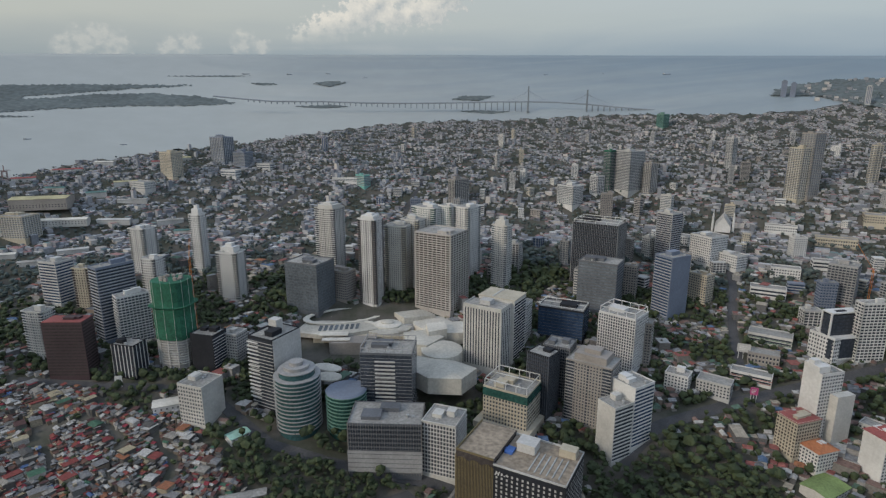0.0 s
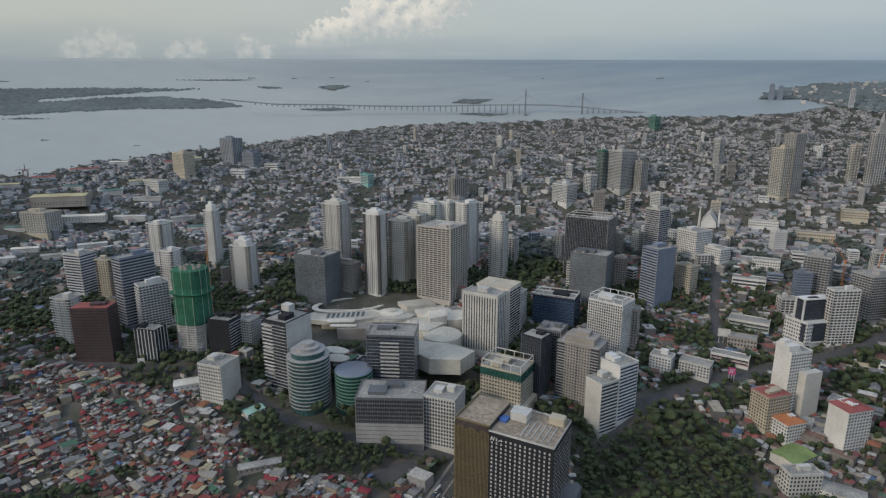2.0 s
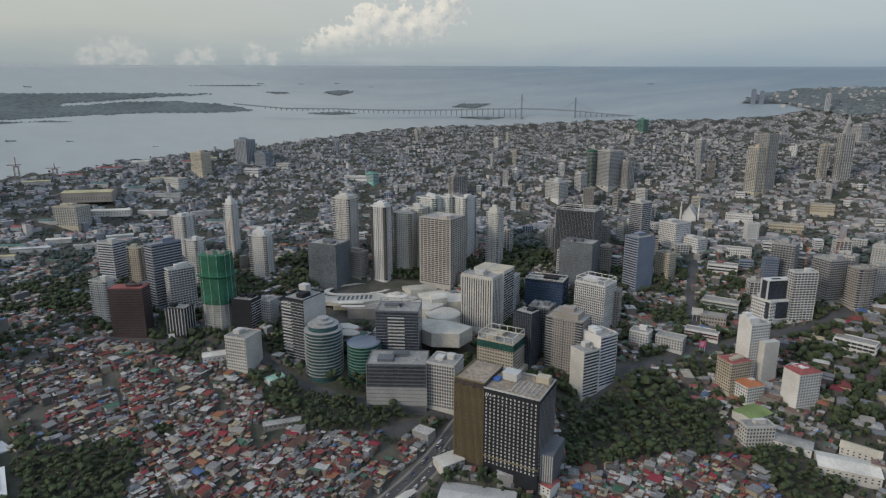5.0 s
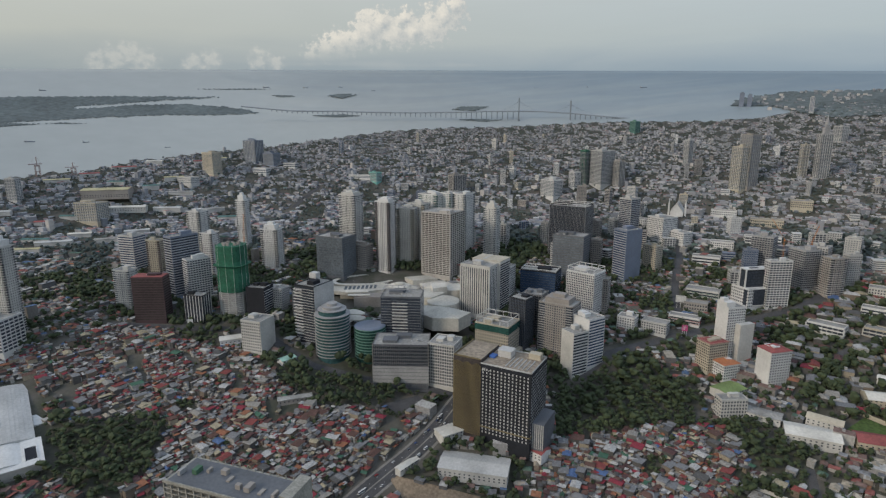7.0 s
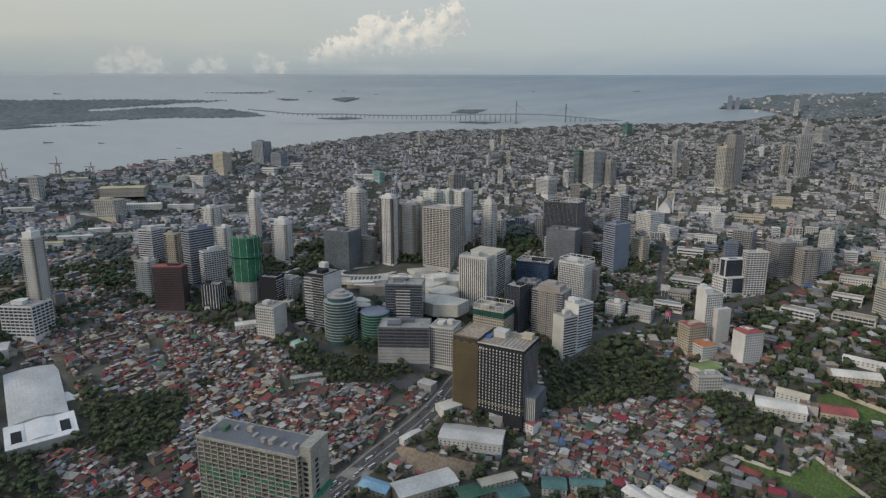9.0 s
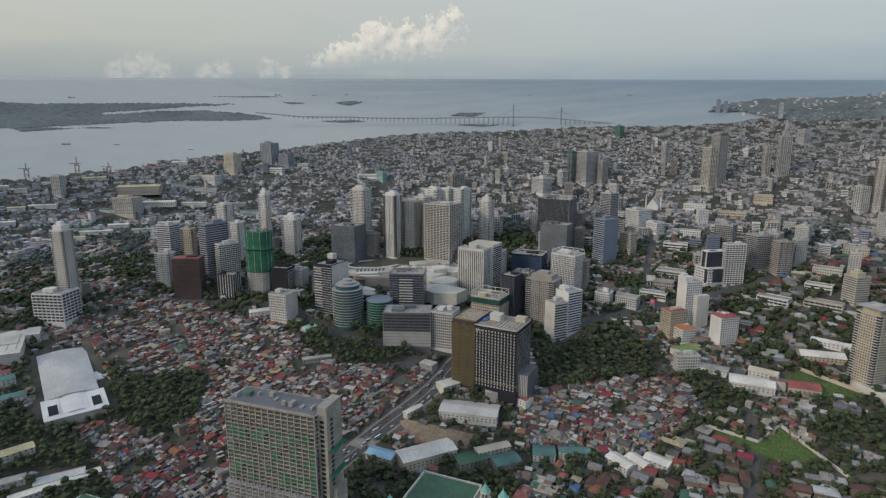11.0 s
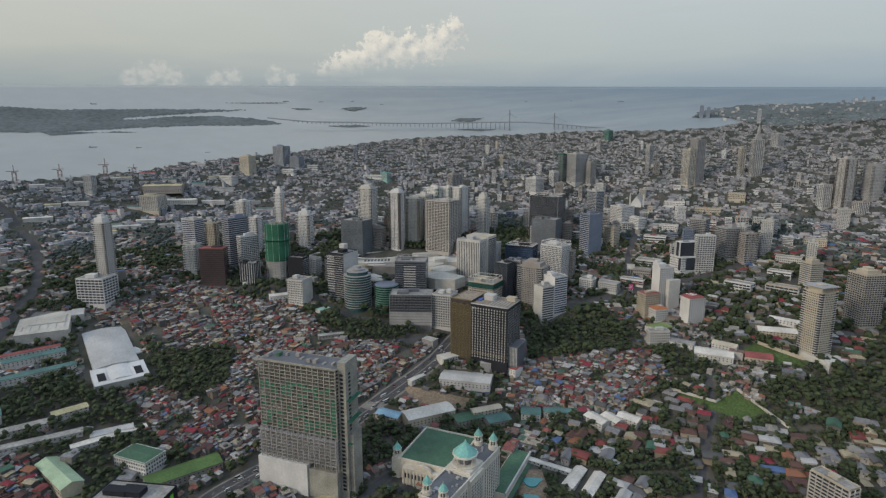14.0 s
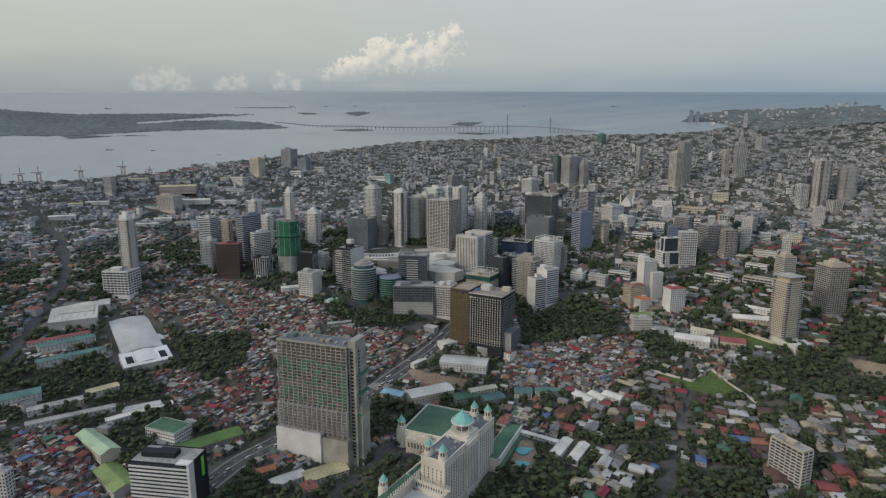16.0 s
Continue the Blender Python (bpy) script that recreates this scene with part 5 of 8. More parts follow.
def green_hall():
    r = root_at("casino_hall", "broad white hall with a flat green roof", "hall", 3, 272, -25)
    claim(3, 272, 74, 86, -25)
    part("wall", boxes("wall", [(-34, 34, -39, 39, -14, 19), (-26, 26, -46, -39, -14, 14)]), M["ivory"], r)
    part("roof", boxes("roof", [(-32.5, 32.5, -37.5, 37.5, 18.6, 19.4)]), M["greenroof"], r, "flat green roof")
    part("parapet", boxes("parapet", [(-34.3, 34.3, -39.3, -38, 19, 21), (-34.3, -33, -38, 39, 19, 21), (33, 34.3, -38, 39, 19, 21), (-34.3, 34.3, 38, 39.3, 19, 21)]), M["ivory"], r)
    bm = bmesh.new()
    n = 16
    vs = [bm.verts.new((-11 * math.cos(math.pi * i / n), -46.5, 14 + 7.5 * math.sin(math.pi * i / n))) for i in range(n + 1)]
    wv = [bm.verts.new((v.co.x, -43.5, v.co.z)) for v in vs]
    bm.faces.new(vs)
    bm.faces.new(wv[::-1])
    for i in range(n):
        bm.faces.new((vs[i], vs[i + 1], wv[i + 1], wv[i]))
    part("arched_gable", bm, M["ivory"], r)
    me = boxes("porch_column", [(-.4, .4, -.4, .4, -6, 12)], [M["ivory"]])
    for i in range(12):
        part("porch_column", me, None, r, at=(-24 + i * 4.36, -47.4, 0))
    me = boxes("window", [(-.8, .8, -.12, .2, 0, 6)], [M["glass"]])
    for i in range(11):
        part("window", me, None, r, at=(-21.8 + i * 4.36, -46.1, 2))
    dome(r, -37, -36, 24, 5, 13)
    part("corner_tower", boxes("corner_tower", [(-42, -32, -41, -31, -14, 20)]), M["ivory"], r)
    a = root_at("hotel_annex", "long white annex with a green pitched roof", "building", 84, 238, -27)
    claim(84, 238, 26, 96, -27)
    part("wall", boxes("wall", [(-11, 11, -46, 46, -14, 12)]), M["ivory"], a)
    part("roof", boxes("roof", [(-10.2, 10.2, -45, 45, 11.8, 12.5)]), M["greenroof"], a)
    part("canopy", boxes("canopy", [(11, 16, -46, 46, 4, 5)]), M["greenroof"], a, "green side canopy")
    part("fascia", boxes("fascia", [(9.8, 11.6, -46.3, 46.3, 10, 14)]), M["offwhite"], a)


green_hall()


# ---- shopping mall: pale roofs, ring canopy and shallow domes ----
def prism(name, pts, z0, z1, mat, parent, label="", peak=None):
    bm = bmesh.new()
    a = [bm.verts.new((p[0], p[1], z0)) for p in pts]
    b = [bm.verts.new((p[0], p[1], z1)) for p in pts]
    n = len(pts)
    for i in range(n):
        bm.faces.new((a[i], a[(i + 1) % n], b[(i + 1) % n], b[i]))
    if peak:
        c = bm.verts.new(peak)
        for i in range(n):
            bm.faces.new((b[i], b[(i + 1) % n], c))
    else:
        bm.faces.new(b)
    bm.faces.new(a[::-1])
    bmesh.ops.recalc_face_normals(bm, faces=bm.faces)
    return part(name, bm, mat, parent, label)


def disc(name, x, y, rx, ry, z0, z1, rise, mat, parent, label="", n=36, a0=0.0, turn=0.0):
    pts = []
    for i in range(n):
        a = 2 * math.pi * i / n
        u, v = rx * math.cos(a), ry * math.sin(a)
        pts.append((x + u * math.cos(turn) - v * math.sin(turn), y + u * math.sin(turn) + v * math.cos(turn)))
    return prism(name, pts, z0, z1, mat, parent, label, (x, y, z1 + rise) if rise else None)


def mall():
    ox, oy = -50, 790
    r = root_at("shopping_mall", "sprawling pale shopping mall with curved white roofs", "mall", ox, oy)
    claim(ox - 20, oy + 25, 200, 130, 0)
    claim(20, 730, 80, 120, 0)
    W, O = M["mallwhite"], M["mallgrey"]

    def L(x, y):
        return (x - ox, y - oy)

    part("lower_block", boxes("lower_block", [(-95, 60, 2, 78, -16, 9)]), M["cream"], r)
    part("terrace_block", boxes("terrace_block", [(-70, -10, -22, 2, -14, 11)]), M["tan"], r)
    prism("long_roof", [L(-172, 800), L(-120, 785), L(-60, 808), L(-70, 838), L(-160, 842)], 8, 14, O, r)
    bm = bmesh.new()
    n = 40
    ring = []
    for i in range(n):
        a = 2 * math.pi * i / n
        c, s = math.cos(a), math.sin(a)
        ring.append([(-60 + (52 + k) * c - (20 + k * .5) * s * .25, 60 + (20 + k * .55) * s + (52 + k) * c * .28) for k in (-4, 4)])
    zs = 17
    v = [[bm.verts.new((p[0], p[1], zs + dz + 3 * math.sin(i * .15))) for p, dz in ((q[0], 0), (q[1], 0), (q[1], 1.6), (q[0], 1.6))] for i, q in enumerate(ring)]
    for i in range(n):
        j = (i + 1) % n
        for k in range(4):
            bm.faces.new((v[i][k], v[j][k], v[j][(k + 1) % 4], v[i][(k + 1) % 4]))
    bmesh.ops.recalc_face_normals(bm, faces=bm.faces)
    part("ring_canopy", bm, W, r, "long oval white canopy loop")
    me = boxes("canopy_post", [(-.5, .5, -.5, .5, -4, zs)], [W])
    for i in range(0, n, 4):
        part("canopy_post", me, None, r, at=(ring[i][0][0], ring[i][0][1], 0))
    bm = bmesh.new()
    vs = [bm.verts.new(p) for p in ((-48, 58, 13), (-44, 62, 13), (4, 24, 13), (0, 20, 13), (-48, 58, 14.5), (-44, 62, 14.5), (4, 24, 14.5), (0, 20, 14.5))]
    for q in QUADS:
        bm.faces.new([vs[i] for i in q])
    part("walkway_roof", bm, W, r)
    disc("round_roof", 2, 34, 34, 30, 9, 12, 3, O, r, "wide shallow round roof")
    disc("round_roof_upper", 2, 34, 19, 17, 13, 15, 3.5, W, r)
    disc("lantern", 2, 34, 9, 8, 17, 18.5, 2.5, O, r)
    prism("wedge_roof", [L(-25, 786), L(8, 798), L(28, 770), L(5, 742), L(-20, 752)], -10, 17, O, r, peak=(40, -20, 19))
    prism("wedge_roof", [L(5, 800), L(30, 806), L(32, 780), L(8, 770)], 10, 24, W, r)
    disc("fan_hall", 78, 28, 44, 30, -10, 16, 3, W, r, "big fan-shaped pale hall roof", turn=-.5)
    part("fan_rim", boxes("fan_rim", [(56, 60, -4, 24, -10, 20)]), W, r)
    disc("drum_hall", 74, -52, 26, 27, -14, 14, 4, O, r, "pale drum-shaped hall")
    prism("tent_hall", [L(-16, 735), L(30, 725), L(64, 695), L(44, 668), L(6, 672), L(-18, 700)], -12, 8, O, r, peak=(72, -90, 16))
    prism("dept_store", [L(-40, 850), L(0, 862), L(18, 838), L(-25, 826)], -8, 22, O, r)
    part("loading_roof", boxes("loading_roof", [(-86, -48, -6, 6, 14, 15.2), (-80, -44, -18, -9, 12, 13.2)]), W, r)
    prism("kite_roof", [L(-150, 862), L(-120, 872), L(-95, 858), L(-130, 850)], 15, 16.4, O, r)
    disc("shell_roof", -62, -82, 18, 9, 5, 6.5, 5, W, r, "small white shell roof", turn=-.4)
    disc("shell_roof", -58, -104, 16, 11, 4, 5.5, 4, O, r, turn=-.3)
    rng = random.Random(3)
    for i in range(60):
        x, y = rng.uniform(-60, 40), rng.uniform(10, 74)
        s = rng.uniform(1, 3.4)
        part("roof_unit", boxes("roof_unit", [(x - s, x + s, y - s * .8, y + s * .8, 8, 10.5 + rng.uniform(0, 3.5))]), rng.choice([M["plant"], O, M["grey"], M["lightgrey"]]), r)
    for i in range(8):
        part("skylight", boxes("skylight", [(-90 + i * 7, -86 + i * 7, 12 + i, 30 + i, 14, 14.8)]), M["greygl"], r)


mall()

# ---- low halls, schools and warehouses ----
def gable_mesh(name, w, d, h, rise, over, wall, roof):
    """Walls and a two-sided roof along the y axis, as two meshes."""
    hw, hd = w / 2, d / 2
    wm = bpy.data.meshes.new(name)
    wm.from_pydata([(-hw, -hd, -4), (hw, -hd, -4), (hw, hd, -4), (-hw, hd, -4), (-hw, -hd, h), (hw, -hd, h), (hw, hd, h), (-hw, hd, h), (0, -hd, h + rise), (0, hd, h + rise)], [],
                   [(0, 1, 5, 8, 4), (1, 2, 6, 5), (2, 3, 7, 9, 6), (3, 0, 4, 7)])
    wm.materials.append(wall)
    a, b = hw + over, hd + over
    k = h - rise * over / hw
    t = 0.35
    v = []
    for z in (0, t):
        v += [(-a, -b, k + z), (0, -b, h + rise + z + .05), (a, -b, k + z), (-a, b, k + z), (0, b, h + rise + z + .05), (a, b, k + z)]
    rm = bpy.data.meshes.new("roof")
    rm.from_pydata(v, [], [(0, 3, 4, 1), (1, 4, 5, 2), (6, 7, 10, 9), (7, 8, 11, 10), (0, 1, 7, 6), (1, 2, 8, 7), (3, 9, 10, 4), (4, 10, 11, 5), (0, 6, 9, 3), (2, 5, 11, 8)])
    rm.materials.append(roof)
    return wm, rm


def hall(x, y, w, d, turn, h, rise, wall, roof, label, name="hall", windows=True):
    roof = {"white": "mallwhite", "offwhite": "mallwhite"}.get(roof, roof)
    r = root_at(name, label, "building", x, y, turn)
    claim(x, y, w + 3, d + 3, turn)
    wm, rm = gable_mesh("wall", w, d, h, rise, .8, M[wall], M[roof])
    part("wall", wm, None, r)
    part("roof", rm, None, r)
    if windows:
        me = boxes("window", [(-.1, .1, -.9, .9, 0, 1.4)], [M["glass"]])
        n = max(2, int(d / 5))
        for s in (-1, 1):
            for i in range(n):
                for z in ([1.4, 4.8] if h > 6.5 else [1.4]):
                    part("window", me, None, r, at=(s * (w / 2 + .03), -d / 2 + d * (i + .5) / n, z))
    return r


def along(p, q):
    """Centre, length and turn of a hall that runs from p to q."""
    return (p[0] + q[0]) / 2, (p[1] + q[1]) / 2, math.hypot(q[0] - p[0], q[1] - p[1]), -math.degrees(math.atan2(q[0] - p[0], q[1] - p[1]))


for p, q, w, h, rise, wall, roof, label in (
    ((-531, 280), (-479, 315), 15, 7, 2, "offwhite", "roofdeck", "long school block with a pale weathered roof"),
    ((-481, 326), (-452, 352), 16, 7, 2, "offwhite", "creamroof", "school block with a yellowed roof"),
    ((-519, 258), (-433, 307), 12, 5, 1.6, "offwhite", "roofdeck", "long low school block with a pale roof"),
    ((-446, 256), (-388, 207), 22, 9, 4, "cream", "palegreen", "long hall with a pale green pitched roof"),
    ((-392, 200), (-346, 157), 26, 8, 4, "offwhite", "olivegreen", "hall with an olive-green pitched roof"),
    ((-574, 295), (-538, 320), 24, 8, 4, "offwhite", "tealdark", "hall with a dull teal barrel roof"),
    ((-322, 226), (-258, 274), 26, 9, 3, "tan", "grassroof", "long hall with a grass-green roof"),
    ((-430, 276), (-366, 326), 11, 5, 1.5, "offwhite", "white", "long covered walkway with a white roof"),
    ((-420, 300), (-380, 322), 14, 5, 1.5, "offwhite", "lightgrey", "low school block with a light grey roof"),
    ((-76, 368), (-46, 352), 18, 7, 2.5, "cream", "blueroof", "hall with a faded blue roof"),
    ((-40, 345), (22, 372), 28, 11, 2.5, "cream", "white", "cream warehouse with a white roof"),
    ((26, 344), (62, 358), 22, 7, 2, "tan", "greenroof", "low hall with a dark green roof"),
    ((50, 358), (90, 372), 13, 7, 2, "cream", "cream", "narrow hall with a cream roof"),
    ((68, 342), (98, 352), 22, 6, 2, "tan", "tealdark", "low hall with a teal roof"),
    ((117, 356), (142, 352), 22, 8, 2.5, "offwhite", "tealdark", "house with a broad teal roof"),
    ((147, 354), (183, 350), 14, 8, 2.5, "offwhite", "tealdark", "long house with a teal roof"),
    ((104, 275), (156, 241), 7, 4, 1, "white", "white", "long white canopy beside the pool"),
    ((145, 213), (171, 249), 13, 5, 2, "white", "white", "long white ribbed pool pavilion"),
    ((164, 200), (190, 238), 13, 5, 2, "white", "white", "white ribbed cabana row by the pool"),
    ((206, 345), (222, 318), 18, 7, 2.5, "offwhite", "white", "house with a clean white roof"),
    ((228, 342), (240, 318), 16, 7, 2.5, "offwhite", "white", "house with a bright white roof"),
    ((246, 338), (266, 318), 18, 7, 2.5, "offwhite", "white", "wide house with a white roof"),
    ((402, 452), (450, 428), 30, 9, 3, "offwhite", "white", "large warehouse with a white roof"),
    ((440, 470), (466, 446), 16, 8, 3, "offwhite", "cream", "narrow hall with a cream gable roof"),
    ((468, 430), (502, 416), 26, 6, 4, "cream", "redroof", "low pavilion with a broad red roof"),
    ((520, 488), (572, 470), 26, 7, 4, "cream", "offwhite", "cream pavilion with a pale hipped roof"),
    ((560, 520), (600, 480), 16, 7, 2, "white", "white", "long hall with a white roof"),
    ((12, 440), (84, 420), 34, 10, 2.5, "lightgrey", "lightgrey", "broad grey-roofed hall by the black hotel"),
    ((10, 478), (34, 492), 20, 8, 1, "offwhite", "offwhite", "flat pale hall by the boulevard"),
    ((-36, 428), (-14, 452), 8, 4, 1, "offwhite", "white", "narrow white shed by the boulevard"),
    ((100, 470), (128, 440), 18, 9, 2, "white", "redroof", "white hall with a red roof edge"),
    ((-205, 618), (-190, 634), 14, 4, 2, "white", "tealpale", "small pavilion with a pale teal roof"),
    ((-190, 540), (-150, 552), 10, 5, 1, "tan", "roofdeck", "long low shed with a grey roof"),
    ((360, 520), (392, 536), 26, 7, 2, "offwhite", "olivegreen", "low hall with an olive roof"),
    ((372, 500), (410, 470), 20, 5, 1.5, "white", "roofdeck", "low white hall with a flat roof"),
    ((-300, 660), (-268, 672), 18, 6, 1.5, "white", "white", "low clinic block with a white roof"),
    ((-602, 414), (-545, 464), 17, 8, 2, "offwhite", "tealdark", "long school block with a green roof"),
    ((-582, 378), (-513, 435), 16, 8, 2, "offwhite", "tealdark", "school block with a faded green roof"),
    ((-625, 425), (-560, 478), 10, 5, 1.5, "offwhite", "redroof", "long low shed with a red roof"),
    ((-192, 174), (-160, 196), 17, 6, 2.5, "offwhite", "white", "small hall with a white pitched roof"),
    ((-156, 184), (-112, 208), 24, 7, 2, "cream", "creamroof", "cream workshop with a pale roof"),
    ((-215, 196), (-196, 206), 12, 5, 2, "tan", "orangeroof", "small house with an orange roof"),
    ((-740, 1140), (-650, 1160), 46, 16, 3, "tan", "creamroof", "very large market hall with a cream roof"),
    ((-690, 1100), (-600, 1118), 20, 9, 2, "offwhite", "white", "long white warehouse near the market"),
):
    if roof not in M:
        M[roof] = {"creamroof": material("yellowed_roof_sheet", (0.36, 0.33, 0.20), 0.8, grain=2.0, vary=.2, stain=.25),
                   "palegreen": material("pale_green_roof_sheet", (0.30, 0.40, 0.27), 0.75, grain=2.0, vary=.15, stain=.2),
                   "olivegreen": material("olive_green_roof_sheet", (0.17, 0.23, 0.085), 0.75, grain=2.0, vary=.2, stain=.25),
                   "tealdark": material("dull_teal_roof_sheet", (0.075, 0.15, 0.14), 0.75, grain=2.0, vary=.2, stain=.25),
                   "grassroof": material("grass_green_roof_sheet", (0.075, 0.135, 0.04), 0.75, grain=2.0, vary=.2, stain=.25),
                   "blueroof": material("faded_blue_roof_sheet", (0.20, 0.34, 0.45), 0.75, grain=2.0, vary=.2, stain=.2),
                   "tealpale": material("pale_teal_roof_sheet", (0.30, 0.48, 0.40), 0.7, grain=2.0, vary=.1, stain=.2)}[roof]
    cx_, cy_, ln, tr = along(p, q)
    hall(cx_, cy_, w, ln, tr, h, rise, wall, roof, label)


# long sheds and market roofs along the port
prng = random.Random(5)
SHEDS = [("white", "pale"), ("lightgrey", "light grey"), ("creamroof", "yellowed"), ("tealdark", "dull teal"), ("redroof", "faded red"), ("roofdeck", "weathered grey")]
for k in range(34):
    az = -39 + 21 * ((k * .618) % 1)
    x, y = polar(az, coast(az) - 28 - prng.uniform(0, 1) ** 1.5 * 330)
    if any(math.hypot(x - f_[0], y - f_[1]) < 34 for f_ in FOOT):
        continue
    roof, tint = SHEDS[k % 6]
    hall(x, y, prng.uniform(10, 17), prng.uniform(30, 62), -75 + prng.uniform(-14, 14), prng.uniform(4, 6.5), 1.6, "lightgrey", roof, f"long port shed with a {tint} sheet roof", "shed", False)


# white convention hall with a vaulted roof and an open porch
def vaulted_hall():
    r = root_at("convention_hall", "white convention hall with a vaulted roof and porch", "hall", -466, 450, 36)
    r.scale = (1, 1, .6)
    r.rotation_euler = (math.radians(11), 0, math.radians(36))
    claim(-478, 467, 74, 172, 36)
    w, h, y0, y1, front = 58.0, 15.0, -18.0, 96.0, -62.0
    bm = bmesh.new()
    n = 14
    a = [bm.verts.new((-w / 2 + w * i / n, y0, h + 5.5 * math.sin(math.pi * i / n))) for i in range(n + 1)]
    b = [bm.verts.new((-w / 2 + w * i / n, y1, h + 5.5 * math.sin(math.pi * i / n))) for i in range(n + 1)]
    for i in range(n):
        bm.faces.new((a[i], a[i + 1], b[i + 1], b[i]))
    lo = [bm.verts.new(p) for p in ((-w / 2, y0, -12), (w / 2, y0, -12), (w / 2, y1, -12), (-w / 2, y1, -12))]
    bm.faces.new((lo[0], lo[1], a[n], *a[n - 1:0:-1], a[0]))
    bm.faces.new((lo[2], lo[3], b[0], *b[1:n], b[n]))
    bm.faces.new((lo[1], lo[2], b[n], a[n]))
    bm.faces.new((lo[3], lo[0], a[0], b[0]))
    bmesh.ops.recalc_face_normals(bm, faces=bm.faces)
    part("vaulted_roof", bm, M["lightgrey"], r, "smooth white vaulted roof")
    part("porch_roof", boxes("porch_roof", [(-34, -15, front, y0, 13, 15), (15, 34, front, y0, 13, 15), (-15, 15, front, front + 8, 13, 15)]), M["white"], r)
    bm = bmesh.new()
    a = [bm.verts.new((-15 + 30 * i / 10, front + 7, 14 + 4 * math.sin(math.pi * i / 10))) for i in range(11)]
    b = [bm.verts.new((-15 + 30 * i / 10, y0 + 1, 14 + 4 * math.sin(math.pi * i / 10))) for i in range(11)]
    for i in range(10):
        bm.faces.new((a[i], a[i + 1], b[i + 1], b[i]))
    bm.faces.new(a)
    part("porch_vault", bm, M["white"], r)
    for a_ in (-28, 18):
        # solid charcoal sheet painted as the shade within the square opening
        part("porch_opening", boxes("porch_opening", [(a_, a_ + 10, front + 9, front + 30, 14.6, 15.1)]), M["charcoal"], r, "charcoal sheet for the shade in a roof opening")
        part("opening_rim", boxes("opening_rim", [(a_ - .8, a_, front + 8, front + 31, 15, 16.4), (a_ + 10, a_ + 10.8, front + 8, front + 31, 15, 16.4)]), M["white"], r)
    part("side_wall", boxes("side_wall", [(-33.5, -31, front + 1, y0, -12, 13), (31, 33.5, front + 1, y0, -12, 13), (-31, 31, front + 1, front + 2, -12, 13)]), M["offwhite"], r)
    part("ridge_line", boxes("ridge_line", [(-.3, .3, y0, y1, h + 5.5, h + 5.8)]), M["offwhite"], r)
    me = boxes("roof_seam", [(-.12, .12, y0 + .4, y1 - .4, 0, .35)], [M["lightgrey"]])
    for i in range(1, n):
        if i != n // 2:
            part("roof_seam", me, None, r, at=(-w / 2 + w * i / n, 0, h + 5.5 * math.sin(math.pi * i / n) - .1))
    part("side_block", boxes("side_block", [(29.2, 46, 10, 30, -12, 9), (29.2, 40, 30, 44, -12, 7)]), M["white"], r)
    s = root_at("warehouse", "very large flat warehouse with a pale roof", "building", -608, 520, 25)
    s.rotation_euler = (math.radians(9), 0, math.radians(25))
    claim(-608, 520, 76, 82, 25)
    part("wall", boxes("wall", [(-34, 34, -36, 36, -12, 10)]), M["offwhite"], s)
    part("roof", boxes("roof", [(-34.6, 34.6, -36.6, 36.6, 10, 10.9), (-22, 28, -8, 22, 10.9, 12)]), M["mallgrey"], s, "pale patched roof")
    for i in range(6):
        part("roof_vent", boxes("roof_vent", [(-28 + i * 11, -26.6 + i * 11, -24, -10, 10.9, 11.7)]), M["lightgrey"], s)
    part("side_building", boxes("side_building", [(34.6, 52, 10, 34, -12, 13)]), M["lightgrey"], s)


vaulted_hall()


def church():
    r = root_at("church", "white church with steep star-like gables", "church", 553, 1112, -30)
    claim(553, 1112, 40, 40, 0)
    for k in range(3):
        wm, rm = gable_mesh("gable_wall", 26, 12, 6 + 2 * k, 18, .4, M["white"], M["lightgrey"])
        ob = part("gable_wall", wm, None, r, at=(0, -12 + k * 11, 0))
        part("gable_roof", rm, None, ob)
    for s in (-1, 1):
        bm = bmesh.new()
        cylinder(bm, 2.2, 1.8, -4, 22, 8, s * 17, -10)
        cylinder(bm, 1.8, .1, 22, 34, 8, s * 17, -10)
        part("spire", bm, M["white"], r)


church()


# roof trims that some towers carry
INDEX = {row[2]: k for k, row in enumerate(TOWERS)}


def tower_of(label):
    k = INDEX[label]
    return BUILT[k], TOWERS[k][0]


def frame_on(label, mat, rise, inset=.8, posts=4):
    """An open frame of beams and posts over a roof."""
    ob, (x, y, w, d, tr, h) = tower_of(label)
    a, b = w / 2 - inset, d / 2 - inset
    part("roof_frame", boxes("roof_frame", [(-a, a, -b, -b + .7, h + rise, h + rise + .8), (-a, a, b - .7, b, h + rise, h + rise + .8), (-a, -a + .7, -b, b, h + rise, h + rise + .8), (a - .7, a, -b, b, h + rise, h + rise + .8),
                                            (-a, a, -.4, .4, h + rise, h + rise + .8)]), M[mat], ob, "open roof frame")
    me = boxes("frame_post", [(-.35, .35, -.35, .35, h, h + rise)], [M[mat]])
    for i in range(posts + 1):
        for s in (-1, 1):
            part("frame_post", me, None, ob, at=(-a + .4 + (2 * a - .8) * i / posts, s * (b - .4), 0))


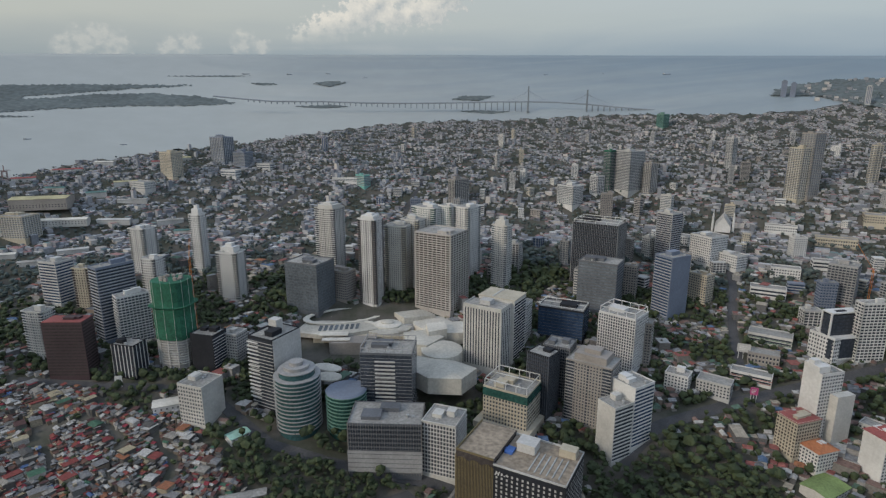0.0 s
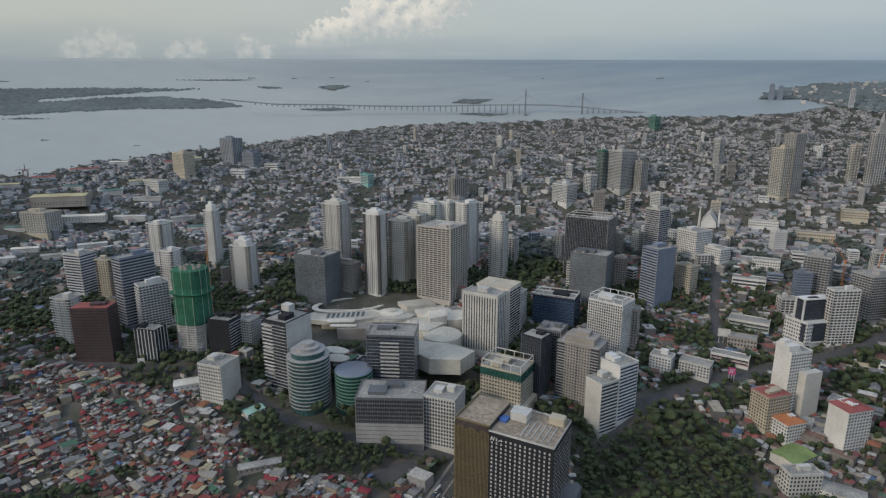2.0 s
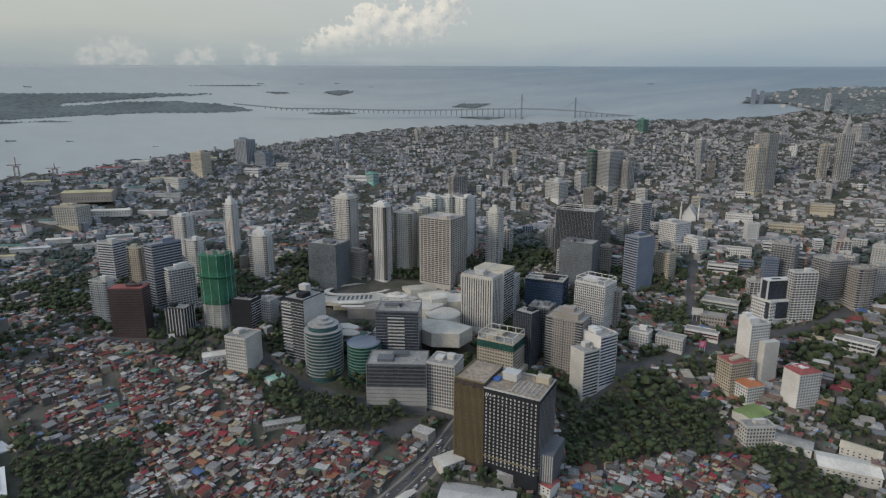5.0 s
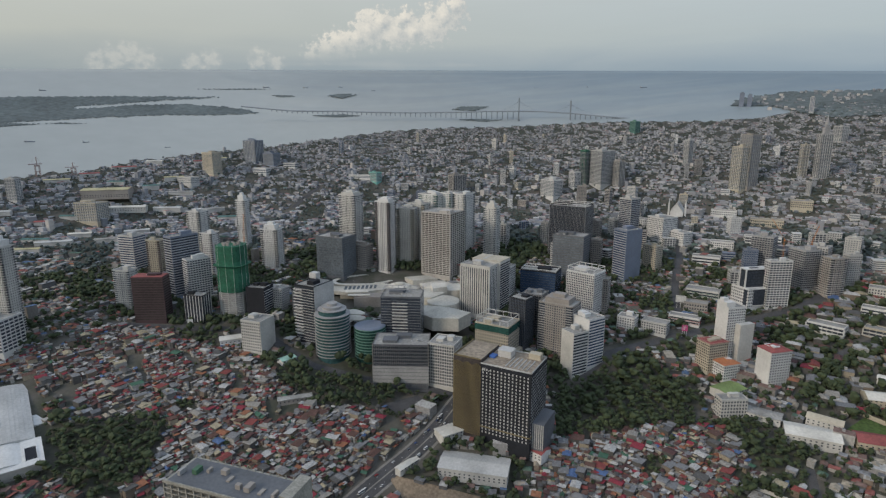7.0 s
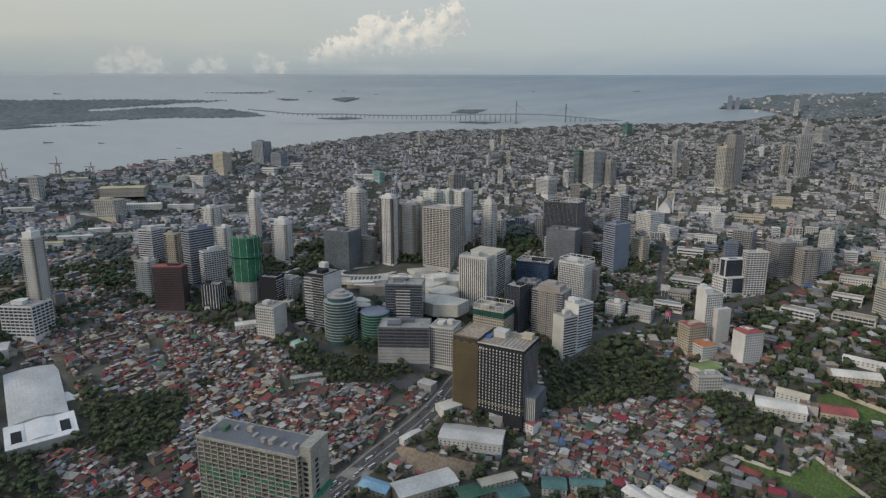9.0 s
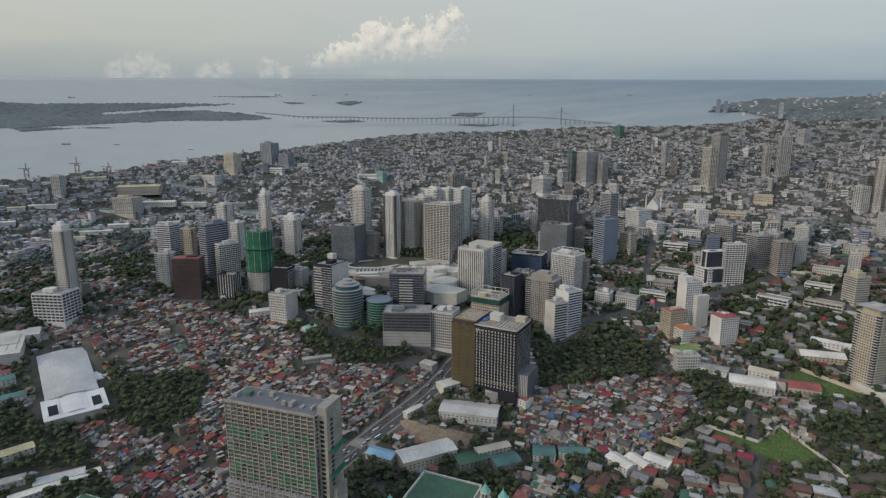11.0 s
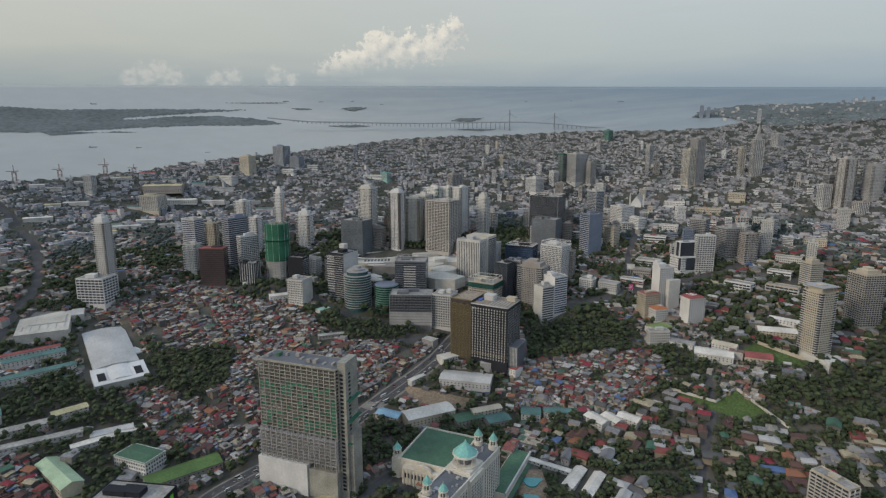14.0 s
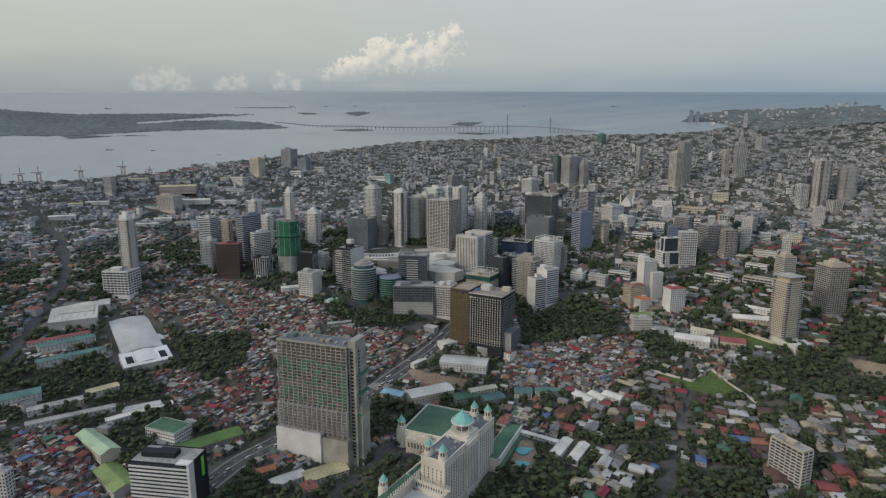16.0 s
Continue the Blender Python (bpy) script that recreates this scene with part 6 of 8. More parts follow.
def hip_on(label, mat, rise):
    ob, (x, y, w, d, tr, h) = tower_of(label)
    bm = bmesh.new()
    a, b = w / 2 + 1.2, d / 2 + 1.2
    k = min(a, b) * .75
    v = [bm.verts.new(p) for p in ((-a, -b, h + 1), (a, -b, h + 1), (a, b, h + 1), (-a, b, h + 1), (-a + k, 0, h + rise), (a - k, 0, h + rise))]
    for f in ((0, 1, 5, 4), (1, 2, 5), (2, 3, 4, 5), (3, 0, 4), (3, 2, 1, 0)):
        bm.faces.new([v[i] for i in f])
    part("hipped_roof", bm, M[mat], ob)


frame_on("cream hotel tower with a green glass crown", "steel", 8)
frame_on("dark glass office tower with a balcony stack", "grey", 6, .2, 6)
frame_on("white hotel tower with a roof pergola", "white", 7)
frame_on("broad dark office tower with a white roof frame", "steel", 5)
frame_on("navy glass office block with flat roof", "steel", 3)
hip_on("white apartment block with a red hipped roof", "redroof", 7)
hip_on("white apartment block with an orange tiled roof", "orangeroof", 6)
hip_on("tan apartment block with red-brown roof", "redroof", 3)
hip_on("white school block with a green roof", "greenroof", 2.5)
ob, (x, y, w, d, tr, h) = tower_of("maroon brick-clad office tower with a red roof deck")
part("red_deck", boxes("red_deck", [(-w / 2 + .6, w / 2 - .6, -d / 2 + .6, d / 2 - .6, h + .2, h + 2)]), M["redroof"], ob, "faded red roof deck")
ob, (x, y, w, d, tr, h) = tower_of("cream hotel tower with a green glass crown")
part("glass_crown", boxes("glass_crown", [(-w / 2 - .4, w / 2 + .4, -d / 2 - .4, d / 2 + .4, h - 10, h - 1)]), M["greengl"], ob, "dark green glass crown")
part("podium", boxes("podium", [(-w / 2 - 8, w / 2 + 6, -d / 2 - 8, d / 2 + 4, -14, 10)]), M["cream"], ob)
ob, (x, y, w, d, tr, h) = tower_of("dark glass office tower with a balcony stack")
me = boxes("balcony", [(-11, 11, -d / 2 - 1.8, -d / 2, 0, 1.3)], [M["lightgrey"]])
for j in range(13):
    part("balcony", me, None, ob, at=(-1, 0, 14 + j * 4.6))
ob, (x, y, w, d, tr, h) = tower_of("white slab tower with a stepped parapet")
part("upper_block", boxes("upper_block", [(-w / 2, w / 2 - 4, -d / 2, -d / 2 + 14, h, h + 7), (-w / 2 + 3, -w / 2 + 10, -d / 2 + 1, -d / 2 + 9, h + 7, h + 11)]), M["white"], ob)
part("side_block", boxes("side_block", [(w / 2, w / 2 + 9, 0, d / 2 + 8, -14, h * .72)]), M["offwhite"], ob)
for label, f, rise, mat in (("tall white apartment tower standing alone", .7, 9, "white"), ("white apartment tower with stepped top", .62, 8, "white"), ("slim cream apartment tower with a stepped crown", .6, 8, "offwhite"), ("slender white apartment tower with balcony bands", .6, 9, "white"),
                            ("tall white apartment tower with brown centre strip", .7, 5, "white"), ("white apartment tower with recessed balconies", .75, 5, "offwhite"), ("grey tower with a pointed crown", .5, 14, "grey"), ("cream apartment tower with a flat overhanging roof", .7, 6, "cream"), ("cream and grey apartment tower with lit flank", .6, 6, "cream"),
                            ("tan-grey apartment tower with balcony columns", .7, 8, "tan"), ("cream office block with stepped top", .6, 6, "cream")):
    ob, (x, y, w, d, tr, h) = tower_of(label)
    part("setback", boxes("setback", [(-w * f / 2, w * f / 2, -d * f / 2, d * f / 2, h, h + rise), (-w * f / 4, w * f / 4, -d * f / 4, d * f / 4, h + rise, h + rise * 1.6)]), M[mat], ob)
ob, (x, y, w, d, tr, h) = tower_of("cream apartment tower with a flat overhanging roof")
part("roof_plate", boxes("roof_plate", [(-w / 2 - 1, w / 2 + 1, -d / 2 - 1, d / 2 + 1, h + 7, h + 8.2)]), M["grey"], ob, "flat overhanging roof plate")
part("podium", boxes("podium", [(-w / 2 - 4, w / 2 + 26, -d / 2 - 3, d / 2 + 3, -14, 6)]), M["offwhite"], ob)
ob, (x, y, w, d, tr, h) = tower_of("dark office tower with pale horizontal bands")
part("light_flank", boxes("light_flank", [(w / 2 + .2, w / 2 + 1.0, -d / 2 + 1, d / 2, 6, h)]), M["lightgrey"], ob, "pale metal flank")
me = boxes("ledge", [(-w / 2 - 1.8, -w / 2 + 14, -d / 2 - 1.8, -d / 2, 0, .7)], [M["white"]])
for j in range(15):
    part("ledge", me, None, ob, at=(0, 0, 10 + j * 4.7))
part("roof_tower", boxes("roof_tower", [(-8, 4, 0, 10, h, h + 14)]), M["lightgrey"], ob)
ob, (x, y, w, d, tr, h) = tower_of("dark office block with white sunshade fins")
part("white_edge", boxes("white_edge", [(w / 2 - 2, w / 2 + .8, -d / 2 - 1, -d / 2 + 8, -14, h + 2), (w / 2 - 14, w / 2 + .8, -d / 2 - 1, -d / 2 + 8, h + 1, h + 2.2)]), M["white"], ob, "tall white corner frame")
part("green_banner", boxes("green_banner", [(w / 2 + .8, w / 2 + 1.2, 4, 9, h - 24, h - 2)]), material("green_banner", (0.12, 0.5, 0.05), 0.6), ob, "bright green hanging banner")
ob, (x, y, w, d, tr, h) = tower_of("grey tower with a pointed crown")
bm = bmesh.new()
cylinder(bm, 5, .3, h + 20, h + 40, 8)
part("spire", bm, M["grey"], ob)
ob, (x, y, w, d, tr, h) = tower_of("dark office block with slender metal fins")
part("lower_screen", boxes("lower_screen", [(-w / 2 - .7, w / 2 + .7, -d / 2 - .8, -d / 2 + .2, 1, h * .46)]), M["grey"], ob, "pale louvred parking screen")
part("screen_rail", boxes("screen_rail", [(-w / 2 - .9, w / 2 + .9, -d / 2 - 1.0, -d / 2 - .8, z, z + .5) for z in (6, 11, 16, 21, 26)]), M["darkgrey"], ob)
ob, (x, y, w, d, tr, h) = tower_of("dark glass box in a white frame")
part("white_frame", boxes("white_frame", [(-w / 2 - 1.2, w / 2 + 1.2, -d / 2 - 1.2, d / 2 + 1.2, z, z + 1.6) for z in (h + 1.4, h * .52, 4)] + [(a - .9, a + .9, b - .9, b + .9, 4, h + 1.4) for a in (-w / 2 - .4, w / 2 + .4) for b in (-d / 2 - .4, d / 2 + .4)]), M["white"], ob, "white frame round dark glass")
part("glass_bay", boxes("glass_bay", [(w / 2, w / 2 + 8, -d / 2 - 2, d / 2 - 8, 5, h * .52)]), M["glass"], ob, "projecting dark glass bay")
part("bay_roof", boxes("bay_roof", [(w / 2 - .2, w / 2 + 8.8, -d / 2 - 2.8, d / 2 - 7.2, h * .52 + .02, h * .52 + 1.3), (w / 2 - .2, w / 2 + 8.8, -d / 2 - 2.8, d / 2 - 7.2, 3.6, 5)]), M["white"], ob, "white slab edges of the bay")
ob, (x, y, w, d, tr, h) = tower_of("blue glass tower with a plain blue-grey flank")
part("plain_flank", boxes("plain_flank", [(w / 2, w / 2 + .5, -d / 2, d / 2, -6, h + 1)]), M["bluegrey"], ob, "plain blue-grey flank")

# ---- roads, fields and other ground surfaces ----
ROADS = []


def ribbon(name, pts, width, mat, lift, label, thick=0.3, kerb=True):
    """A road or path that follows the ground, densely sampled, with a real thickness."""
    fine = []
    for p, q in zip(pts, pts[1:]):
        n = max(1, int(math.hypot(q[0] - p[0], q[1] - p[1]) / 6))
        fine += [(p[0] + (q[0] - p[0]) * i / n, p[1] + (q[1] - p[1]) * i / n) for i in range(n)]
    fine.append(pts[-1])
    for _ in range(6):
        fine = [fine[0]] + [((a[0] + 2 * b[0] + c[0]) / 4, (a[1] + 2 * b[1] + c[1]) / 4) for a, b, c in zip(fine, fine[1:], fine[2:])] + [fine[-1]]
    v, f = [], []
    for i, p in enumerate(fine):
        a, b = fine[max(0, i - 1)], fine[min(len(fine) - 1, i + 1)]
        dx, dy = b[0] - a[0], b[1] - a[1]
        n = math.hypot(dx, dy) or 1
        nx, ny = -dy / n * width / 2, dx / n * width / 2
        for s in (1, -1):
            x, y = p[0] + nx * s, p[1] + ny * s
            z = float(ground(x, y)) + lift
            v += [(x, y, z), (x, y, z - thick - 1)]
        if i:
            o = (i - 1) * 4
            f += [(o, o + 2, o + 6, o + 4), (o + 1, o, o + 4, o + 5), (o + 2, o + 3, o + 7, o + 6)]
        ROADS.append((p[0], p[1], width))
    me = bpy.data.meshes.new(name)
    me.from_pydata(v, [], f)
    me.materials.append(M[mat])
    return tagged(new(name, me), label, "road", kind="structure"), fine


BOULEVARD = [(-340, 30), (-290, 130), (-245, 220), (-205, 262), (-150, 312), (-103, 362), (-62, 412), (-15, 463), (12, 500), (36, 541), (70, 592), (112, 645), (146, 697), (185, 790)]
ribbon("pavement", BOULEVARD, 27, "paving", 0.35, "pale concrete pavement beside the boulevard")
_, CENTRE = ribbon("road", BOULEVARD, 21, "asphalt", 0.5, "wide grey asphalt boulevard")
me = boxes("lane_mark", [(-.12, .12, -1.6, 1.6, 0, .03)], [M["white"]])
for i in range(6, len(CENTRE) - 1, 2):
    (x0, y0), (x1, y1) = CENTRE[i], CENTRE[i + 1]
    for s in (-5, 5):
        ang = math.atan2(y1 - y0, x1 - x0)
        x, y = x0 - s * math.sin(ang), y0 + s * math.cos(ang)
        o = part("lane_mark", me, None, _, at=(x, y, float(ground(x, y)) + .55))
        o.rotation_euler = (0, 0, ang - math.pi / 2)
ribbon("median", CENTRE[4:-4], 1.6, "paving", 0.75, "raised concrete median strip")
for pts, w, label in (
    ([(-143, 120), (-97, 188), (-65, 244), (-45, 262)], 9, "curving asphalt hotel drive"),
    ([(225, 90), (283, 188), (333, 274), (365, 318), (400, 400)], 8, "narrow asphalt residential street"),
    ([(283, 188), (380, 165), (500, 180)], 7, "asphalt side street"),
    ([(-1040, 990), (-927, 917), (-791, 785), (-700, 640), (-640, 430), (-616, 300), (-600, 100)], 14, "straight asphalt avenue"),
    ([(200, 578), (253, 626), (365, 655), (480, 676), (560, 690), (700, 760)], 15, "asphalt avenue through the offices"),
    ([(-163, 617), (-95, 592), (-20, 570), (30, 560)], 12, "asphalt road along the park"),
    ([(-470, 690), (-374, 690), (-315, 695), (-247, 690), (-163, 617)], 13, "curving asphalt park road"),
    ([(550, 576), (620, 600), (700, 640), (850, 700)], 9, "asphalt residential road"),
    ([(380, 690), (420, 800), (470, 900), (520, 1040), (600, 1200)], 11, "asphalt avenue towards the sea"),
    ([(-90, 1010), (-60, 1130), (-30, 1250), (20, 1400)], 9, "asphalt avenue in the old town"),
    ([(-500, 900), (-420, 1020), (-330, 1150), (-260, 1290)], 9, "asphalt street between rooftops"),
):
    ribbon("road", pts, w, "asphalt", 0.45, label)


def patch(name, pts, mat, label, lift=0.5, category="ground"):
    """A flat piece of ground: field, court, bare plot or water."""
    cx_, cy_ = sum(p[0] for p in pts) / len(pts), sum(p[1] for p in pts) / len(pts)
    ring = []
    for p, q in zip(pts, pts[1:] + pts[:1]):
        n = max(1, int(math.hypot(q[0] - p[0], q[1] - p[1]) / 8))
        ring += [(p[0] + (q[0] - p[0]) * i / n, p[1] + (q[1] - p[1]) * i / n) for i in range(n)]
    v, f, m = [], [], 6
    for k in range(m + 1):
        for p in ring:
            x, y = cx_ + (p[0] - cx_) * (1 - k / m), cy_ + (p[1] - cy_) * (1 - k / m)
            v.append((x, y, float(ground(x, y)) + lift))
    n = len(ring)
    for k in range(m):
        for i in range(n):
            j = (i + 1) % n
            f.append((k * n + i, k * n + j, (k + 1) * n + j, (k + 1) * n + i))
    me = bpy.data.meshes.new(name)
    me.from_pydata(v, [], f)
    me.materials.append(M[mat])
    ZONES_CLEAR.append(pts)
    return tagged(new(name, me), label, category, kind="structure")


ZONES_CLEAR = []
patch("field", [(332, 379), (380, 344), (418, 362), (436, 300), (400, 300), (350, 350)], "grass", "walled grass field, mown short")
patch("field", [(455, 440), (502, 462), (548, 396), (521, 388)], "grass", "grass sports field beside a tower")
patch("bare_plot", [(619, 350), (600, 310), (636, 284), (672, 300)], "dirt", "bare brown earth plot")
patch("bare_plot", [(-50, 430), (-20, 380), (40, 372), (60, 392), (10, 410)], "dirt", "bare construction plot with rubble")
patch("car_park", [(-640, 470), (-650, 560), (-590, 580), (-560, 570)], "paving", "large pale concrete car park")
patch("car_park", [(-60, 540), (-15, 556), (0, 540), (-40, 524)], "asphalt", "asphalt car park under trees")
patch("forecourt", [(-60, 232), (-40, 262), (-10, 240), (-30, 214)], "asphalt", "dark forecourt of the grand hotel")
patch("garden", [(88, 196), (112, 190), (126, 214), (124, 252), (96, 254)], "dirt", "brown paved garden terrace round the pools", 0.35)


def pool(x, y, rx, ry, turn):
    bm = bmesh.new()
    n = 28
    z = float(ground(x, y)) + .9
    a = []
    for i in range(n):
        t = 2 * math.pi * i / n
        k = 1 + .18 * math.sin(3 * t + turn)
        a.append(bm.verts.new((x + rx * k * math.cos(t), y + ry * k * math.sin(t), z)))
    b = [bm.verts.new((v.co.x, v.co.y, z - 2)) for v in a]
    bm.faces.new(a)
    for i in range(n):
        bm.faces.new((b[i], b[(i + 1) % n], a[(i + 1) % n], a[i]))
    tagged(part("swimming_pool", bm, M["pool"], None), "curved turquoise hotel swimming pool", "pool")


pool(109, 234, 12, 10, 0.4)
pool(103, 207, 9, 8, 1.9)


def wall_run(pts, h, mat, label):
    v, f = [], []
    for p, q in zip(pts, pts[1:]):
        n = max(1, int(math.hypot(q[0] - p[0], q[1] - p[1]) / 8))
        ang = math.atan2(q[1] - p[1], q[0] - p[0])
        ox, oy = -.3 * math.sin(ang), .3 * math.cos(ang)
        for i in range(n):
            s0, s1 = i / n, (i + 1) / n
            o = len(v)
            for s in (s0, s1):
                x, y = p[0] + (q[0] - p[0]) * s, p[1] + (q[1] - p[1]) * s
                z = float(ground(x, y))
                v += [(x - ox, y - oy, z - 1), (x + ox, y + oy, z - 1), (x + ox, y + oy, z + h), (x - ox, y - oy, z + h)]
            f += [(o, o + 4, o + 7, o + 3), (o + 1, o + 2, o + 6, o + 5), (o + 3, o + 7, o + 6, o + 2)]
    me = bpy.data.meshes.new("boundary_wall")
    me.from_pydata(v, [], f)
    me.materials.append(M[mat])
    tagged(new("boundary_wall", me), label, "wall", kind="structure")


wall_run([(332, 382), (381, 343), (420, 364), (445, 268)], 4, "offwhite", "long pale boundary wall round a field")
wall_run([(498, 470), (552, 394)], 5, "cream", "cream boundary wall beside the sports field")
wall_run([(452, 446), (470, 420), (520, 386)], 3, "offwhite", "pale boundary wall of the sports field")

# ---- where houses and trees may stand ----
GX, GY, CELL = -1500.0, 20.0, 3.0
taken = np.zeros((1000, 720), bool)


def mark(x, y, w, d, turn, margin=2.0):
    c, s = math.cos(radians(turn)), math.sin(radians(turn))
    hw, hd = w / 2 + margin, d / 2 + margin
    R = math.hypot(hw, hd)
    i0, i1 = int((x - R - GX) / CELL), int((x + R - GX) / CELL) + 1
    j0, j1 = int((y - R - GY) / CELL), int((y + R - GY) / CELL) + 1
    i0, i1, j0, j1 = max(i0, 0), min(i1, 1000), max(j0, 0), min(j1, 720)
    if i0 >= i1 or j0 >= j1:
        return
    xs = GX + (np.arange(i0, i1) + .5) * CELL - x
    ys = GY + (np.arange(j0, j1) + .5) * CELL - y
    u = xs[:, None] * c + ys[None, :] * s
    v = -xs[:, None] * s + ys[None, :] * c
    taken[i0:i1, j0:j1] |= (abs(u) < hw) & (abs(v) < hd)


for fx, fy, fw, fd, ft in FOOT:
    mark(fx, fy, fw, fd, ft, 3.0)
for rx_, ry_, rw in ROADS:
    mark(rx_, ry_, rw, rw, 0, 1.5)


WOODS = [
    [(-412, 417), (-446, 484), (-328, 506), (-300, 468), (-300, 418), (-335, 376)],
    [(-205, 589), (-200, 650), (-99, 640), (0, 560), (-45, 533), (-149, 532)],
    [(143, 492), (172, 581), (253, 626), (339, 549), (342, 501), (224, 474)],
    [(-700, 355), (-454, 390), (-364, 331), (-455, 306), (-640, 282)],
    [(-260, 60), (-265, 177), (-175, 163), (-181, 60)],
    [(-130, 100), (-132, 188), (-103, 250), (-57, 225), (-27, 187), (-72, 100)],
    [(59, 100), (66, 200), (103, 276), (163, 210), (148, 120), (96, 100)],
    [(453, 362), (545, 370), (694, 361), (610, 250), (513, 275), (469, 328)],
    [(672, 441), (739, 420), (684, 347), (616, 384)],
    [(216, 268), (316, 259), (273, 189), (211, 224)],
    [(120, 90), (173, 130), (278, 167), (364, 184), (374, 127), (322, 90)],
    [(739, 962), (885, 911), (819, 822), (690, 881)],
    [(128, 846), (232, 958), (179, 1069), (128, 941)],
    [(-394, 721), (-297, 721), (-302, 651), (-355, 661)],
    [(-250, 860), (-215, 960), (-185, 960), (-190, 850)],
    [(-110, 330), (-92, 372), (-60, 380), (-52, 340), (-90, 300)],
    [(-120, 740), (-115, 785), (-60, 775), (-70, 740)],
]
SLUMS = [
    [(-600, 560), (-449, 706), (-274, 645), (-190, 590), (-40, 525), (10, 525), (-60, 430), (-120, 360), (-190, 290), (-275, 380), (-312, 502), (-453, 509)],
    [(115, 417), (146, 472), (241, 483), (340, 470), (345, 396), (244, 343), (110, 360)],
    [(-620, 225), (-456, 262), (-365, 203), (-349, 60), (-560, 60)],
    [(-387, 328), (-390, 400), (-287, 476), (-190, 330), (-255, 256), (-328, 297)],
]
SUBURB = [[(150, 322), (364, 381), (450, 277), (760, 250), (760, 50), (140, 50)], [(440, 560), (560, 690), (900, 800), (1000, 500), (760, 250), (560, 300)]]


def raster(polys):
    """Which ground cells lie inside any of the outlines."""
    xs = (GX + (np.arange(1000) + .5) * CELL)[:, None]
    ys = (GY + (np.arange(720) + .5) * CELL)[None, :]
    out = np.zeros((1000, 720), bool)
    for poly in polys:
        m = np.zeros((1000, 720), bool)
        for (x0, y0), (x1, y1) in zip(poly, poly[1:] + poly[:1]):
            if y0 != y1:
                m ^= ((y0 > ys) != (y1 > ys)) & (xs < (x1 - x0) * (ys - y0) / (y1 - y0) + x0)
        out |= m
    return out


taken |= raster(ZONES_CLEAR)
KIND = np.zeros((1000, 720), int)
for code, polys in ((3, SUBURB), (2, SLUMS), (1, WOODS)):
    KIND[raster(polys)] = code


def cell(x, y):
    i, j = int((x - GX) / CELL), int((y - GY) / CELL)
    return (i, j) if 0 <= i < 1000 and 0 <= j < 720 else None


def free(x, y):
    c = cell(x, y)
    return c is not None and not taken[c]


def zone(x, y):
    c = cell(x, y)
    return "town" if c is None else ("town", "wood", "dense", "suburb")[KIND[c]]

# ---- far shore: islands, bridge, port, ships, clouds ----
# mangrove green greyed and blued: the haze over the strait is painted in
HAZED_GREEN = material("hazed_mangrove", (0.105, 0.125, 0.127), 0.95, grain=12.0, vary=0.25, stain=0.2, bump=0.3)
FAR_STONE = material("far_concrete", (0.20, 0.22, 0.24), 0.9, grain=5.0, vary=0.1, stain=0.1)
FAR_RUST = material("port_crane_paint", (0.24, 0.17, 0.16), 0.8, grain=3.0, vary=0.2)


def island(pts, label, h=2.0, seed=1, mat=None, name="island"):
    """A low wooded island: ragged shore, uneven canopy."""
    g = random.Random(seed)
    cx_, cy_ = sum(p[0] for p in pts) / len(pts), sum(p[1] for p in pts) / len(pts)
    ring = []
    for p, q in zip(pts, pts[1:] + pts[:1]):
        n = max(2, int(math.hypot(q[0] - p[0], q[1] - p[1]) / 9))
        for i in range(n):
            x, y = p[0] + (q[0] - p[0]) * i / n, p[1] + (q[1] - p[1]) * i / n
            k = 1 + .06 * noise.noise(Vector((x * .05, y * .05, seed))) + .03 * g.uniform(-1, 1)
            ring.append((cx_ + (x - cx_) * k, cy_ + (y - cy_) * k))
    x0, x1, y0, y1 = min(p[0] for p in ring), max(p[0] for p in ring), min(p[1] for p in ring), max(p[1] for p in ring)
    v, f, step, seen = [], [], max(5.0, (x1 - x0) / 130), {}

    def within(x, y):
        odd = False
        for (ax, ay), (bx, by) in zip(ring, ring[1:] + ring[:1]):
            if (ay > y) != (by > y) and x < (bx - ax) * (y - ay) / (by - ay) + ax:
                odd = not odd
        return odd

    def vert(i, j):
        if (i, j) not in seen:
            x, y = x0 + i * step + g.uniform(-.3, .3) * step, y0 + j * step + g.uniform(-.3, .3) * step
            seen[(i, j)] = len(v)
            v.append((x, y, float(ground(x, y)) + 1.0 + max(0, h * (.5 + .9 * noise.noise(Vector((x * .07, y * .07, seed + 3)))))))
        return seen[(i, j)]

    for i in range(int((x1 - x0) / step) + 1):
        for j in range(int((y1 - y0) / step) + 1):
            if within(x0 + (i + .5) * step, y0 + (j + .5) * step):
                f.append((vert(i, j), vert(i + 1, j), vert(i + 1, j + 1), vert(i, j + 1)))
    me = bpy.data.meshes.new(name)
    me.from_pydata(v, [], f)
    me.materials.append(mat or HAZED_GREEN)
    tagged(new(name, me), label, "island", kind="structure")


island([(-1420, 1380), (-1420, 1500), (-1207, 1586), (-1093, 1657), (-963, 1727), (-817, 1788), (-663, 1835), (-807, 1760), (-899, 1693), (-1007, 1614), (-1005, 1595), (-969, 1617), (-879, 1686), (-749, 1745), (-633, 1762), (-504, 1741), (-613, 1695), (-765, 1647), (-896, 1577), (-1008, 1498), (-1106, 1420), (-1300, 1290)], "broad mangrove island with lagoons and ragged shore", 1.6, 2)
island([(-1160, 1400), (-1001, 1470), (-903, 1519), (-979, 1492), (-1110, 1385)], "low green spit along the channel", 1.5, 3)
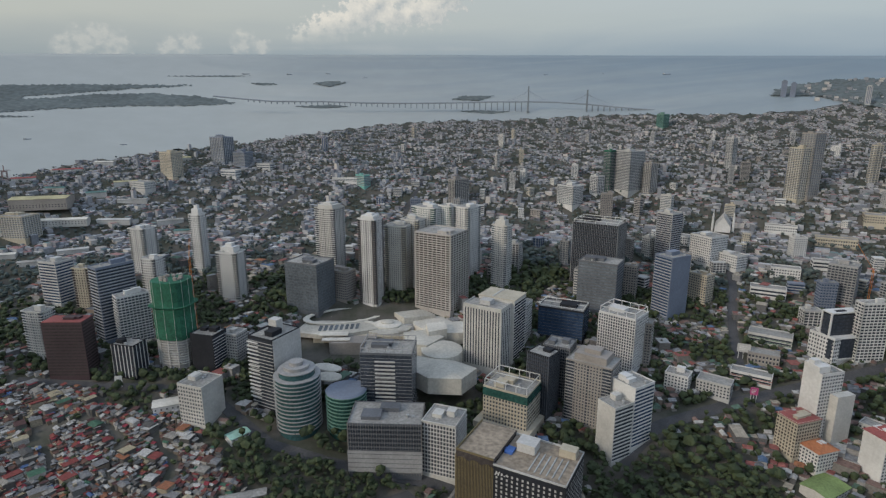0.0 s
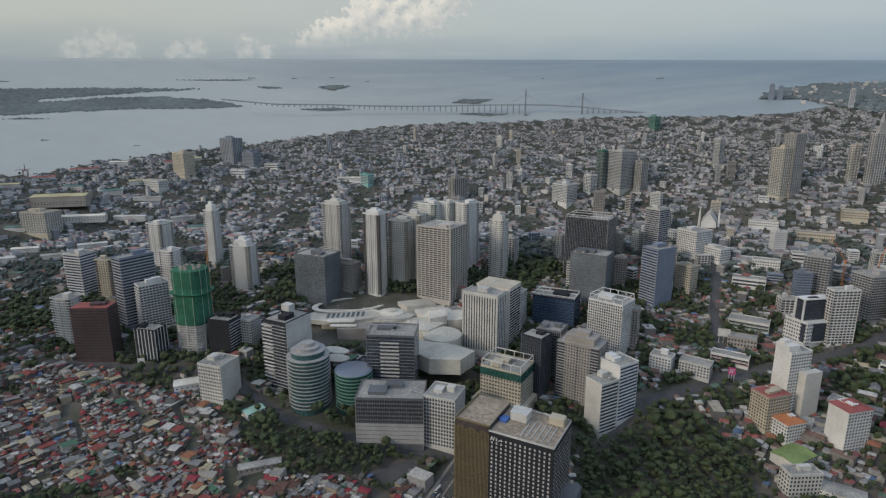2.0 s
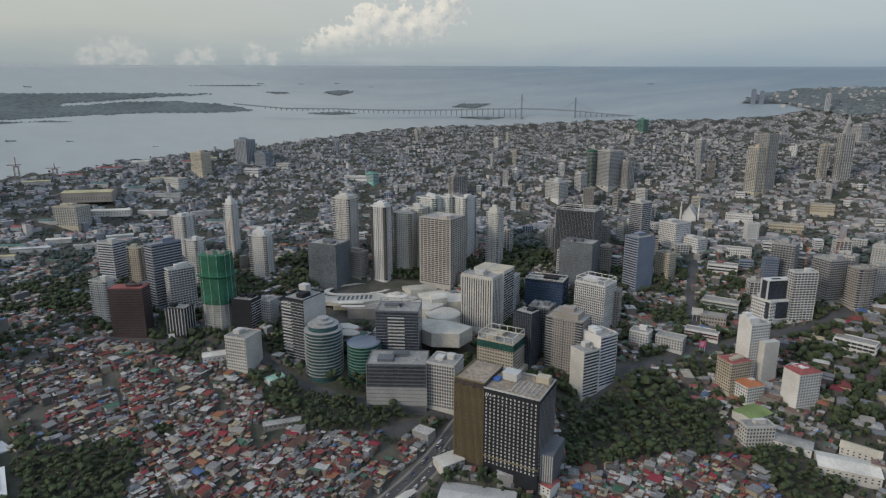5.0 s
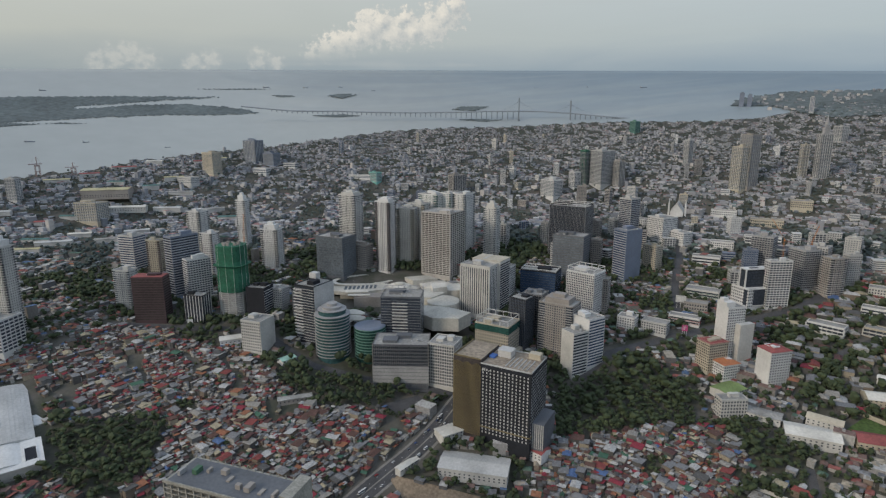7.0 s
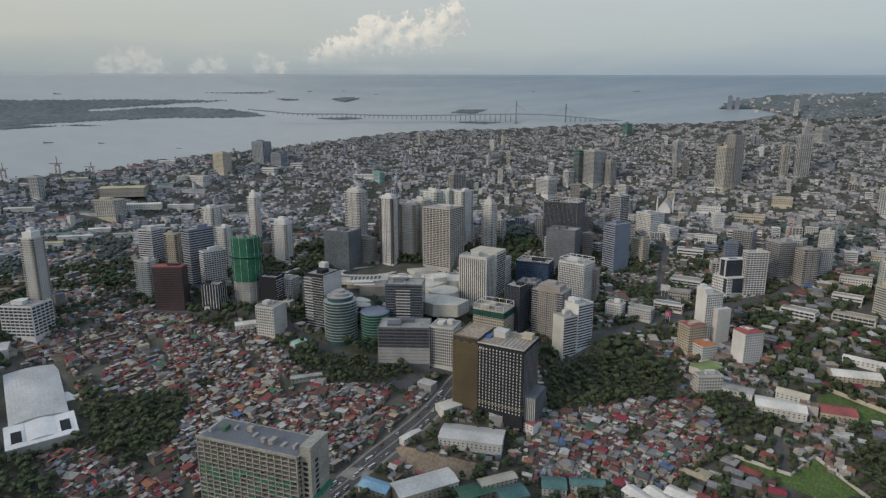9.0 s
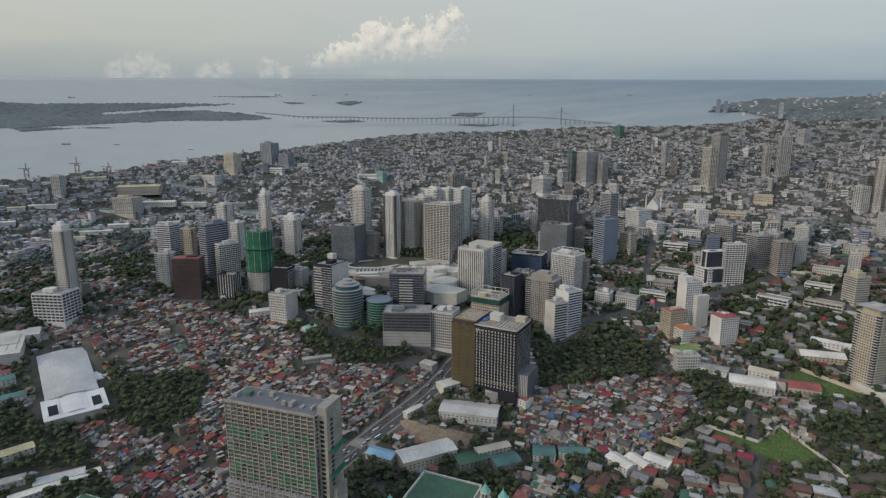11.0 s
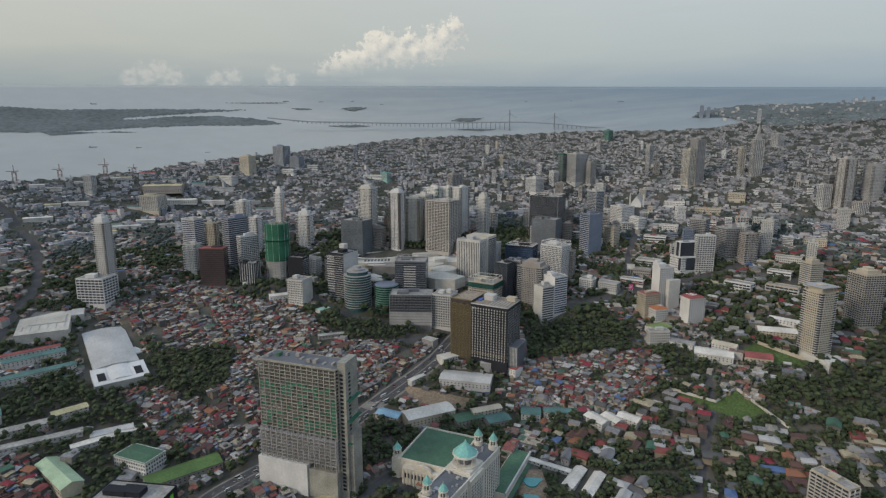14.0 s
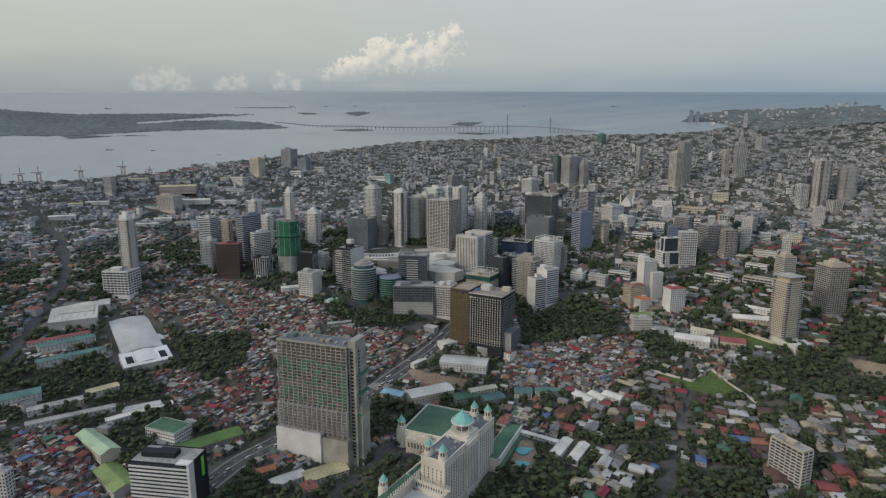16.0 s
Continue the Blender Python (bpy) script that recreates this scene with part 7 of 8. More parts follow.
island([(-334, 1922), (-289, 1949), (-230, 1945), (-283, 1904)], "small dark wooded islet", 3, 4)
island([(91, 1821), (130, 1848), (215, 1838), (165, 1810)], "small wooded islet behind the bridge", 3, 5)
island([(101, 1739), (180, 1736), (249, 1726), (193, 1714)], "flat islet beneath the bridge", 2, 6)
island([(-363, 1744), (-259, 1772), (-204, 1763), (-273, 1745)], "sliver of mangrove by the causeway", 1.5, 7)
island([(-520, 1890), (-470, 1905), (-430, 1900), (-480, 1884)], "thin sandbar with low trees", 1.2, 8)
island([(-760, 1880), (-600, 1935), (-520, 1950), (-640, 1912)], "long distant reef flat", 1.2, 9)
island([(930, 1655), (991, 1690), (1116, 1690), (1290, 1600), (1500, 1480), (1500, 1300), (1242, 1400), (1114, 1461), (1060, 1540), (1020, 1610)], "far wooded headland with scattered roofs", 4, 10, name="headland")
SAND = material("pale_lagoon", (0.34, 0.38, 0.40), 0.5, grain=20.0, vary=0.08)
patch_pts = [(-985, 1600), (-900, 1655), (-850, 1668), (-905, 1632)]
island(patch_pts, "pale lagoon between the islands", .2, 11, SAND, "lagoon")
island([(1150, 1480), (1215, 1490), (1260, 1440), (1190, 1430)], "pale reclaimed lagoon on the headland", .2, 12, SAND, "lagoon")


def cable_bridge():
    r = new("cable_stayed_bridge")
    r.location = (372, 1700, float(ground(372, 1700)))
    tagged(r, "long pale cable-stayed bridge with two pylons", "bridge")
    base = r.location
    way = [(-582, 1771, 2), (-421, 1767, 3), (-279, 1784, 4), (-95, 1779, 7), (52, 1769, 12), (197, 1750, 19), (296, 1729, 23), (370, 1708, 25), (450, 1687, 22), (539, 1661, 15), (634, 1629, 9), (756, 1588, 5), (829, 1564, 4)]
    fine = []
    for p, q in zip(way, way[1:]):
        n = max(1, int(math.hypot(q[0] - p[0], q[1] - p[1]) / 15))
        fine += [tuple(p[k] + (q[k] - p[k]) * i / n for k in range(3)) for i in range(n)]
    fine.append(way[-1])

    def at(p, dz=0.0):
        return Vector((p[0], p[1], float(ground(p[0], p[1])) + dz)) - base

    v, f = [], []
    for i, p in enumerate(fine):
        for o in (-2.2, 2.2):
            for t in (0, 2.2):
                v.append(at((p[0], p[1] + o), p[2] + t))
        if i:
            o = (i - 1) * 4
            f += [(o, o + 4, o + 6, o + 2), (o + 1, o + 3, o + 7, o + 5), (o, o + 1, o + 5, o + 4), (o + 2, o + 6, o + 7, o + 3)]
    me = bpy.data.meshes.new("deck")
    me.from_pydata(v, [], f)
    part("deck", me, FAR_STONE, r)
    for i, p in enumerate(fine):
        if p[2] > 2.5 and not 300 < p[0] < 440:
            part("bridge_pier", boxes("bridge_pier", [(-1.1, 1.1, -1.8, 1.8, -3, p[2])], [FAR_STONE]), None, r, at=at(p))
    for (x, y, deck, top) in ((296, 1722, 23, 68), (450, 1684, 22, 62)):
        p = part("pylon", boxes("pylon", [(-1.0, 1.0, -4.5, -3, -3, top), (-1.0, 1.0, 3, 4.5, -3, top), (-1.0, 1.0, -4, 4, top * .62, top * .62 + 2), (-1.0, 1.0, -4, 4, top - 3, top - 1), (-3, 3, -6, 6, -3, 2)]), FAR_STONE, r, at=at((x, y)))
        for s in (-1, 1):
            for k in range(1, 7):
                bm = bmesh.new()
                a, b = Vector((0, 0, top - 2 - k * 2)), Vector((s * k * 11, -s * k * 2.6, deck + 1))
                d = .16
                vs = [bm.verts.new(q) for q in (a + Vector((0, d, 0)), a - Vector((0, d, 0)), b - Vector((0, d, 0)), b + Vector((0, d, 0)), a + Vector((0, 0, 2 * d)), b + Vector((0, 0, 2 * d)))]
                bm.faces.new((vs[0], vs[1], vs[2], vs[3]))
                bm.faces.new((vs[0], vs[3], vs[5], vs[4]))
                bm.faces.new((vs[1], vs[4], vs[5], vs[2]))
                part("stay_cable", bm, FAR_STONE, p)


cable_bridge()


def far_tower(x, y, w, d, h, mat, label, turn=-30):
    r = new("far_tower")
    r.location, r.rotation_euler = (x, y, float(ground(x, y)) + 2), (0, 0, radians(turn))
    tagged(r, label, "tower")
    part("wall", boxes("wall", [(-w / 2, w / 2, -d / 2, d / 2, -4, h)]), mat, r)
    part("roof_cap", boxes("roof_cap", [(-w * .3, w * .3, -d * .3, d * .3, h, h + 2.5)]), mat, r)
    me = boxes("window_strip", [(-w * .08, w * .08, -d / 2 - .25, -d / 2, 1, h - 1)], [M["bluegrey"]])
    for k in (-.3, 0, .3):
        part("window_strip", me, None, r, at=(k * w, 0, 0))


far_tower(959, 1640, 13, 12, 38, M["bluegrey"], "far dark twin tower on the headland")
far_tower(978, 1630, 12, 12, 33, M["bluegrey"], "far dark twin tower on the headland")
far_tower(1091, 1510, 11, 11, 43, M["lightgrey"], "far white tower on the headland")


def port_crane(x, y, h, turn):
    r = new("port_crane")
    r.location, r.rotation_euler = (x, y, float(ground(x, y))), (0, 0, radians(turn))
    tagged(r, "rust-grey container crane on the quay", "crane")
    for sx in (-4, 4):
        for sy in (-3, 3):
            part("leg", boxes("leg", [(sx - .5, sx + .5, sy - .5, sy + .5, -2, h * .55)], [FAR_RUST]), None, r)
    part("portal", boxes("portal", [(-4.5, 4.5, -3.5, 3.5, h * .5, h * .56), (-4.4, 4.4, -.5, .5, h * .2, h * .23)]), FAR_RUST, r)
    part("boom", boxes("boom", [(-16, 10, -.7, .7, h * .6, h * .64)]), FAR_RUST, r)
    part("mast", boxes("mast", [(-.6, .6, -.8, .8, h * .56, h)]), FAR_RUST, r)
    bm = bmesh.new()
    for b in ((-15, h * .63), (9, h * .63)):
        vs = [bm.verts.new(p) for p in ((0, -.3, h), (0, .3, h), (b[0], .3, b[1]), (b[0], -.3, b[1]))]
        bm.faces.new(vs)
    part("stay", bm, FAR_RUST, r)


for (x, y), h in (((-1041, 1033), 42), ((-1014, 1062), 40), ((-943, 1125), 34), ((-859, 1183), 42), ((-1080, 1010), 38), ((-800, 1215), 26)):
    port_crane(x, y, h, 50)


def ship(x, y, ln, turn, label="small cargo ship at anchor"):
    r = new("ship")
    r.location, r.rotation_euler = (x, y, float(ground(x, y)) + .6), (0, 0, radians(turn))
    tagged(r, label, "ship")
    w = ln * .16
    bm = bmesh.new()
    pts = [(-ln / 2, -w / 2), (ln * .32, -w / 2), (ln / 2, 0), (ln * .32, w / 2), (-ln / 2, w / 2)]
    a = [bm.verts.new((p[0] * .95, p[1] * .85, 0)) for p in pts]
    b = [bm.verts.new((p[0], p[1], ln * .07)) for p in pts]
    for i in range(5):
        bm.faces.new((a[i], a[(i + 1) % 5], b[(i + 1) % 5], b[i]))
    bm.faces.new(b)
    part("hull", bm, M["bluegrey"], r)
    part("bridge_house", boxes("bridge_house", [(-ln * .42, -ln * .26, -w * .4, w * .4, ln * .07, ln * .17)]), M["white"], r)
    part("funnel", boxes("funnel", [(-ln * .46, -ln * .42, -w * .12, w * .12, ln * .07, ln * .2)]), M["grey"], r)


for x, y, ln, tr in ((-1141, 1690, 20, 30), (-549, 1960, 22, 10), (-418, 1985, 18, 5), (576, 1960, 14, 60), (754, 1900, 24, -20), (-863, 1390, 16, 40), (-673, 1420, 14, 20), (-973, 1345, 22, 35), (590, 1830, 10, 50), (-300, 2010, 16, 0), (-180, 1990, 14, 0), (400, 1990, 14, 15)):
    ship(x, y, ln, tr)


# clouds: a far sheet on which cumulus heads thin out to clear sky
def cloud_sheet():
    v, f, uv = [], [], []
    cols, rows, R = 97, 25, 2900.0
    for i in range(cols):
        a = -52 + 104 * i / (cols - 1)
        for j in range(rows):
            e = 2.0 + 24 * j / (rows - 1)
            v.append((CX + R * math.sin(radians(a)), CY + R * math.cos(radians(a)), 376 + R * math.tan(radians(e))))
            uv.append((a, e))
    for i in range(cols - 1):
        for j in range(rows - 1):
            f.append((i * rows + j, (i + 1) * rows + j, (i + 1) * rows + j + 1, i * rows + j + 1))
    me = bpy.data.meshes.new("backdrop")
    me.from_pydata(v, [], f)
    lay = me.uv_layers.new(name="bearing")
    lay.data.foreach_set("uv", [c for p in me.polygons for k in p.vertices for c in uv[k]])
    m = bpy.data.materials.new("cloud_bank")
    m.use_nodes = True
    n, l = m.node_tree.nodes, m.node_tree.links
    n.clear()

    def math_(op, a, b=None, c=None, clamp=False):
        q = n.new("ShaderNodeMath")
        q.operation, q.use_clamp = op, clamp
        for k, val in enumerate((a, b, c)):
            if val is None:
                continue
            if isinstance(val, (int, float)):
                q.inputs[k].default_value = val
            else:
                l.new(val, q.inputs[k])
        return q.outputs[0]

    u = n.new("ShaderNodeUVMap")
    u.uv_map = "bearing"
    sep = n.new("ShaderNodeSeparateXYZ")
    l.new(u.outputs[0], sep.inputs[0])
    X, Y = sep.outputs[0], sep.outputs[1]

    def noise_(scale, detail, sx=1.0, sy=1.0, rough=.6):
        mp, t = n.new("ShaderNodeMapping"), n.new("ShaderNodeTexNoise")
        mp.inputs["Scale"].default_value = (sx, sy, 1)
        t.inputs["Scale"].default_value, t.inputs["Detail"].default_value, t.inputs["Roughness"].default_value = scale, detail, rough
        l.new(u.outputs[0], mp.inputs[0])
        l.new(mp.outputs[0], t.inputs["Vector"])
        return t.outputs["Fac"]

    big, fine = noise_(.36, 5, .9, 1.0), noise_(1.3, 7, 1.0, 1.1, .62)
    vm, vo = n.new("ShaderNodeMapping"), n.new("ShaderNodeTexVoronoi")
    vm.inputs["Scale"].default_value = (.9, 1.0, 1)
    vo.feature, vo.inputs["Detail"].default_value, vo.inputs["Roughness"].default_value = "SMOOTH_F1", 2.0, 0.5
    vo.inputs["Smoothness"].default_value = .3
    l.new(u.outputs[0], vm.inputs[0])
    l.new(vm.outputs[0], vo.inputs["Vector"])
    puff = math_("SUBTRACT", 1.0, vo.outputs["Distance"])
    XW = math_("ADD", X, math_("MULTIPLY_ADD", noise_(.9, 4), .9, -.45))
    YW = math_("ADD", Y, math_("MULTIPLY_ADD", noise_(1.1, 4, 1.2, .9), .8, -.4))

    def heads(spots, dx=0.0, dy=0.0):
        """The heaped heads of a row of cumulus: how deep inside the nearest head a bearing lies."""
        best = None
        for a, e, r in spots:
            p = math_("DIVIDE", math_("SUBTRACT", XW, a + dx), r * 1.7)
            h = math_("DIVIDE", math_("SUBTRACT", YW, e + dy), r * 1.45)
            d = math_("SUBTRACT", 1.0, math_("SQRT", math_("ADD", math_("MULTIPLY", p, p), math_("MULTIPLY", h, h))))
            best = d if best is None else math_("SMOOTH_MAX", best, d, .25)
        return best

    tall, small = [(-10.12, 6.23, 0.76), (-8.88, 6.76, 1.00), (-7.41, 7.35, 1.12), (-6.11, 7.87, 1.07), (-4.91, 8.61, 1.30), (-3.72, 9.29, 0.89), (-2.44, 8.31, 1.19), (-1.59, 9.65, 0.71), (-0.77, 8.55, 1.07), (0.90, 8.78, 1.31), (2.09, 9.77, 1.25), (2.97, 10.70, 0.77)], [(-27.67, 5.03, 0.80), (-26.38, 5.60, 0.80), (-25.28, 6.02, 0.70), (-24.23, 5.55, 0.82), (-20.50, 5.44, 0.67), (-18.90, 5.65, 0.74), (-14.79, 5.84, 0.81), (-13.46, 5.54, 0.52)]
    lump = math_("ADD", math_("MULTIPLY_ADD", fine, 2.2, -1.15), math_("MULTIPLY_ADD", big, 1.0, -.5))
    dens = math_("MULTIPLY_ADD", math_("ADD", heads(tall), lump), 2.4, .12, True)
    soft = math_("MULTIPLY_ADD", math_("ADD", heads(small), lump), 1.5, .1, True)
    under = math_("MULTIPLY_ADD", Y, .45, -2.56, True)
    low = math_("MAXIMUM", math_("MULTIPLY", math_("MULTIPLY", dens, under), .92), math_("MULTIPLY", soft, .34))
    streak = math_("MULTIPLY", math_("MULTIPLY_ADD", noise_(.5, 6, .22, 1.6), 3.0, -1.35, True), math_("MULTIPLY_ADD", Y, .09, -0.44, True))
    streak = math_("MULTIPLY", streak, 0.42)
    base = math_("SUBTRACT", .85, math_("ADD", math_("ABSOLUTE", math_("DIVIDE", math_("SUBTRACT", Y, 5.54), .8)), math_("ABSOLUTE", math_("DIVIDE", math_("SUBTRACT", X, -3.0), 16.0))))
    shade = math_("MULTIPLY", math_("MULTIPLY_ADD", math_("ADD", base, math_("MULTIPLY_ADD", noise_(.5, 5, .5, 2.0), 1.6, -.9)), 1.6, 0.0, True), .34)
    rise = math_("MULTIPLY_ADD", math_("MULTIPLY", X, X), -.00062, 4.42)
    hills = math_("MULTIPLY", math_("MULTIPLY_ADD", math_("SUBTRACT", math_("ADD", rise, math_("MULTIPLY_ADD", noise_(.12, 4, 1.0, .0), 2.0, -.7)), Y), 5.0, 0.0, True), .38)
    alpha = math_("MAXIMUM", math_("MAXIMUM", math_("MAXIMUM", low, streak), shade), hills, None, True)
    rim = math_("SUBTRACT", heads(tall, .28, -.34), heads(tall, -.1, .12))
    lit = math_("MULTIPLY_ADD", rim, -.9, math_("MULTIPLY_ADD", puff, .2, math_("MULTIPLY_ADD", fine, 1.0, -.05)), True)
    ramp_ = n.new("ShaderNodeMix")
    ramp_.data_type = "RGBA"
    ramp_.inputs["A"].default_value, ramp_.inputs["B"].default_value = (0.43, 0.46, 0.455, 1), (0.80, 0.75, 0.64, 1)
    l.new(math_("MULTIPLY", lit, math_("MULTIPLY_ADD", math_("MAXIMUM", dens, soft), .8, .2, True)), ramp_.inputs["Factor"])
    em, tr, mx, out = n.new("ShaderNodeEmission"), n.new("ShaderNodeBsdfTransparent"), n.new("ShaderNodeMixShader"), n.new("ShaderNodeOutputMaterial")
    l.new(ramp_.outputs["Result"], em.inputs[0])
    l.new(alpha, mx.inputs[0])
    l.new(tr.outputs[0], mx.inputs[1])
    l.new(em.outputs[0], mx.inputs[2])
    l.new(mx.outputs[0], out.inputs[0])
    me.materials.append(m)
    ob = new("backdrop", me)
    ob.visible_shadow = False
    tagged(ob, "bank of pale cumulus clouds above the sea", "clouds", kind="structure")


cloud_sheet()


# mid-rise blocks of the districts towards the sea
def far_blocks():
    g = random.Random(9)
    looks = [("white", "white", "greygl"), ("offwhite", "white", "greygl"), ("lightgrey", "white", "glass"), ("cream", "offwhite", "greygl"), ("tan", "lightgrey", "glass"), ("bluegrey", "lightgrey", "bluegl"), ("grey", "lightgrey", "greygl")]
    spots = []
    while len(spots) < 120:
        a, r = g.triangular(-14, 47, 28), g.uniform(1060, 1780)
        x, y = polar(a, r)
        if r > coast(a) - 60 or any(math.hypot(x - p, y - q) < 26 for p, q in spots) or any(math.hypot(x - f_[0], y - f_[1]) < 30 for f_ in FOOT):
            continue
        spots.append((x, y))
        s = max(.36, float(shrink(r)))
        tall = g.random() < .4
        w, d = g.uniform(16, 34) * s, g.uniform(14, 24) * s
        h = (g.uniform(34, 72) if tall else g.uniform(14, 28)) * s
        wall, trim, gl = g.choice(looks)
        paint = {"offwhite": "off-white", "lightgrey": "light grey", "bluegrey": "blue-grey"}.get(wall, wall)
        tower((x, y, w, d, g.uniform(-60, 0), h), "apartment_tower" if tall else "office_block", f"far {paint} {'apartment tower' if tall else 'mid-rise block'} above the rooftops", "tower" if tall else "building", g.choice(("band", "grid", "piers")), wall, trim, gl, 4.6 * s, h > 20)
        FOOT.append((x, y, w, d, 0))


far_blocks()

# ---- houses ----
for fx, fy, fw, fd, ft in FOOT[-120:]:  # far footprints
    mark(fx, fy, fw + 4, fd + 4, ft, 1.0)
ROOF_COLOURS = [("rusty brown", (0.100, 0.057, 0.047), 5), ("red", (0.180, 0.050, 0.046), 4), ("crimson", (0.194, 0.032, 0.046), 3), ("cream", (0.297, 0.262, 0.185), 3), ("grey zinc", (0.161, 0.164, 0.171), 11), ("white", (0.350, 0.350, 0.345), 6), ("dark maroon", (0.077, 0.042, 0.042), 4),
                ("pale concrete", (0.230, 0.220, 0.202), 6), ("green", (0.052, 0.116, 0.080), 2), ("orange", (0.227, 0.100, 0.058), 2), ("blue", (0.074, 0.123, 0.243), 1), ("dark grey", (0.080, 0.080, 0.080), 3)]
WALL_COLOURS = [("white", (0.340, 0.332, 0.315)), ("cream", (0.281, 0.246, 0.187)), ("grey block", (0.136, 0.136, 0.132)), ("tan", (0.170, 0.140, 0.111))]
ROOFS = palette("house_roofs", [(w, c) for _, c, w in ROOF_COLOURS], 0.8, "island", 1.6, 0.35)
WALLS = palette("house_walls", [(1, c) for _, c in WALL_COLOURS] + [(3, (0.09, 0.088, 0.085))], 0.9, "island", 1.2, 0.25)
TOWN_ROOFS = palette("town_roofs", [(5, (0.22, 0.225, 0.235)), (4, (0.38, 0.375, 0.36)), (4, (0.17, 0.115, 0.10)), (4, (0.22, 0.085, 0.075)), (2, (0.13, 0.135, 0.145)), (3, (0.30, 0.27, 0.22)), (2, (0.08, 0.13, 0.10)), (1, (0.09, 0.14, 0.23)), (1, (0.26, 0.12, 0.07))], 0.85, "island", 3.0, 0.3)
TOWN_WALLS = palette("town_walls", [(3, (0.272, 0.268, 0.264)), (3, (0.184, 0.176, 0.164)), (4, (0.120, 0.120, 0.124)), (1, (0.368, 0.360, 0.344)), (1, (0.208, 0.168, 0.136))], 0.9, "island", 2.5, 0.2)
rng = random.Random(21)
# haze is painted into the coastal palettes: bluer, low-contrast roofs and walls
HAZED_ROOFS = palette("hazed_roofs", [(6, (0.27, 0.285, 0.315)), (4, (0.40, 0.405, 0.42)), (4, (0.22, 0.185, 0.19)), (3, (0.30, 0.175, 0.17)), (4, (0.17, 0.19, 0.22)), (3, (0.36, 0.34, 0.32)), (1, (0.15, 0.22, 0.22)), (2, (0.52, 0.52, 0.52))], 0.9, "island", 3.0, 0.2)
HAZED_WALLS = palette("hazed_walls", [(3, (0.36, 0.37, 0.39)), (3, (0.26, 0.27, 0.29)), (3, (0.18, 0.195, 0.22)), (1, (0.46, 0.44, 0.42))], 0.9, "island", 2.5, 0.15)
bulk = {"dense": ([], [], []), "town": ([], [], []), "far": ([], [], [])}


def add_house(store, x, y, w, d, h, rise, turn, shape):
    """Walls plus roof; slot 0 is the wall, slot 1 the roof."""
    v, f, k = store
    c, s = math.cos(turn), math.sin(turn)
    z = float(ground(x, y))
    hw, hd = w / 2, d / 2

    def P(px, py, pz):
        v.append((x + px * c - py * s, y + px * s + py * c, z + pz))

    o = len(v)
    for pz in (-3, h):
        P(-hw, -hd, pz), P(hw, -hd, pz), P(hw, hd, pz), P(-hw, hd, pz)
    if shape == "box":
        f += [(o, o + 1, o + 5, o + 4), (o + 1, o + 2, o + 6, o + 5), (o + 3, o, o + 4, o + 7), (o + 2, o + 3, o + 7, o + 6)]
        k += [0] * 4
        o = len(v)
        P(-hw - .1, -hd - .1, h), P(hw + .1, -hd - .1, h), P(hw + .1, hd + .1, h), P(-hw - .1, hd + .1, h)
        f += [(o, o + 1, o + 2, o + 3)]
        k += [1]
    elif shape == "gable":
        f += [(o, o + 1, o + 5, o + 4), (o + 1, o + 2, o + 6, o + 5), (o + 2, o + 3, o + 7, o + 6), (o + 3, o, o + 4, o + 7)]
        k += [0] * 4
        o = len(v)
        a, b = hw + .5, hd + .5
        P(-a, -b, h - .2), P(a, -b, h - .2), P(a, b, h - .2), P(-a, b, h - .2), P(0, -b, h + rise), P(0, b, h + rise)
        f += [(o, o + 4, o + 5, o + 3), (o + 4, o + 1, o + 2, o + 5), (o, o + 1, o + 4), (o + 2, o + 3, o + 5), (o + 3, o + 2, o + 1, o)]
        k += [1] * 5
    elif shape == "shed":
        f += [(o, o + 1, o + 5, o + 4), (o + 1, o + 2, o + 6, o + 5), (o + 2, o + 3, o + 7, o + 6), (o + 3, o, o + 4, o + 7)]
        k += [0] * 4
        o = len(v)
        a, b = hw + .4, hd + .4
        for t in (0, .25):
            P(-a, -b, h + t), P(a, -b, h + rise + t), P(a, b, h + rise + t), P(-a, b, h + t)
        f += [tuple(o + i for i in q) for q in QUADS]
        k += [1] * 6
    elif shape == "hip":
        f += [(o, o + 1, o + 5, o + 4), (o + 1, o + 2, o + 6, o + 5), (o + 2, o + 3, o + 7, o + 6), (o + 3, o, o + 4, o + 7)]
        k += [0] * 4
        o = len(v)
        a, b = hw + .7, hd + .7
        q = min(a, b) * .8
        P(-a, -b, h - .2), P(a, -b, h - .2), P(a, b, h - .2), P(-a, b, h - .2), P(0, -b + q, h + rise), P(0, b - q, h + rise)
        f += [(o, o + 4, o + 5, o + 3), (o + 4, o + 1, o + 2, o + 5), (o, o + 1, o + 4), (o + 2, o + 3, o + 5), (o + 3, o + 2, o + 1, o)]
        k += [1] * 5
    else:
        f += [(o, o + 1, o + 5, o + 4), (o + 1, o + 2, o + 6, o + 5), (o + 2, o + 3, o + 7, o + 6), (o + 3, o, o + 4, o + 7)]
        k += [0] * 4
        o = len(v)
        for t in (0, .35):
            P(-hw - .15, -hd - .15, h + t), P(hw + .15, -hd - .15, h + t), P(hw + .15, hd + .15, h + t), P(-hw - .15, hd + .15, h + t)
        f += [tuple(o + i for i in q) for q in QUADS]
        k += [1] * 6
        if w > 8 and rng.random() < .5:
            o = len(v)
            px, py, e = rng.uniform(-.25, .25) * w, rng.uniform(-.25, .25) * d, rng.uniform(1, 2.2)
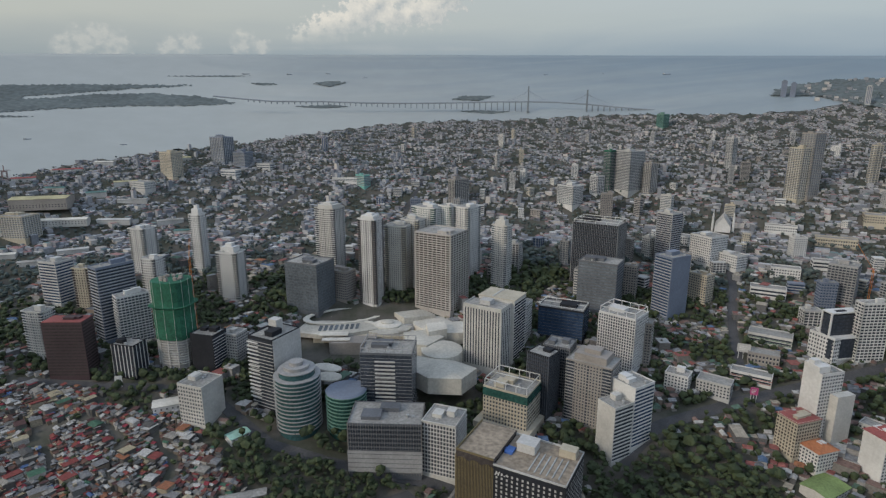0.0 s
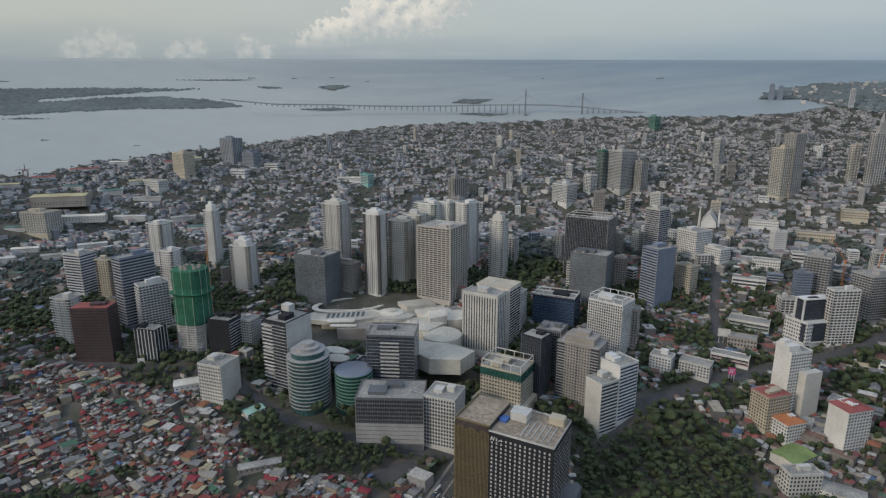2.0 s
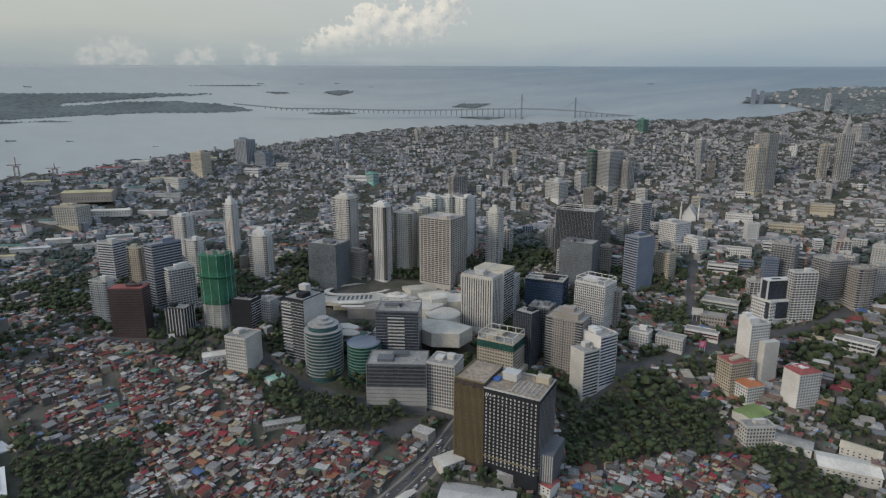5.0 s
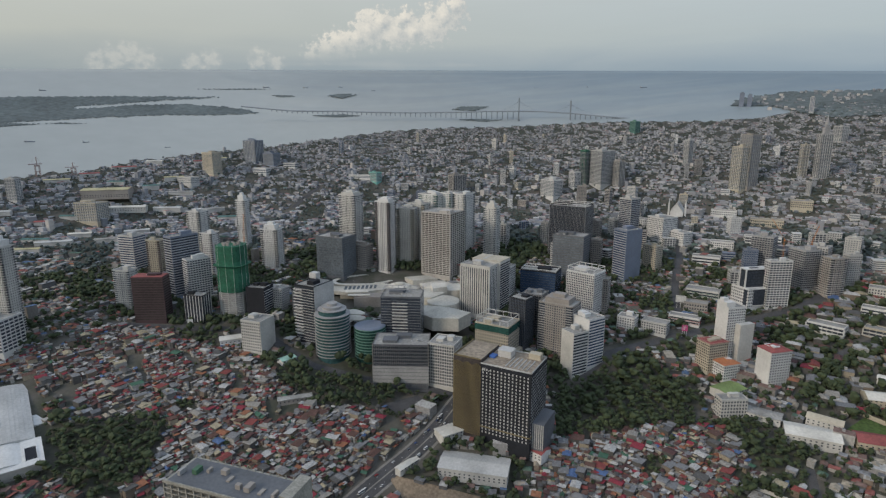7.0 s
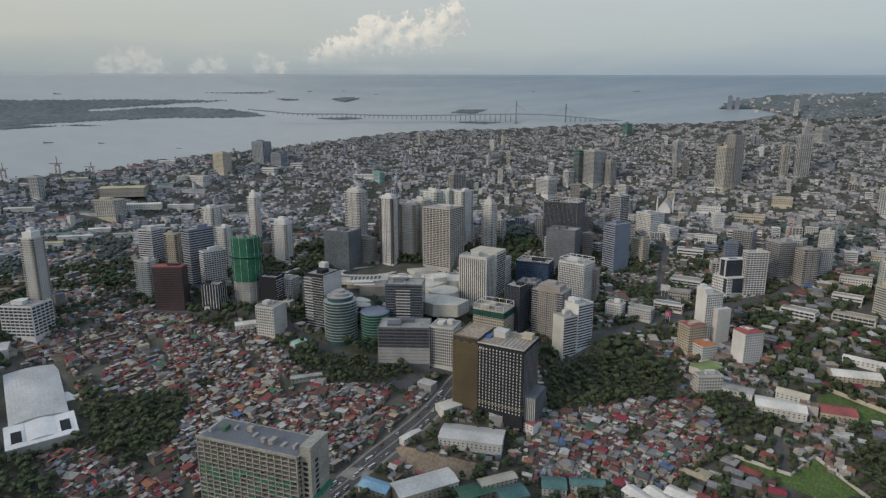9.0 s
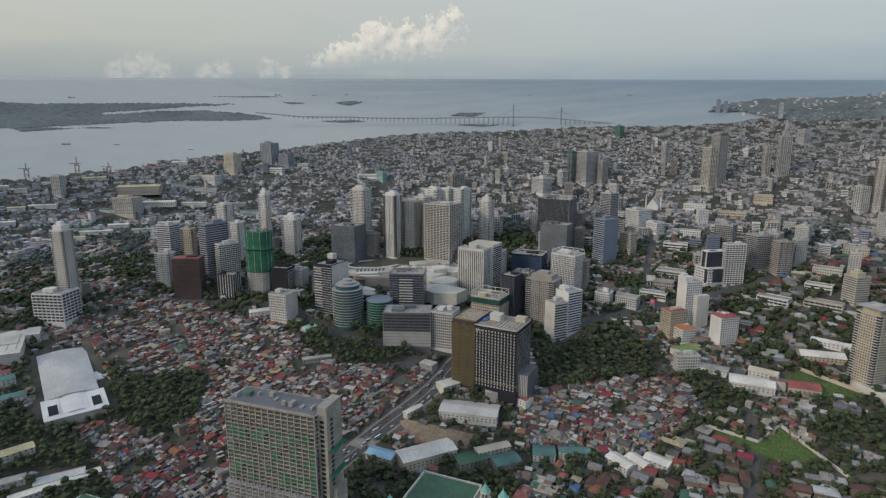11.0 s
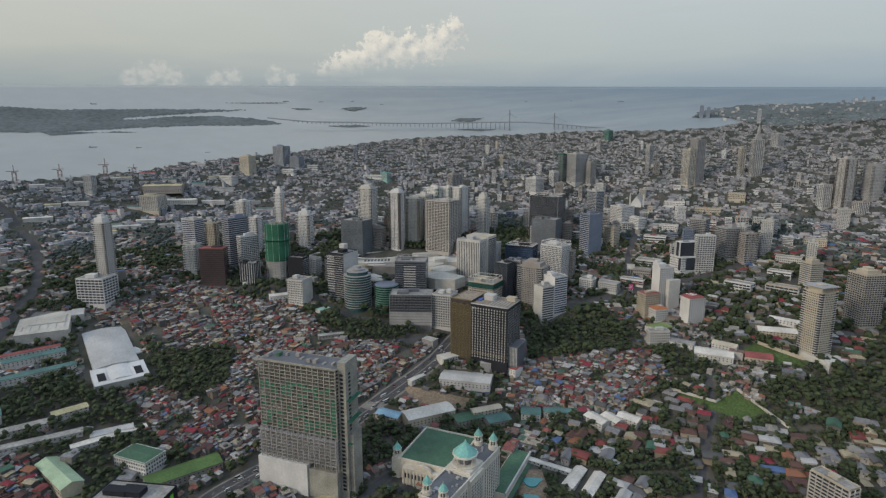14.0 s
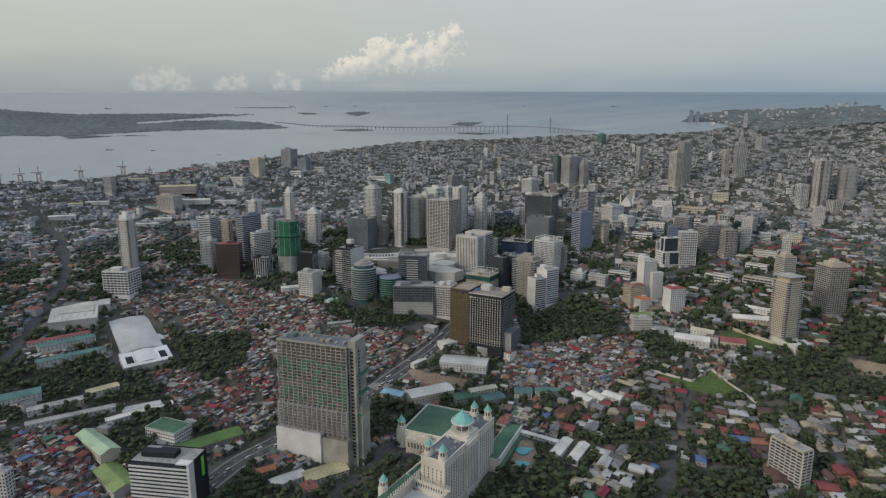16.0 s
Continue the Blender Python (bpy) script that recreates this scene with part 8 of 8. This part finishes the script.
            for pz in (h + .3, h + 2.8):
                P(px - e, py - e, pz), P(px + e, py - e, pz), P(px + e, py + e, pz), P(px - e, py + e, pz)
            f += [tuple(o + i for i in q) for q in QUADS]
            k += [0] * 6


# houses close enough to be told apart, each a thing of its own
HOUSE_MESHES = []
for rn, rc, weight in ROOF_COLOURS:
    rmat = material("roof_" + rn.replace(" ", "_"), tuple(q * 1.12 for q in rc), 0.8, grain=1.4, vary=.3, stain=.25)
    wn_, wc = WALL_COLOURS[(len(HOUSE_MESHES) // 2) % 4]
    wmat = material("house_wall_" + rn.replace(" ", "_"), wc, 0.9, grain=1.4, vary=.15, stain=.2)
    wm, rm = gable_mesh("wall", 1.0, 1.0, 1.0, .3, .07, wmat, rmat)
    HOUSE_MESHES.append((rn, wn_, wm, rm, weight, "pitched"))
    bm = bmesh.new()
    low_ = [bm.verts.new(p) for p in ((-.56, -.56, .97), (.56, -.56, .97), (.56, .56, .97), (-.56, .56, .97))]
    a_, b_ = bm.verts.new((0, -.2, 1.36)), bm.verts.new((0, .2, 1.36))
    for q in ((low_[0], low_[1], a_), (low_[1], low_[2], b_, a_), (low_[2], low_[3], b_), (low_[3], low_[0], a_, b_), low_[::-1]):
        bm.faces.new(q)
    hip = bpy.data.meshes.new("roof")
    bm.to_mesh(hip)
    bm.free()
    hip.materials.append(rmat)
    plain = boxes("wall", [(-.5, .5, -.5, .5, -.6, 1.0)], [wmat])
    HOUSE_MESHES.append((rn, wn_, plain, hip, weight, "hipped"))
    if rn in ("white", "pale concrete", "grey zinc", "cream"):
        flat = boxes("roof", [(-.53, .53, -.53, .53, 1.0, 1.05), (-.53, .53, -.53, -.5, 1.05, 1.14), (-.53, .53, .5, .53, 1.05, 1.14), (-.2, .2, .1, .45, 1.05, 1.4)], [rmat])
        HOUSE_MESHES.append((rn, wn_, plain, flat, weight, "flat"))
WINDOW = boxes("window", [(-.055, .055, -.012, .012, 0, .22)], [M["glass"]])
DOOR = boxes("door", [(-.05, .05, -.012, .012, 0, .55)], [M["brown"]])
single_houses = 0


def house_thing(x, y, w, d, h, turn, big):
    rn, wn_, wm, rm, _, form = rng.choices(HOUSE_MESHES, [q[4] * (2.2 if big and q[0] in ('cream', 'white', 'crimson', 'green', 'orange') else 1) for q in HOUSE_MESHES])[0]
    r = new("house")
    r.location, r.rotation_euler, r.scale = (x, y, float(ground(x, y))), (0, 0, turn), (w, d, h)
    tagged(r, f"{'two-storey' if h > 5 else 'small'} {wn_} house with a {form} {rn} roof", "house", "houses below the towers")
    part("wall", wm, None, r)
    part("roof", rm, None, r)
    if big:
        for i, px in enumerate((-.25, .25)):
            part("window", WINDOW, None, r, at=(px, -.5, .5))
        part("door", DOOR, None, r, at=(-.1, -.5, 0))


def spread(poly_or_box, step, fn):
    x0, x1, y0, y1 = poly_or_box
    y = y0
    while y < y1:
        x = x0
        while x < x1:
            fn(x + rng.uniform(-.35, .35) * step, y + rng.uniform(-.35, .35) * step)
            x += step
        y += step


tree_spots = []


def block_turn(x, y):
    return -0.5 + 1.1 * noise.noise(Vector((x * .004, y * .004, 3.0)))


def dense_cell(x, y):
    global single_houses
    if zone(x, y) != "dense" or not free(x, y):
        return
    g = noise.noise(Vector((x * .02, y * .02, 7.0)))
    if g > .42 or rng.random() < .05:
        if rng.random() < .5:
            tree_spots.append((x, y, rng.uniform(.5, .85)))
        return
    if abs(noise.noise(Vector((x * .011, y * .011, 1.0)))) < .035:
        return
    w, d, h = rng.uniform(2.8, 5.6), rng.uniform(3.6, 7.6), rng.choice((2.6, 3.0, 3.4, 4.8, 5.6))
    if rng.random() < .05:
        w, d, h = rng.uniform(7, 12), rng.uniform(9, 15), rng.uniform(5, 9)
    turn = block_turn(x, y) + rng.choice((0, math.pi / 2)) + rng.uniform(-.12, .12)
    if 110 < x < 235 and 350 < y < 420 and single_houses < 150:
        single_houses += 1
        house_thing(x, y, w, d, h, turn, False)
        return
    add_house(bulk["dense"], x, y, w, d, h, rng.uniform(.7, 1.6), turn, rng.choices(("gable", "shed", "flat", "hip"), (5, 4, 2, 1))[0])


spread((-640, 350, 55, 720), 4.5, dense_cell)


def suburb_cell(x, y):
    global single_houses
    if zone(x, y) != "suburb" or not free(x, y):
        return
    if rng.random() < .33 + .5 * noise.noise(Vector((x * .012, y * .012, 4.0))):
        for _ in range(5):
            tx, ty = x + rng.uniform(-8, 8), y + rng.uniform(-8, 8)
            if free(tx, ty):
                tree_spots.append((tx, ty, rng.uniform(.8, 1.6)))
        return
    w, d, h = rng.uniform(9, 16), rng.uniform(11, 21), rng.choice((4.0, 6.2, 6.8, 7.4))
    turn = block_turn(x, y) + rng.choice((0, math.pi / 2)) + rng.uniform(-.1, .1)
    mark(x, y, w, d, math.degrees(turn), .5)
    if y < 330 and x < 520 and single_houses < 300:
        single_houses += 1
        house_thing(x, y, w, d, h, turn, True)
    else:
        add_house(bulk["dense"], x, y, w, d, h, rng.uniform(1.6, 3.2), turn, rng.choices(("gable", "hip", "flat"), (4, 4, 2))[0])
    for _ in range(5):
        a = rng.uniform(0, 6.28)
        tx, ty = x + (w * .5 + 4) * math.cos(a), y + (d * .5 + 4) * math.sin(a)
        if free(tx, ty) and rng.random() < .8:
            tree_spots.append((tx, ty, rng.uniform(.6, 1.15)))


spread((140, 1000, 50, 800), 15.2, suburb_cell)


# the town beyond, smaller and closer together towards the coast
def town_ring(r0, r1):
    rr = r0
    while rr < r1:
        s = max(.33, float(shrink(rr)))
        step = (8.8 if rr < 1100 else 12.0) * s
        half = 66.0 if rr < 750 else 60.0 if rr < 1400 else 54.0
        a = -half
        da = math.degrees(step / rr)
        while a < half:
            x, y = polar(a + rng.uniform(-.4, .4) * da, rr + rng.uniform(-.4, .4) * step)
            a += da
            if y < 60 or rr > coast(a) - 6:
                continue
            zn = zone(x, y) if rr < 1250 else "town"
            if zn != "town" or (rr < 1500 and not free(x, y)):
                continue
            g = noise.noise(Vector((x * .012 / s, y * .012 / s, 5.0))) + .5 * noise.noise(Vector((x * .04 / s, y * .04 / s, 9.0)))
            near = rr < 760
            if g > (.02 if near else (.03 if rr < 1350 else .04)):
                if rng.random() < (.95 if rr < 1180 else .7):
                    tree_spots.append((x, y, s * rng.uniform(.9, 1.6)))
                continue
            if abs(noise.noise(Vector((x * .006 / s, y * .006 / s, 2.0)))) < .022:
                if rng.random() < .35:
                    tree_spots.append((x, y, s * rng.uniform(.5, .8)))
                continue
            if rng.random() < (.22 if rr < 1180 else .12):
                tree_spots.append((x + rng.uniform(-2, 2), y + rng.uniform(-2, 2), s * rng.uniform(.8, 1.3)))
                continue
            fat = 1.0 if rr < 1100 else 1.45
            big = rng.random() < (.05 if rr < 1100 else .14)
            w, d = (rng.uniform(13, 30) * s, rng.uniform(10, 18) * s) if big else (rng.uniform(5, 9) * s * fat, rng.uniform(6.5, 11) * s * fat)
            h = (rng.uniform(5, 13) if big else rng.choice((2.8, 3.2, 3.6, 5.2, 6.0))) * s
            if rng.random() < .007 and rr > 1000:
                w, d, h = rng.uniform(9, 15) * s, rng.uniform(10, 18) * s, rng.uniform(16, 34) * s
            turn = block_turn(x, y) + rng.choice((0, math.pi / 2))
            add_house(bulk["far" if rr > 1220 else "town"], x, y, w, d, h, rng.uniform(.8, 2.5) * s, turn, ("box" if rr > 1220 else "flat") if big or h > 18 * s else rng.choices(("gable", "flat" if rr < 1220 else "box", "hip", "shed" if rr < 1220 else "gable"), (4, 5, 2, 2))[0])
        rr += step * .95


town_ring(230, 2110)
hrng = random.Random(12)
for _ in range(420):
    x, y = hrng.uniform(1000, 1480), hrng.uniform(1330, 1680)
    if math.hypot(x - CX, y - CY) > coast(math.degrees(math.atan2(x - CX, y - CY))) and y < 1690 - .42 * (x - 1100) and noise.noise(Vector((x * .012, y * .02, 6))) > -.15:
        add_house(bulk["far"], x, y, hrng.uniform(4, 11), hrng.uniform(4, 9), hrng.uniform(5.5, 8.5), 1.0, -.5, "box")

for key, name, label, mats in (("dense", "house_cluster", "densely packed small houses with rusted sheet roofs", [WALLS, ROOFS]), ("town", "town_buildings", "low town buildings with pale and rusty roofs", [TOWN_WALLS, TOWN_ROOFS]), ("far", "coastal_town", "hazy low rooftops stretching to the coast", [HAZED_WALLS, HAZED_ROOFS])):
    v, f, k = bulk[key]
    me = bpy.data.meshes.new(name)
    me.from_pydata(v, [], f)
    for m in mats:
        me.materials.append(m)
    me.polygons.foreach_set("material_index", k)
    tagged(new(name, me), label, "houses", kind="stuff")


# ---- trees ----
def leaf_material(name, a, b):
    m = bpy.data.materials.new(name)
    m.use_nodes = True
    n, l = m.node_tree.nodes, m.node_tree.links
    bs = n["Principled BSDF"]
    bs.inputs["Roughness"].default_value = 0.75
    bs.inputs["Specular IOR Level"].default_value = 0.25
    geo, rp = n.new("ShaderNodeNewGeometry"), n.new("ShaderNodeValToRGB")
    rp.color_ramp.elements[0].color, rp.color_ramp.elements[1].color = (*a, 1), (*b, 1)
    co, tex = n.new("ShaderNodeTexCoord"), n.new("ShaderNodeTexNoise")
    tex.inputs["Scale"].default_value, tex.inputs["Detail"].default_value = 0.14, 3.0
    l.new(co.outputs["Object"], tex.inputs["Vector"])
    ad = n.new("ShaderNodeMath")
    ad.operation = "MULTIPLY_ADD"
    ad.inputs[1].default_value, ad.inputs[2].default_value = 1.1, -0.32
    l.new(tex.outputs["Fac"], ad.inputs[0])
    mx = n.new("ShaderNodeMath")
    mx.operation = "MULTIPLY_ADD"
    mx.inputs[1].default_value = 0.55
    l.new(geo.outputs["Random Per Island"], mx.inputs[0])
    l.new(ad.outputs[0], mx.inputs[2])
    l.new(mx.outputs[0], rp.inputs[0])
    l.new(rp.outputs[0], bs.inputs["Base Color"])
    return m


LEAF = leaf_material("tree_leaves", (0.018, 0.028, 0.016), (0.066, 0.086, 0.040))
# distant leaves carry painted haze: paler, greyer and bluer than LEAF
HAZED_LEAF = leaf_material("hazed_tree_leaves", (0.048, 0.064, 0.063), (0.105, 0.130, 0.118))


def crown_arrays(seed, clumps=10, leaves=26):
    """A tree crown: lumpy clumps of foliage with loose leaf sprays round them, about 10 m across."""
    g = random.Random(seed)
    ico = bmesh.new()
    bmesh.ops.create_icosphere(ico, subdivisions=1, radius=1.0)
    iv = [v.co.copy() for v in ico.verts]
    fi = [tuple(v.index for v in q.verts) for q in ico.faces]
    ico.free()
    vs, fs = [], []
    for c in range(clumps):
        a, rr = g.uniform(0, 6.28), g.uniform(0, 3.6)
        cx_, cy_, cz_ = rr * math.cos(a), rr * math.sin(a), g.uniform(4.6, 9.0) - rr * .45
        s = g.uniform(1.1, 2.1) * (1.0 if clumps > 8 else 1.35 if clumps > 3 else 1.9)
        o = len(vs)
        for p in iv:
            k = s * g.uniform(.7, 1.25)
            vs.append((cx_ + p.x * k, cy_ + p.y * k, cz_ + p.z * k * .75))
        fs += [tuple(o + i for i in q) for q in fi]
    for c in range(leaves):
        a, b, rr = g.uniform(0, 6.28), g.uniform(-.5, 1.5), g.uniform(3.4, 5.0)
        cx_, cy_, cz_ = rr * math.cos(a) * math.cos(b), rr * math.sin(a) * math.cos(b), 6.2 + rr * .62 * math.sin(b)
        o = len(vs)
        for i in range(4):
            vs.append((cx_ + g.uniform(-.8, .8), cy_ + g.uniform(-.8, .8), cz_ + g.uniform(-.5, .5)))
        fs += [(o, o + 1, o + 2), (o, o + 2, o + 3)]
    return np.array(vs), fs


def trunk_mesh():
    bm = bmesh.new()
    cylinder(bm, .42, .26, -2, 4.2, 7)
    for i in range(3):
        a = i * 2.1
        vs = []
        for t, rad in ((3.2, .2), (6.2, .08)):
            k = 0 if t < 4 else 1.9
            vs.append([bm.verts.new((k * math.cos(a) + rad * math.cos(q * 1.57), k * math.sin(a) + rad * math.sin(q * 1.57), t)) for q in range(4)])
        for q in range(4):
            bm.faces.new((vs[0][q], vs[0][(q + 1) % 4], vs[1][(q + 1) % 4], vs[1][q]))
    me = bpy.data.meshes.new("trunk")
    bm.to_mesh(me)
    bm.free()
    me.materials.append(M["bark"])
    return me


CROWNS = [crown_arrays(40 + i) for i in range(7)]
MID_CROWNS = [crown_arrays(80 + i, 5, 10) for i in range(8)]
FAR_CROWNS = [crown_arrays(90 + i, 2, 4) for i in range(6)]
DOT_CROWNS = [crown_arrays(140 + i, 1, 2) for i in range(6)]
TINY_CROWNS = [crown_arrays(120 + i, 2, 0) for i in range(6)]
CROWN_MESHES = []
for vs, fs in CROWNS:
    me = bpy.data.meshes.new("crown")
    me.from_pydata([tuple(p) for p in vs], [], fs)
    me.materials.append(LEAF)
    CROWN_MESHES.append(me)
TRUNK = trunk_mesh()


def roadside(x, y):
    """Trees squeezed onto open ground between the towers and along the kerbs."""
    r = math.hypot(x - CX, y - CY)
    if zone(x, y) in ("town", "suburb") and r < 1180 and free(x, y) and not all(free(x + a, y + b) for a, b in ((7, 0), (-7, 0), (0, 7), (0, -7))):
        if rng.random() < .55:
            tree_spots.append((x, y, float(shrink(r)) * rng.uniform(.55, .95)))


spread((-900, 1000, 60, 1080), 8.5, roadside)


def wood_cell(x, y):
    if zone(x, y) == "wood" and free(x, y):
        tree_spots.append((x, y, rng.choice((rng.uniform(.7, 1.0), rng.uniform(.9, 1.4), rng.uniform(1.2, 1.9)))))


spread((-720, 900, 60, 1080), 8.4, wood_cell)
near_trees = 0
heaps = {0: [[], [], 0], 1: [[], [], 0]}
for x, y, s in tree_spots:
    r = math.hypot(x - CX, y - CY)
    z = float(ground(x, y))
    turn = rng.uniform(0, 6.28)
    s *= 1.0 if r < 760 else 1.15 if r < 1080 else 1.2
    if near_trees < 280 and y < 230 and -260 < x < 420:
        near_trees += 1
        t = new("tree")
        t.location, t.rotation_euler, t.scale = (x, y, z), (0, 0, turn), (s, s, s * rng.uniform(.85, 1.15))
        tagged(t, "broad leafy green tree with a dark trunk", "tree", "street and garden trees")
        part("trunk", TRUNK, None, t)
        part("crown", rng.choice(CROWN_MESHES), None, t)
        continue
    vs, fs = rng.choice(MID_CROWNS if r < 760 else FAR_CROWNS if r < 1080 else TINY_CROWNS if r < 1260 else DOT_CROWNS)
    c, q = math.cos(turn) * s, math.sin(turn) * s
    w = np.stack([vs[:, 0] * c - vs[:, 1] * q + x, vs[:, 0] * q + vs[:, 1] * c + y, vs[:, 2] * s * rng.uniform(.85, 1.15) + z - (0 if r < 800 else 2 * s)], 1)
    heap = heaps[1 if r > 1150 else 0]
    heap[0].append(w)
    heap[1] += [tuple(i + heap[2] for i in f) for f in fs]
    heap[2] += len(vs)
for key, mat, label in ((0, LEAF, "dark green tree canopy between the buildings"), (1, HAZED_LEAF, "distant grey-green trees among the rooftops")):
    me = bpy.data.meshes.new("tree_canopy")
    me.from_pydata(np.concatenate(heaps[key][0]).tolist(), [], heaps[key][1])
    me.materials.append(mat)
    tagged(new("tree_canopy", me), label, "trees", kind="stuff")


# ---- vehicles on the boulevard, billboards ----
def vehicle(name, label, ln, w, h, paint, cab0, cab1, cabh):
    r = new(name)
    tagged(r, label, name, "traffic on the boulevard")
    bm = bmesh.new()
    vs = [bm.verts.new(p) for z, k in ((.35, .94), (.6, 1), (h, .97)) for p in ((-ln / 2 * k, -w / 2 * k, z), (ln / 2 * k, -w / 2 * k, z), (ln / 2 * k, w / 2 * k, z), (-ln / 2 * k, w / 2 * k, z))]
    for a in (0, 4):
        for i in range(4):
            bm.faces.new((vs[a + i], vs[a + (i + 1) % 4], vs[a + 4 + (i + 1) % 4], vs[a + 4 + i]))
    bm.faces.new(vs[8:12])
    bm.faces.new(vs[3::-1])
    part("body", bm, paint, r)
    part("cabin", boxes("cabin", [(cab0 * ln, cab1 * ln, -w * .43, w * .43, h, h + cabh)]), M["glass"], r, "dark glazed cabin")
    part("roof_panel", boxes("roof_panel", [(cab0 * ln + .1, cab1 * ln - .1, -w * .42, w * .42, h + cabh, h + cabh + .08)]), paint, r)
    for sx in (-.3, .3):
        for sy in (-.46, .46):
            bm = bmesh.new()
            cylinder(bm, .34, .34, -.12, .12, 10)
            bmesh.ops.rotate(bm, verts=bm.verts, matrix=Matrix.Rotation(math.pi / 2, 3, "X"))
            part("wheel", bm, M["charcoal"], r, at=(sx * ln, sy * w, .34))
    return r


PAINTS = [("white", M["white"]), ("silver", M["plant"]), ("dark grey", M["darkgrey"]), ("red", material("red_car_paint", (0.28, 0.03, 0.03), 0.35)), ("blue", material("blue_car_paint", (0.05, 0.09, 0.22), 0.35))]
FLEET = [vehicle("car", f"{c} saloon car on the boulevard", 4.5, 1.8, .85, m, -.28, .22, .55) for c, m in PAINTS]
FLEET += [vehicle("jeepney", f"long {c} jeepney on the boulevard", 6.6, 2.1, 1.2, m, -.48, .36, 1.1) for c, m in PAINTS[:2]]
FLEET += [vehicle("bus", "white city bus on the boulevard", 11.5, 2.5, 1.4, M["white"], -.49, .49, 1.5)]
FLEET += [vehicle("truck", "cargo truck with pale box body", 8.0, 2.4, 1.2, M["offwhite"], -.5, .25, 1.9)]
crng = random.Random(77)
used = set()
for i in range(3, len(CENTRE) - 2):
    for s in (-7.4, -2.6, 2.6, 7.4):
        if crng.random() > .2:
            continue
        (x0, y0), (x1, y1) = CENTRE[i], CENTRE[i + 1]
        ang = math.atan2(y1 - y0, x1 - x0)
        x, y = x0 - s * math.sin(ang), y0 + s * math.cos(ang)
        k = crng.randrange(len(FLEET))
        m = Matrix.LocRotScale((x, y, float(ground(x, y)) + .52), Euler((0, 0, ang + (math.pi if s < 0 else 0))), None)
        if k not in used:
            FLEET[k].matrix_basis = m
            used.add(k)
        else:
            copy_thing(FLEET[k], m)
for k, v in enumerate(FLEET):
    if k not in used:
        x, y = -150 + 6 * k, 312 + 6.6 * k
        v.matrix_basis = pose(x, y, float(ground(x, y)) + .52, 0, 0, 48)


def billboard(x, y, w, h, lift, turn, mat, label):
    r = root_at("billboard", label, "billboard", x, y, turn)
    part("board", boxes("board", [(-w / 2, w / 2, -.3, .1, lift, lift + h)]), mat, r)
    for s in (-.35, 0, .35):
        part("post", boxes("post", [(s * w - .25, s * w + .25, .1, .6, -2, lift + h)]), M["steel"], r)
    for j in range(3):
        part("print_bar", boxes("print_bar", [(-w * .35, w * (.1 + .08 * j), -.36, -.3, lift + h * (.25 + .2 * j), lift + h * (.33 + .2 * j))]), M["white"], r)


billboard(372, 650, 8, 9, 10, -20, material("pink_poster", (0.42, 0.07, 0.20), 0.6), "large pink billboard with white print bars")
billboard(398, 726, 15, 11, 10, -25, M["lightgrey"], "large pale billboard on steel posts")
billboard(-352, 690, 8, 7, 8, 10, M["white"], "white roadside billboard on steel posts")


# ---- the plan laid on the land: every place drawn in or out along its bearing from the middle of the flight ----
EYE = np.array((-4.03, -171.06, 393.94))
REACH = [400, 560, 700, 900, 1050, 1300, 1550, 1800, 2050, 2450]
DRAWN = {-35: [1.08, 1.08, 1.08, 1.06, 1.0, 0.97, 0.94, 0.95, 0.98, 1.0], -15: [1.08, 1.06, 1.0, 0.97, 0.97, 0.955, 0.94, 0.97, 1.0, 1.0],
         28: [1.05, 1.04, 0.99, 0.97, 0.945, 0.90, 0.872, 0.88, 0.895, 1.0]}


def drawn(p):
    """Points of the plan, and how much nearer or farther each one lies."""
    d = p - EYE
    r, a = np.hypot(d[:, 0], d[:, 1]), np.degrees(np.arctan2(d[:, 0], d[:, 1]))
    ks = np.stack([np.interp(r, REACH, row) for row in DRAWN.values()])
    u = np.interp(a, list(DRAWN), [0, 1, 2])
    i = np.minimum(u.astype(int), 1)
    j = np.arange(len(r))
    k = ks[i, j] * (1 - (u - i)) + ks[i + 1, j] * (u - i)
    return EYE + d * k[:, None], k


for ob in list(scene.objects):
    if ob.parent or ob.type in ("CAMERA", "LIGHT") or ob.name.startswith("backdrop"):
        continue
    if ob.type == "MESH" and ob.location.length < .01:
        co = np.empty(len(ob.data.vertices) * 3)
        ob.data.vertices.foreach_get("co", co)
        ob.data.vertices.foreach_set("co", drawn(co.reshape(-1, 3))[0].ravel())
        ob.data.update()
        for mark_ in ob.children:
            p, k = drawn(np.array([mark_.location]))
            mark_.location, mark_.scale = p[0], (k[0],) * 3
    else:
        p, k = drawn(np.array([ob.location]))
        ob.location, ob.scale = p[0], [float(q) * float(k[0]) for q in ob.scale]
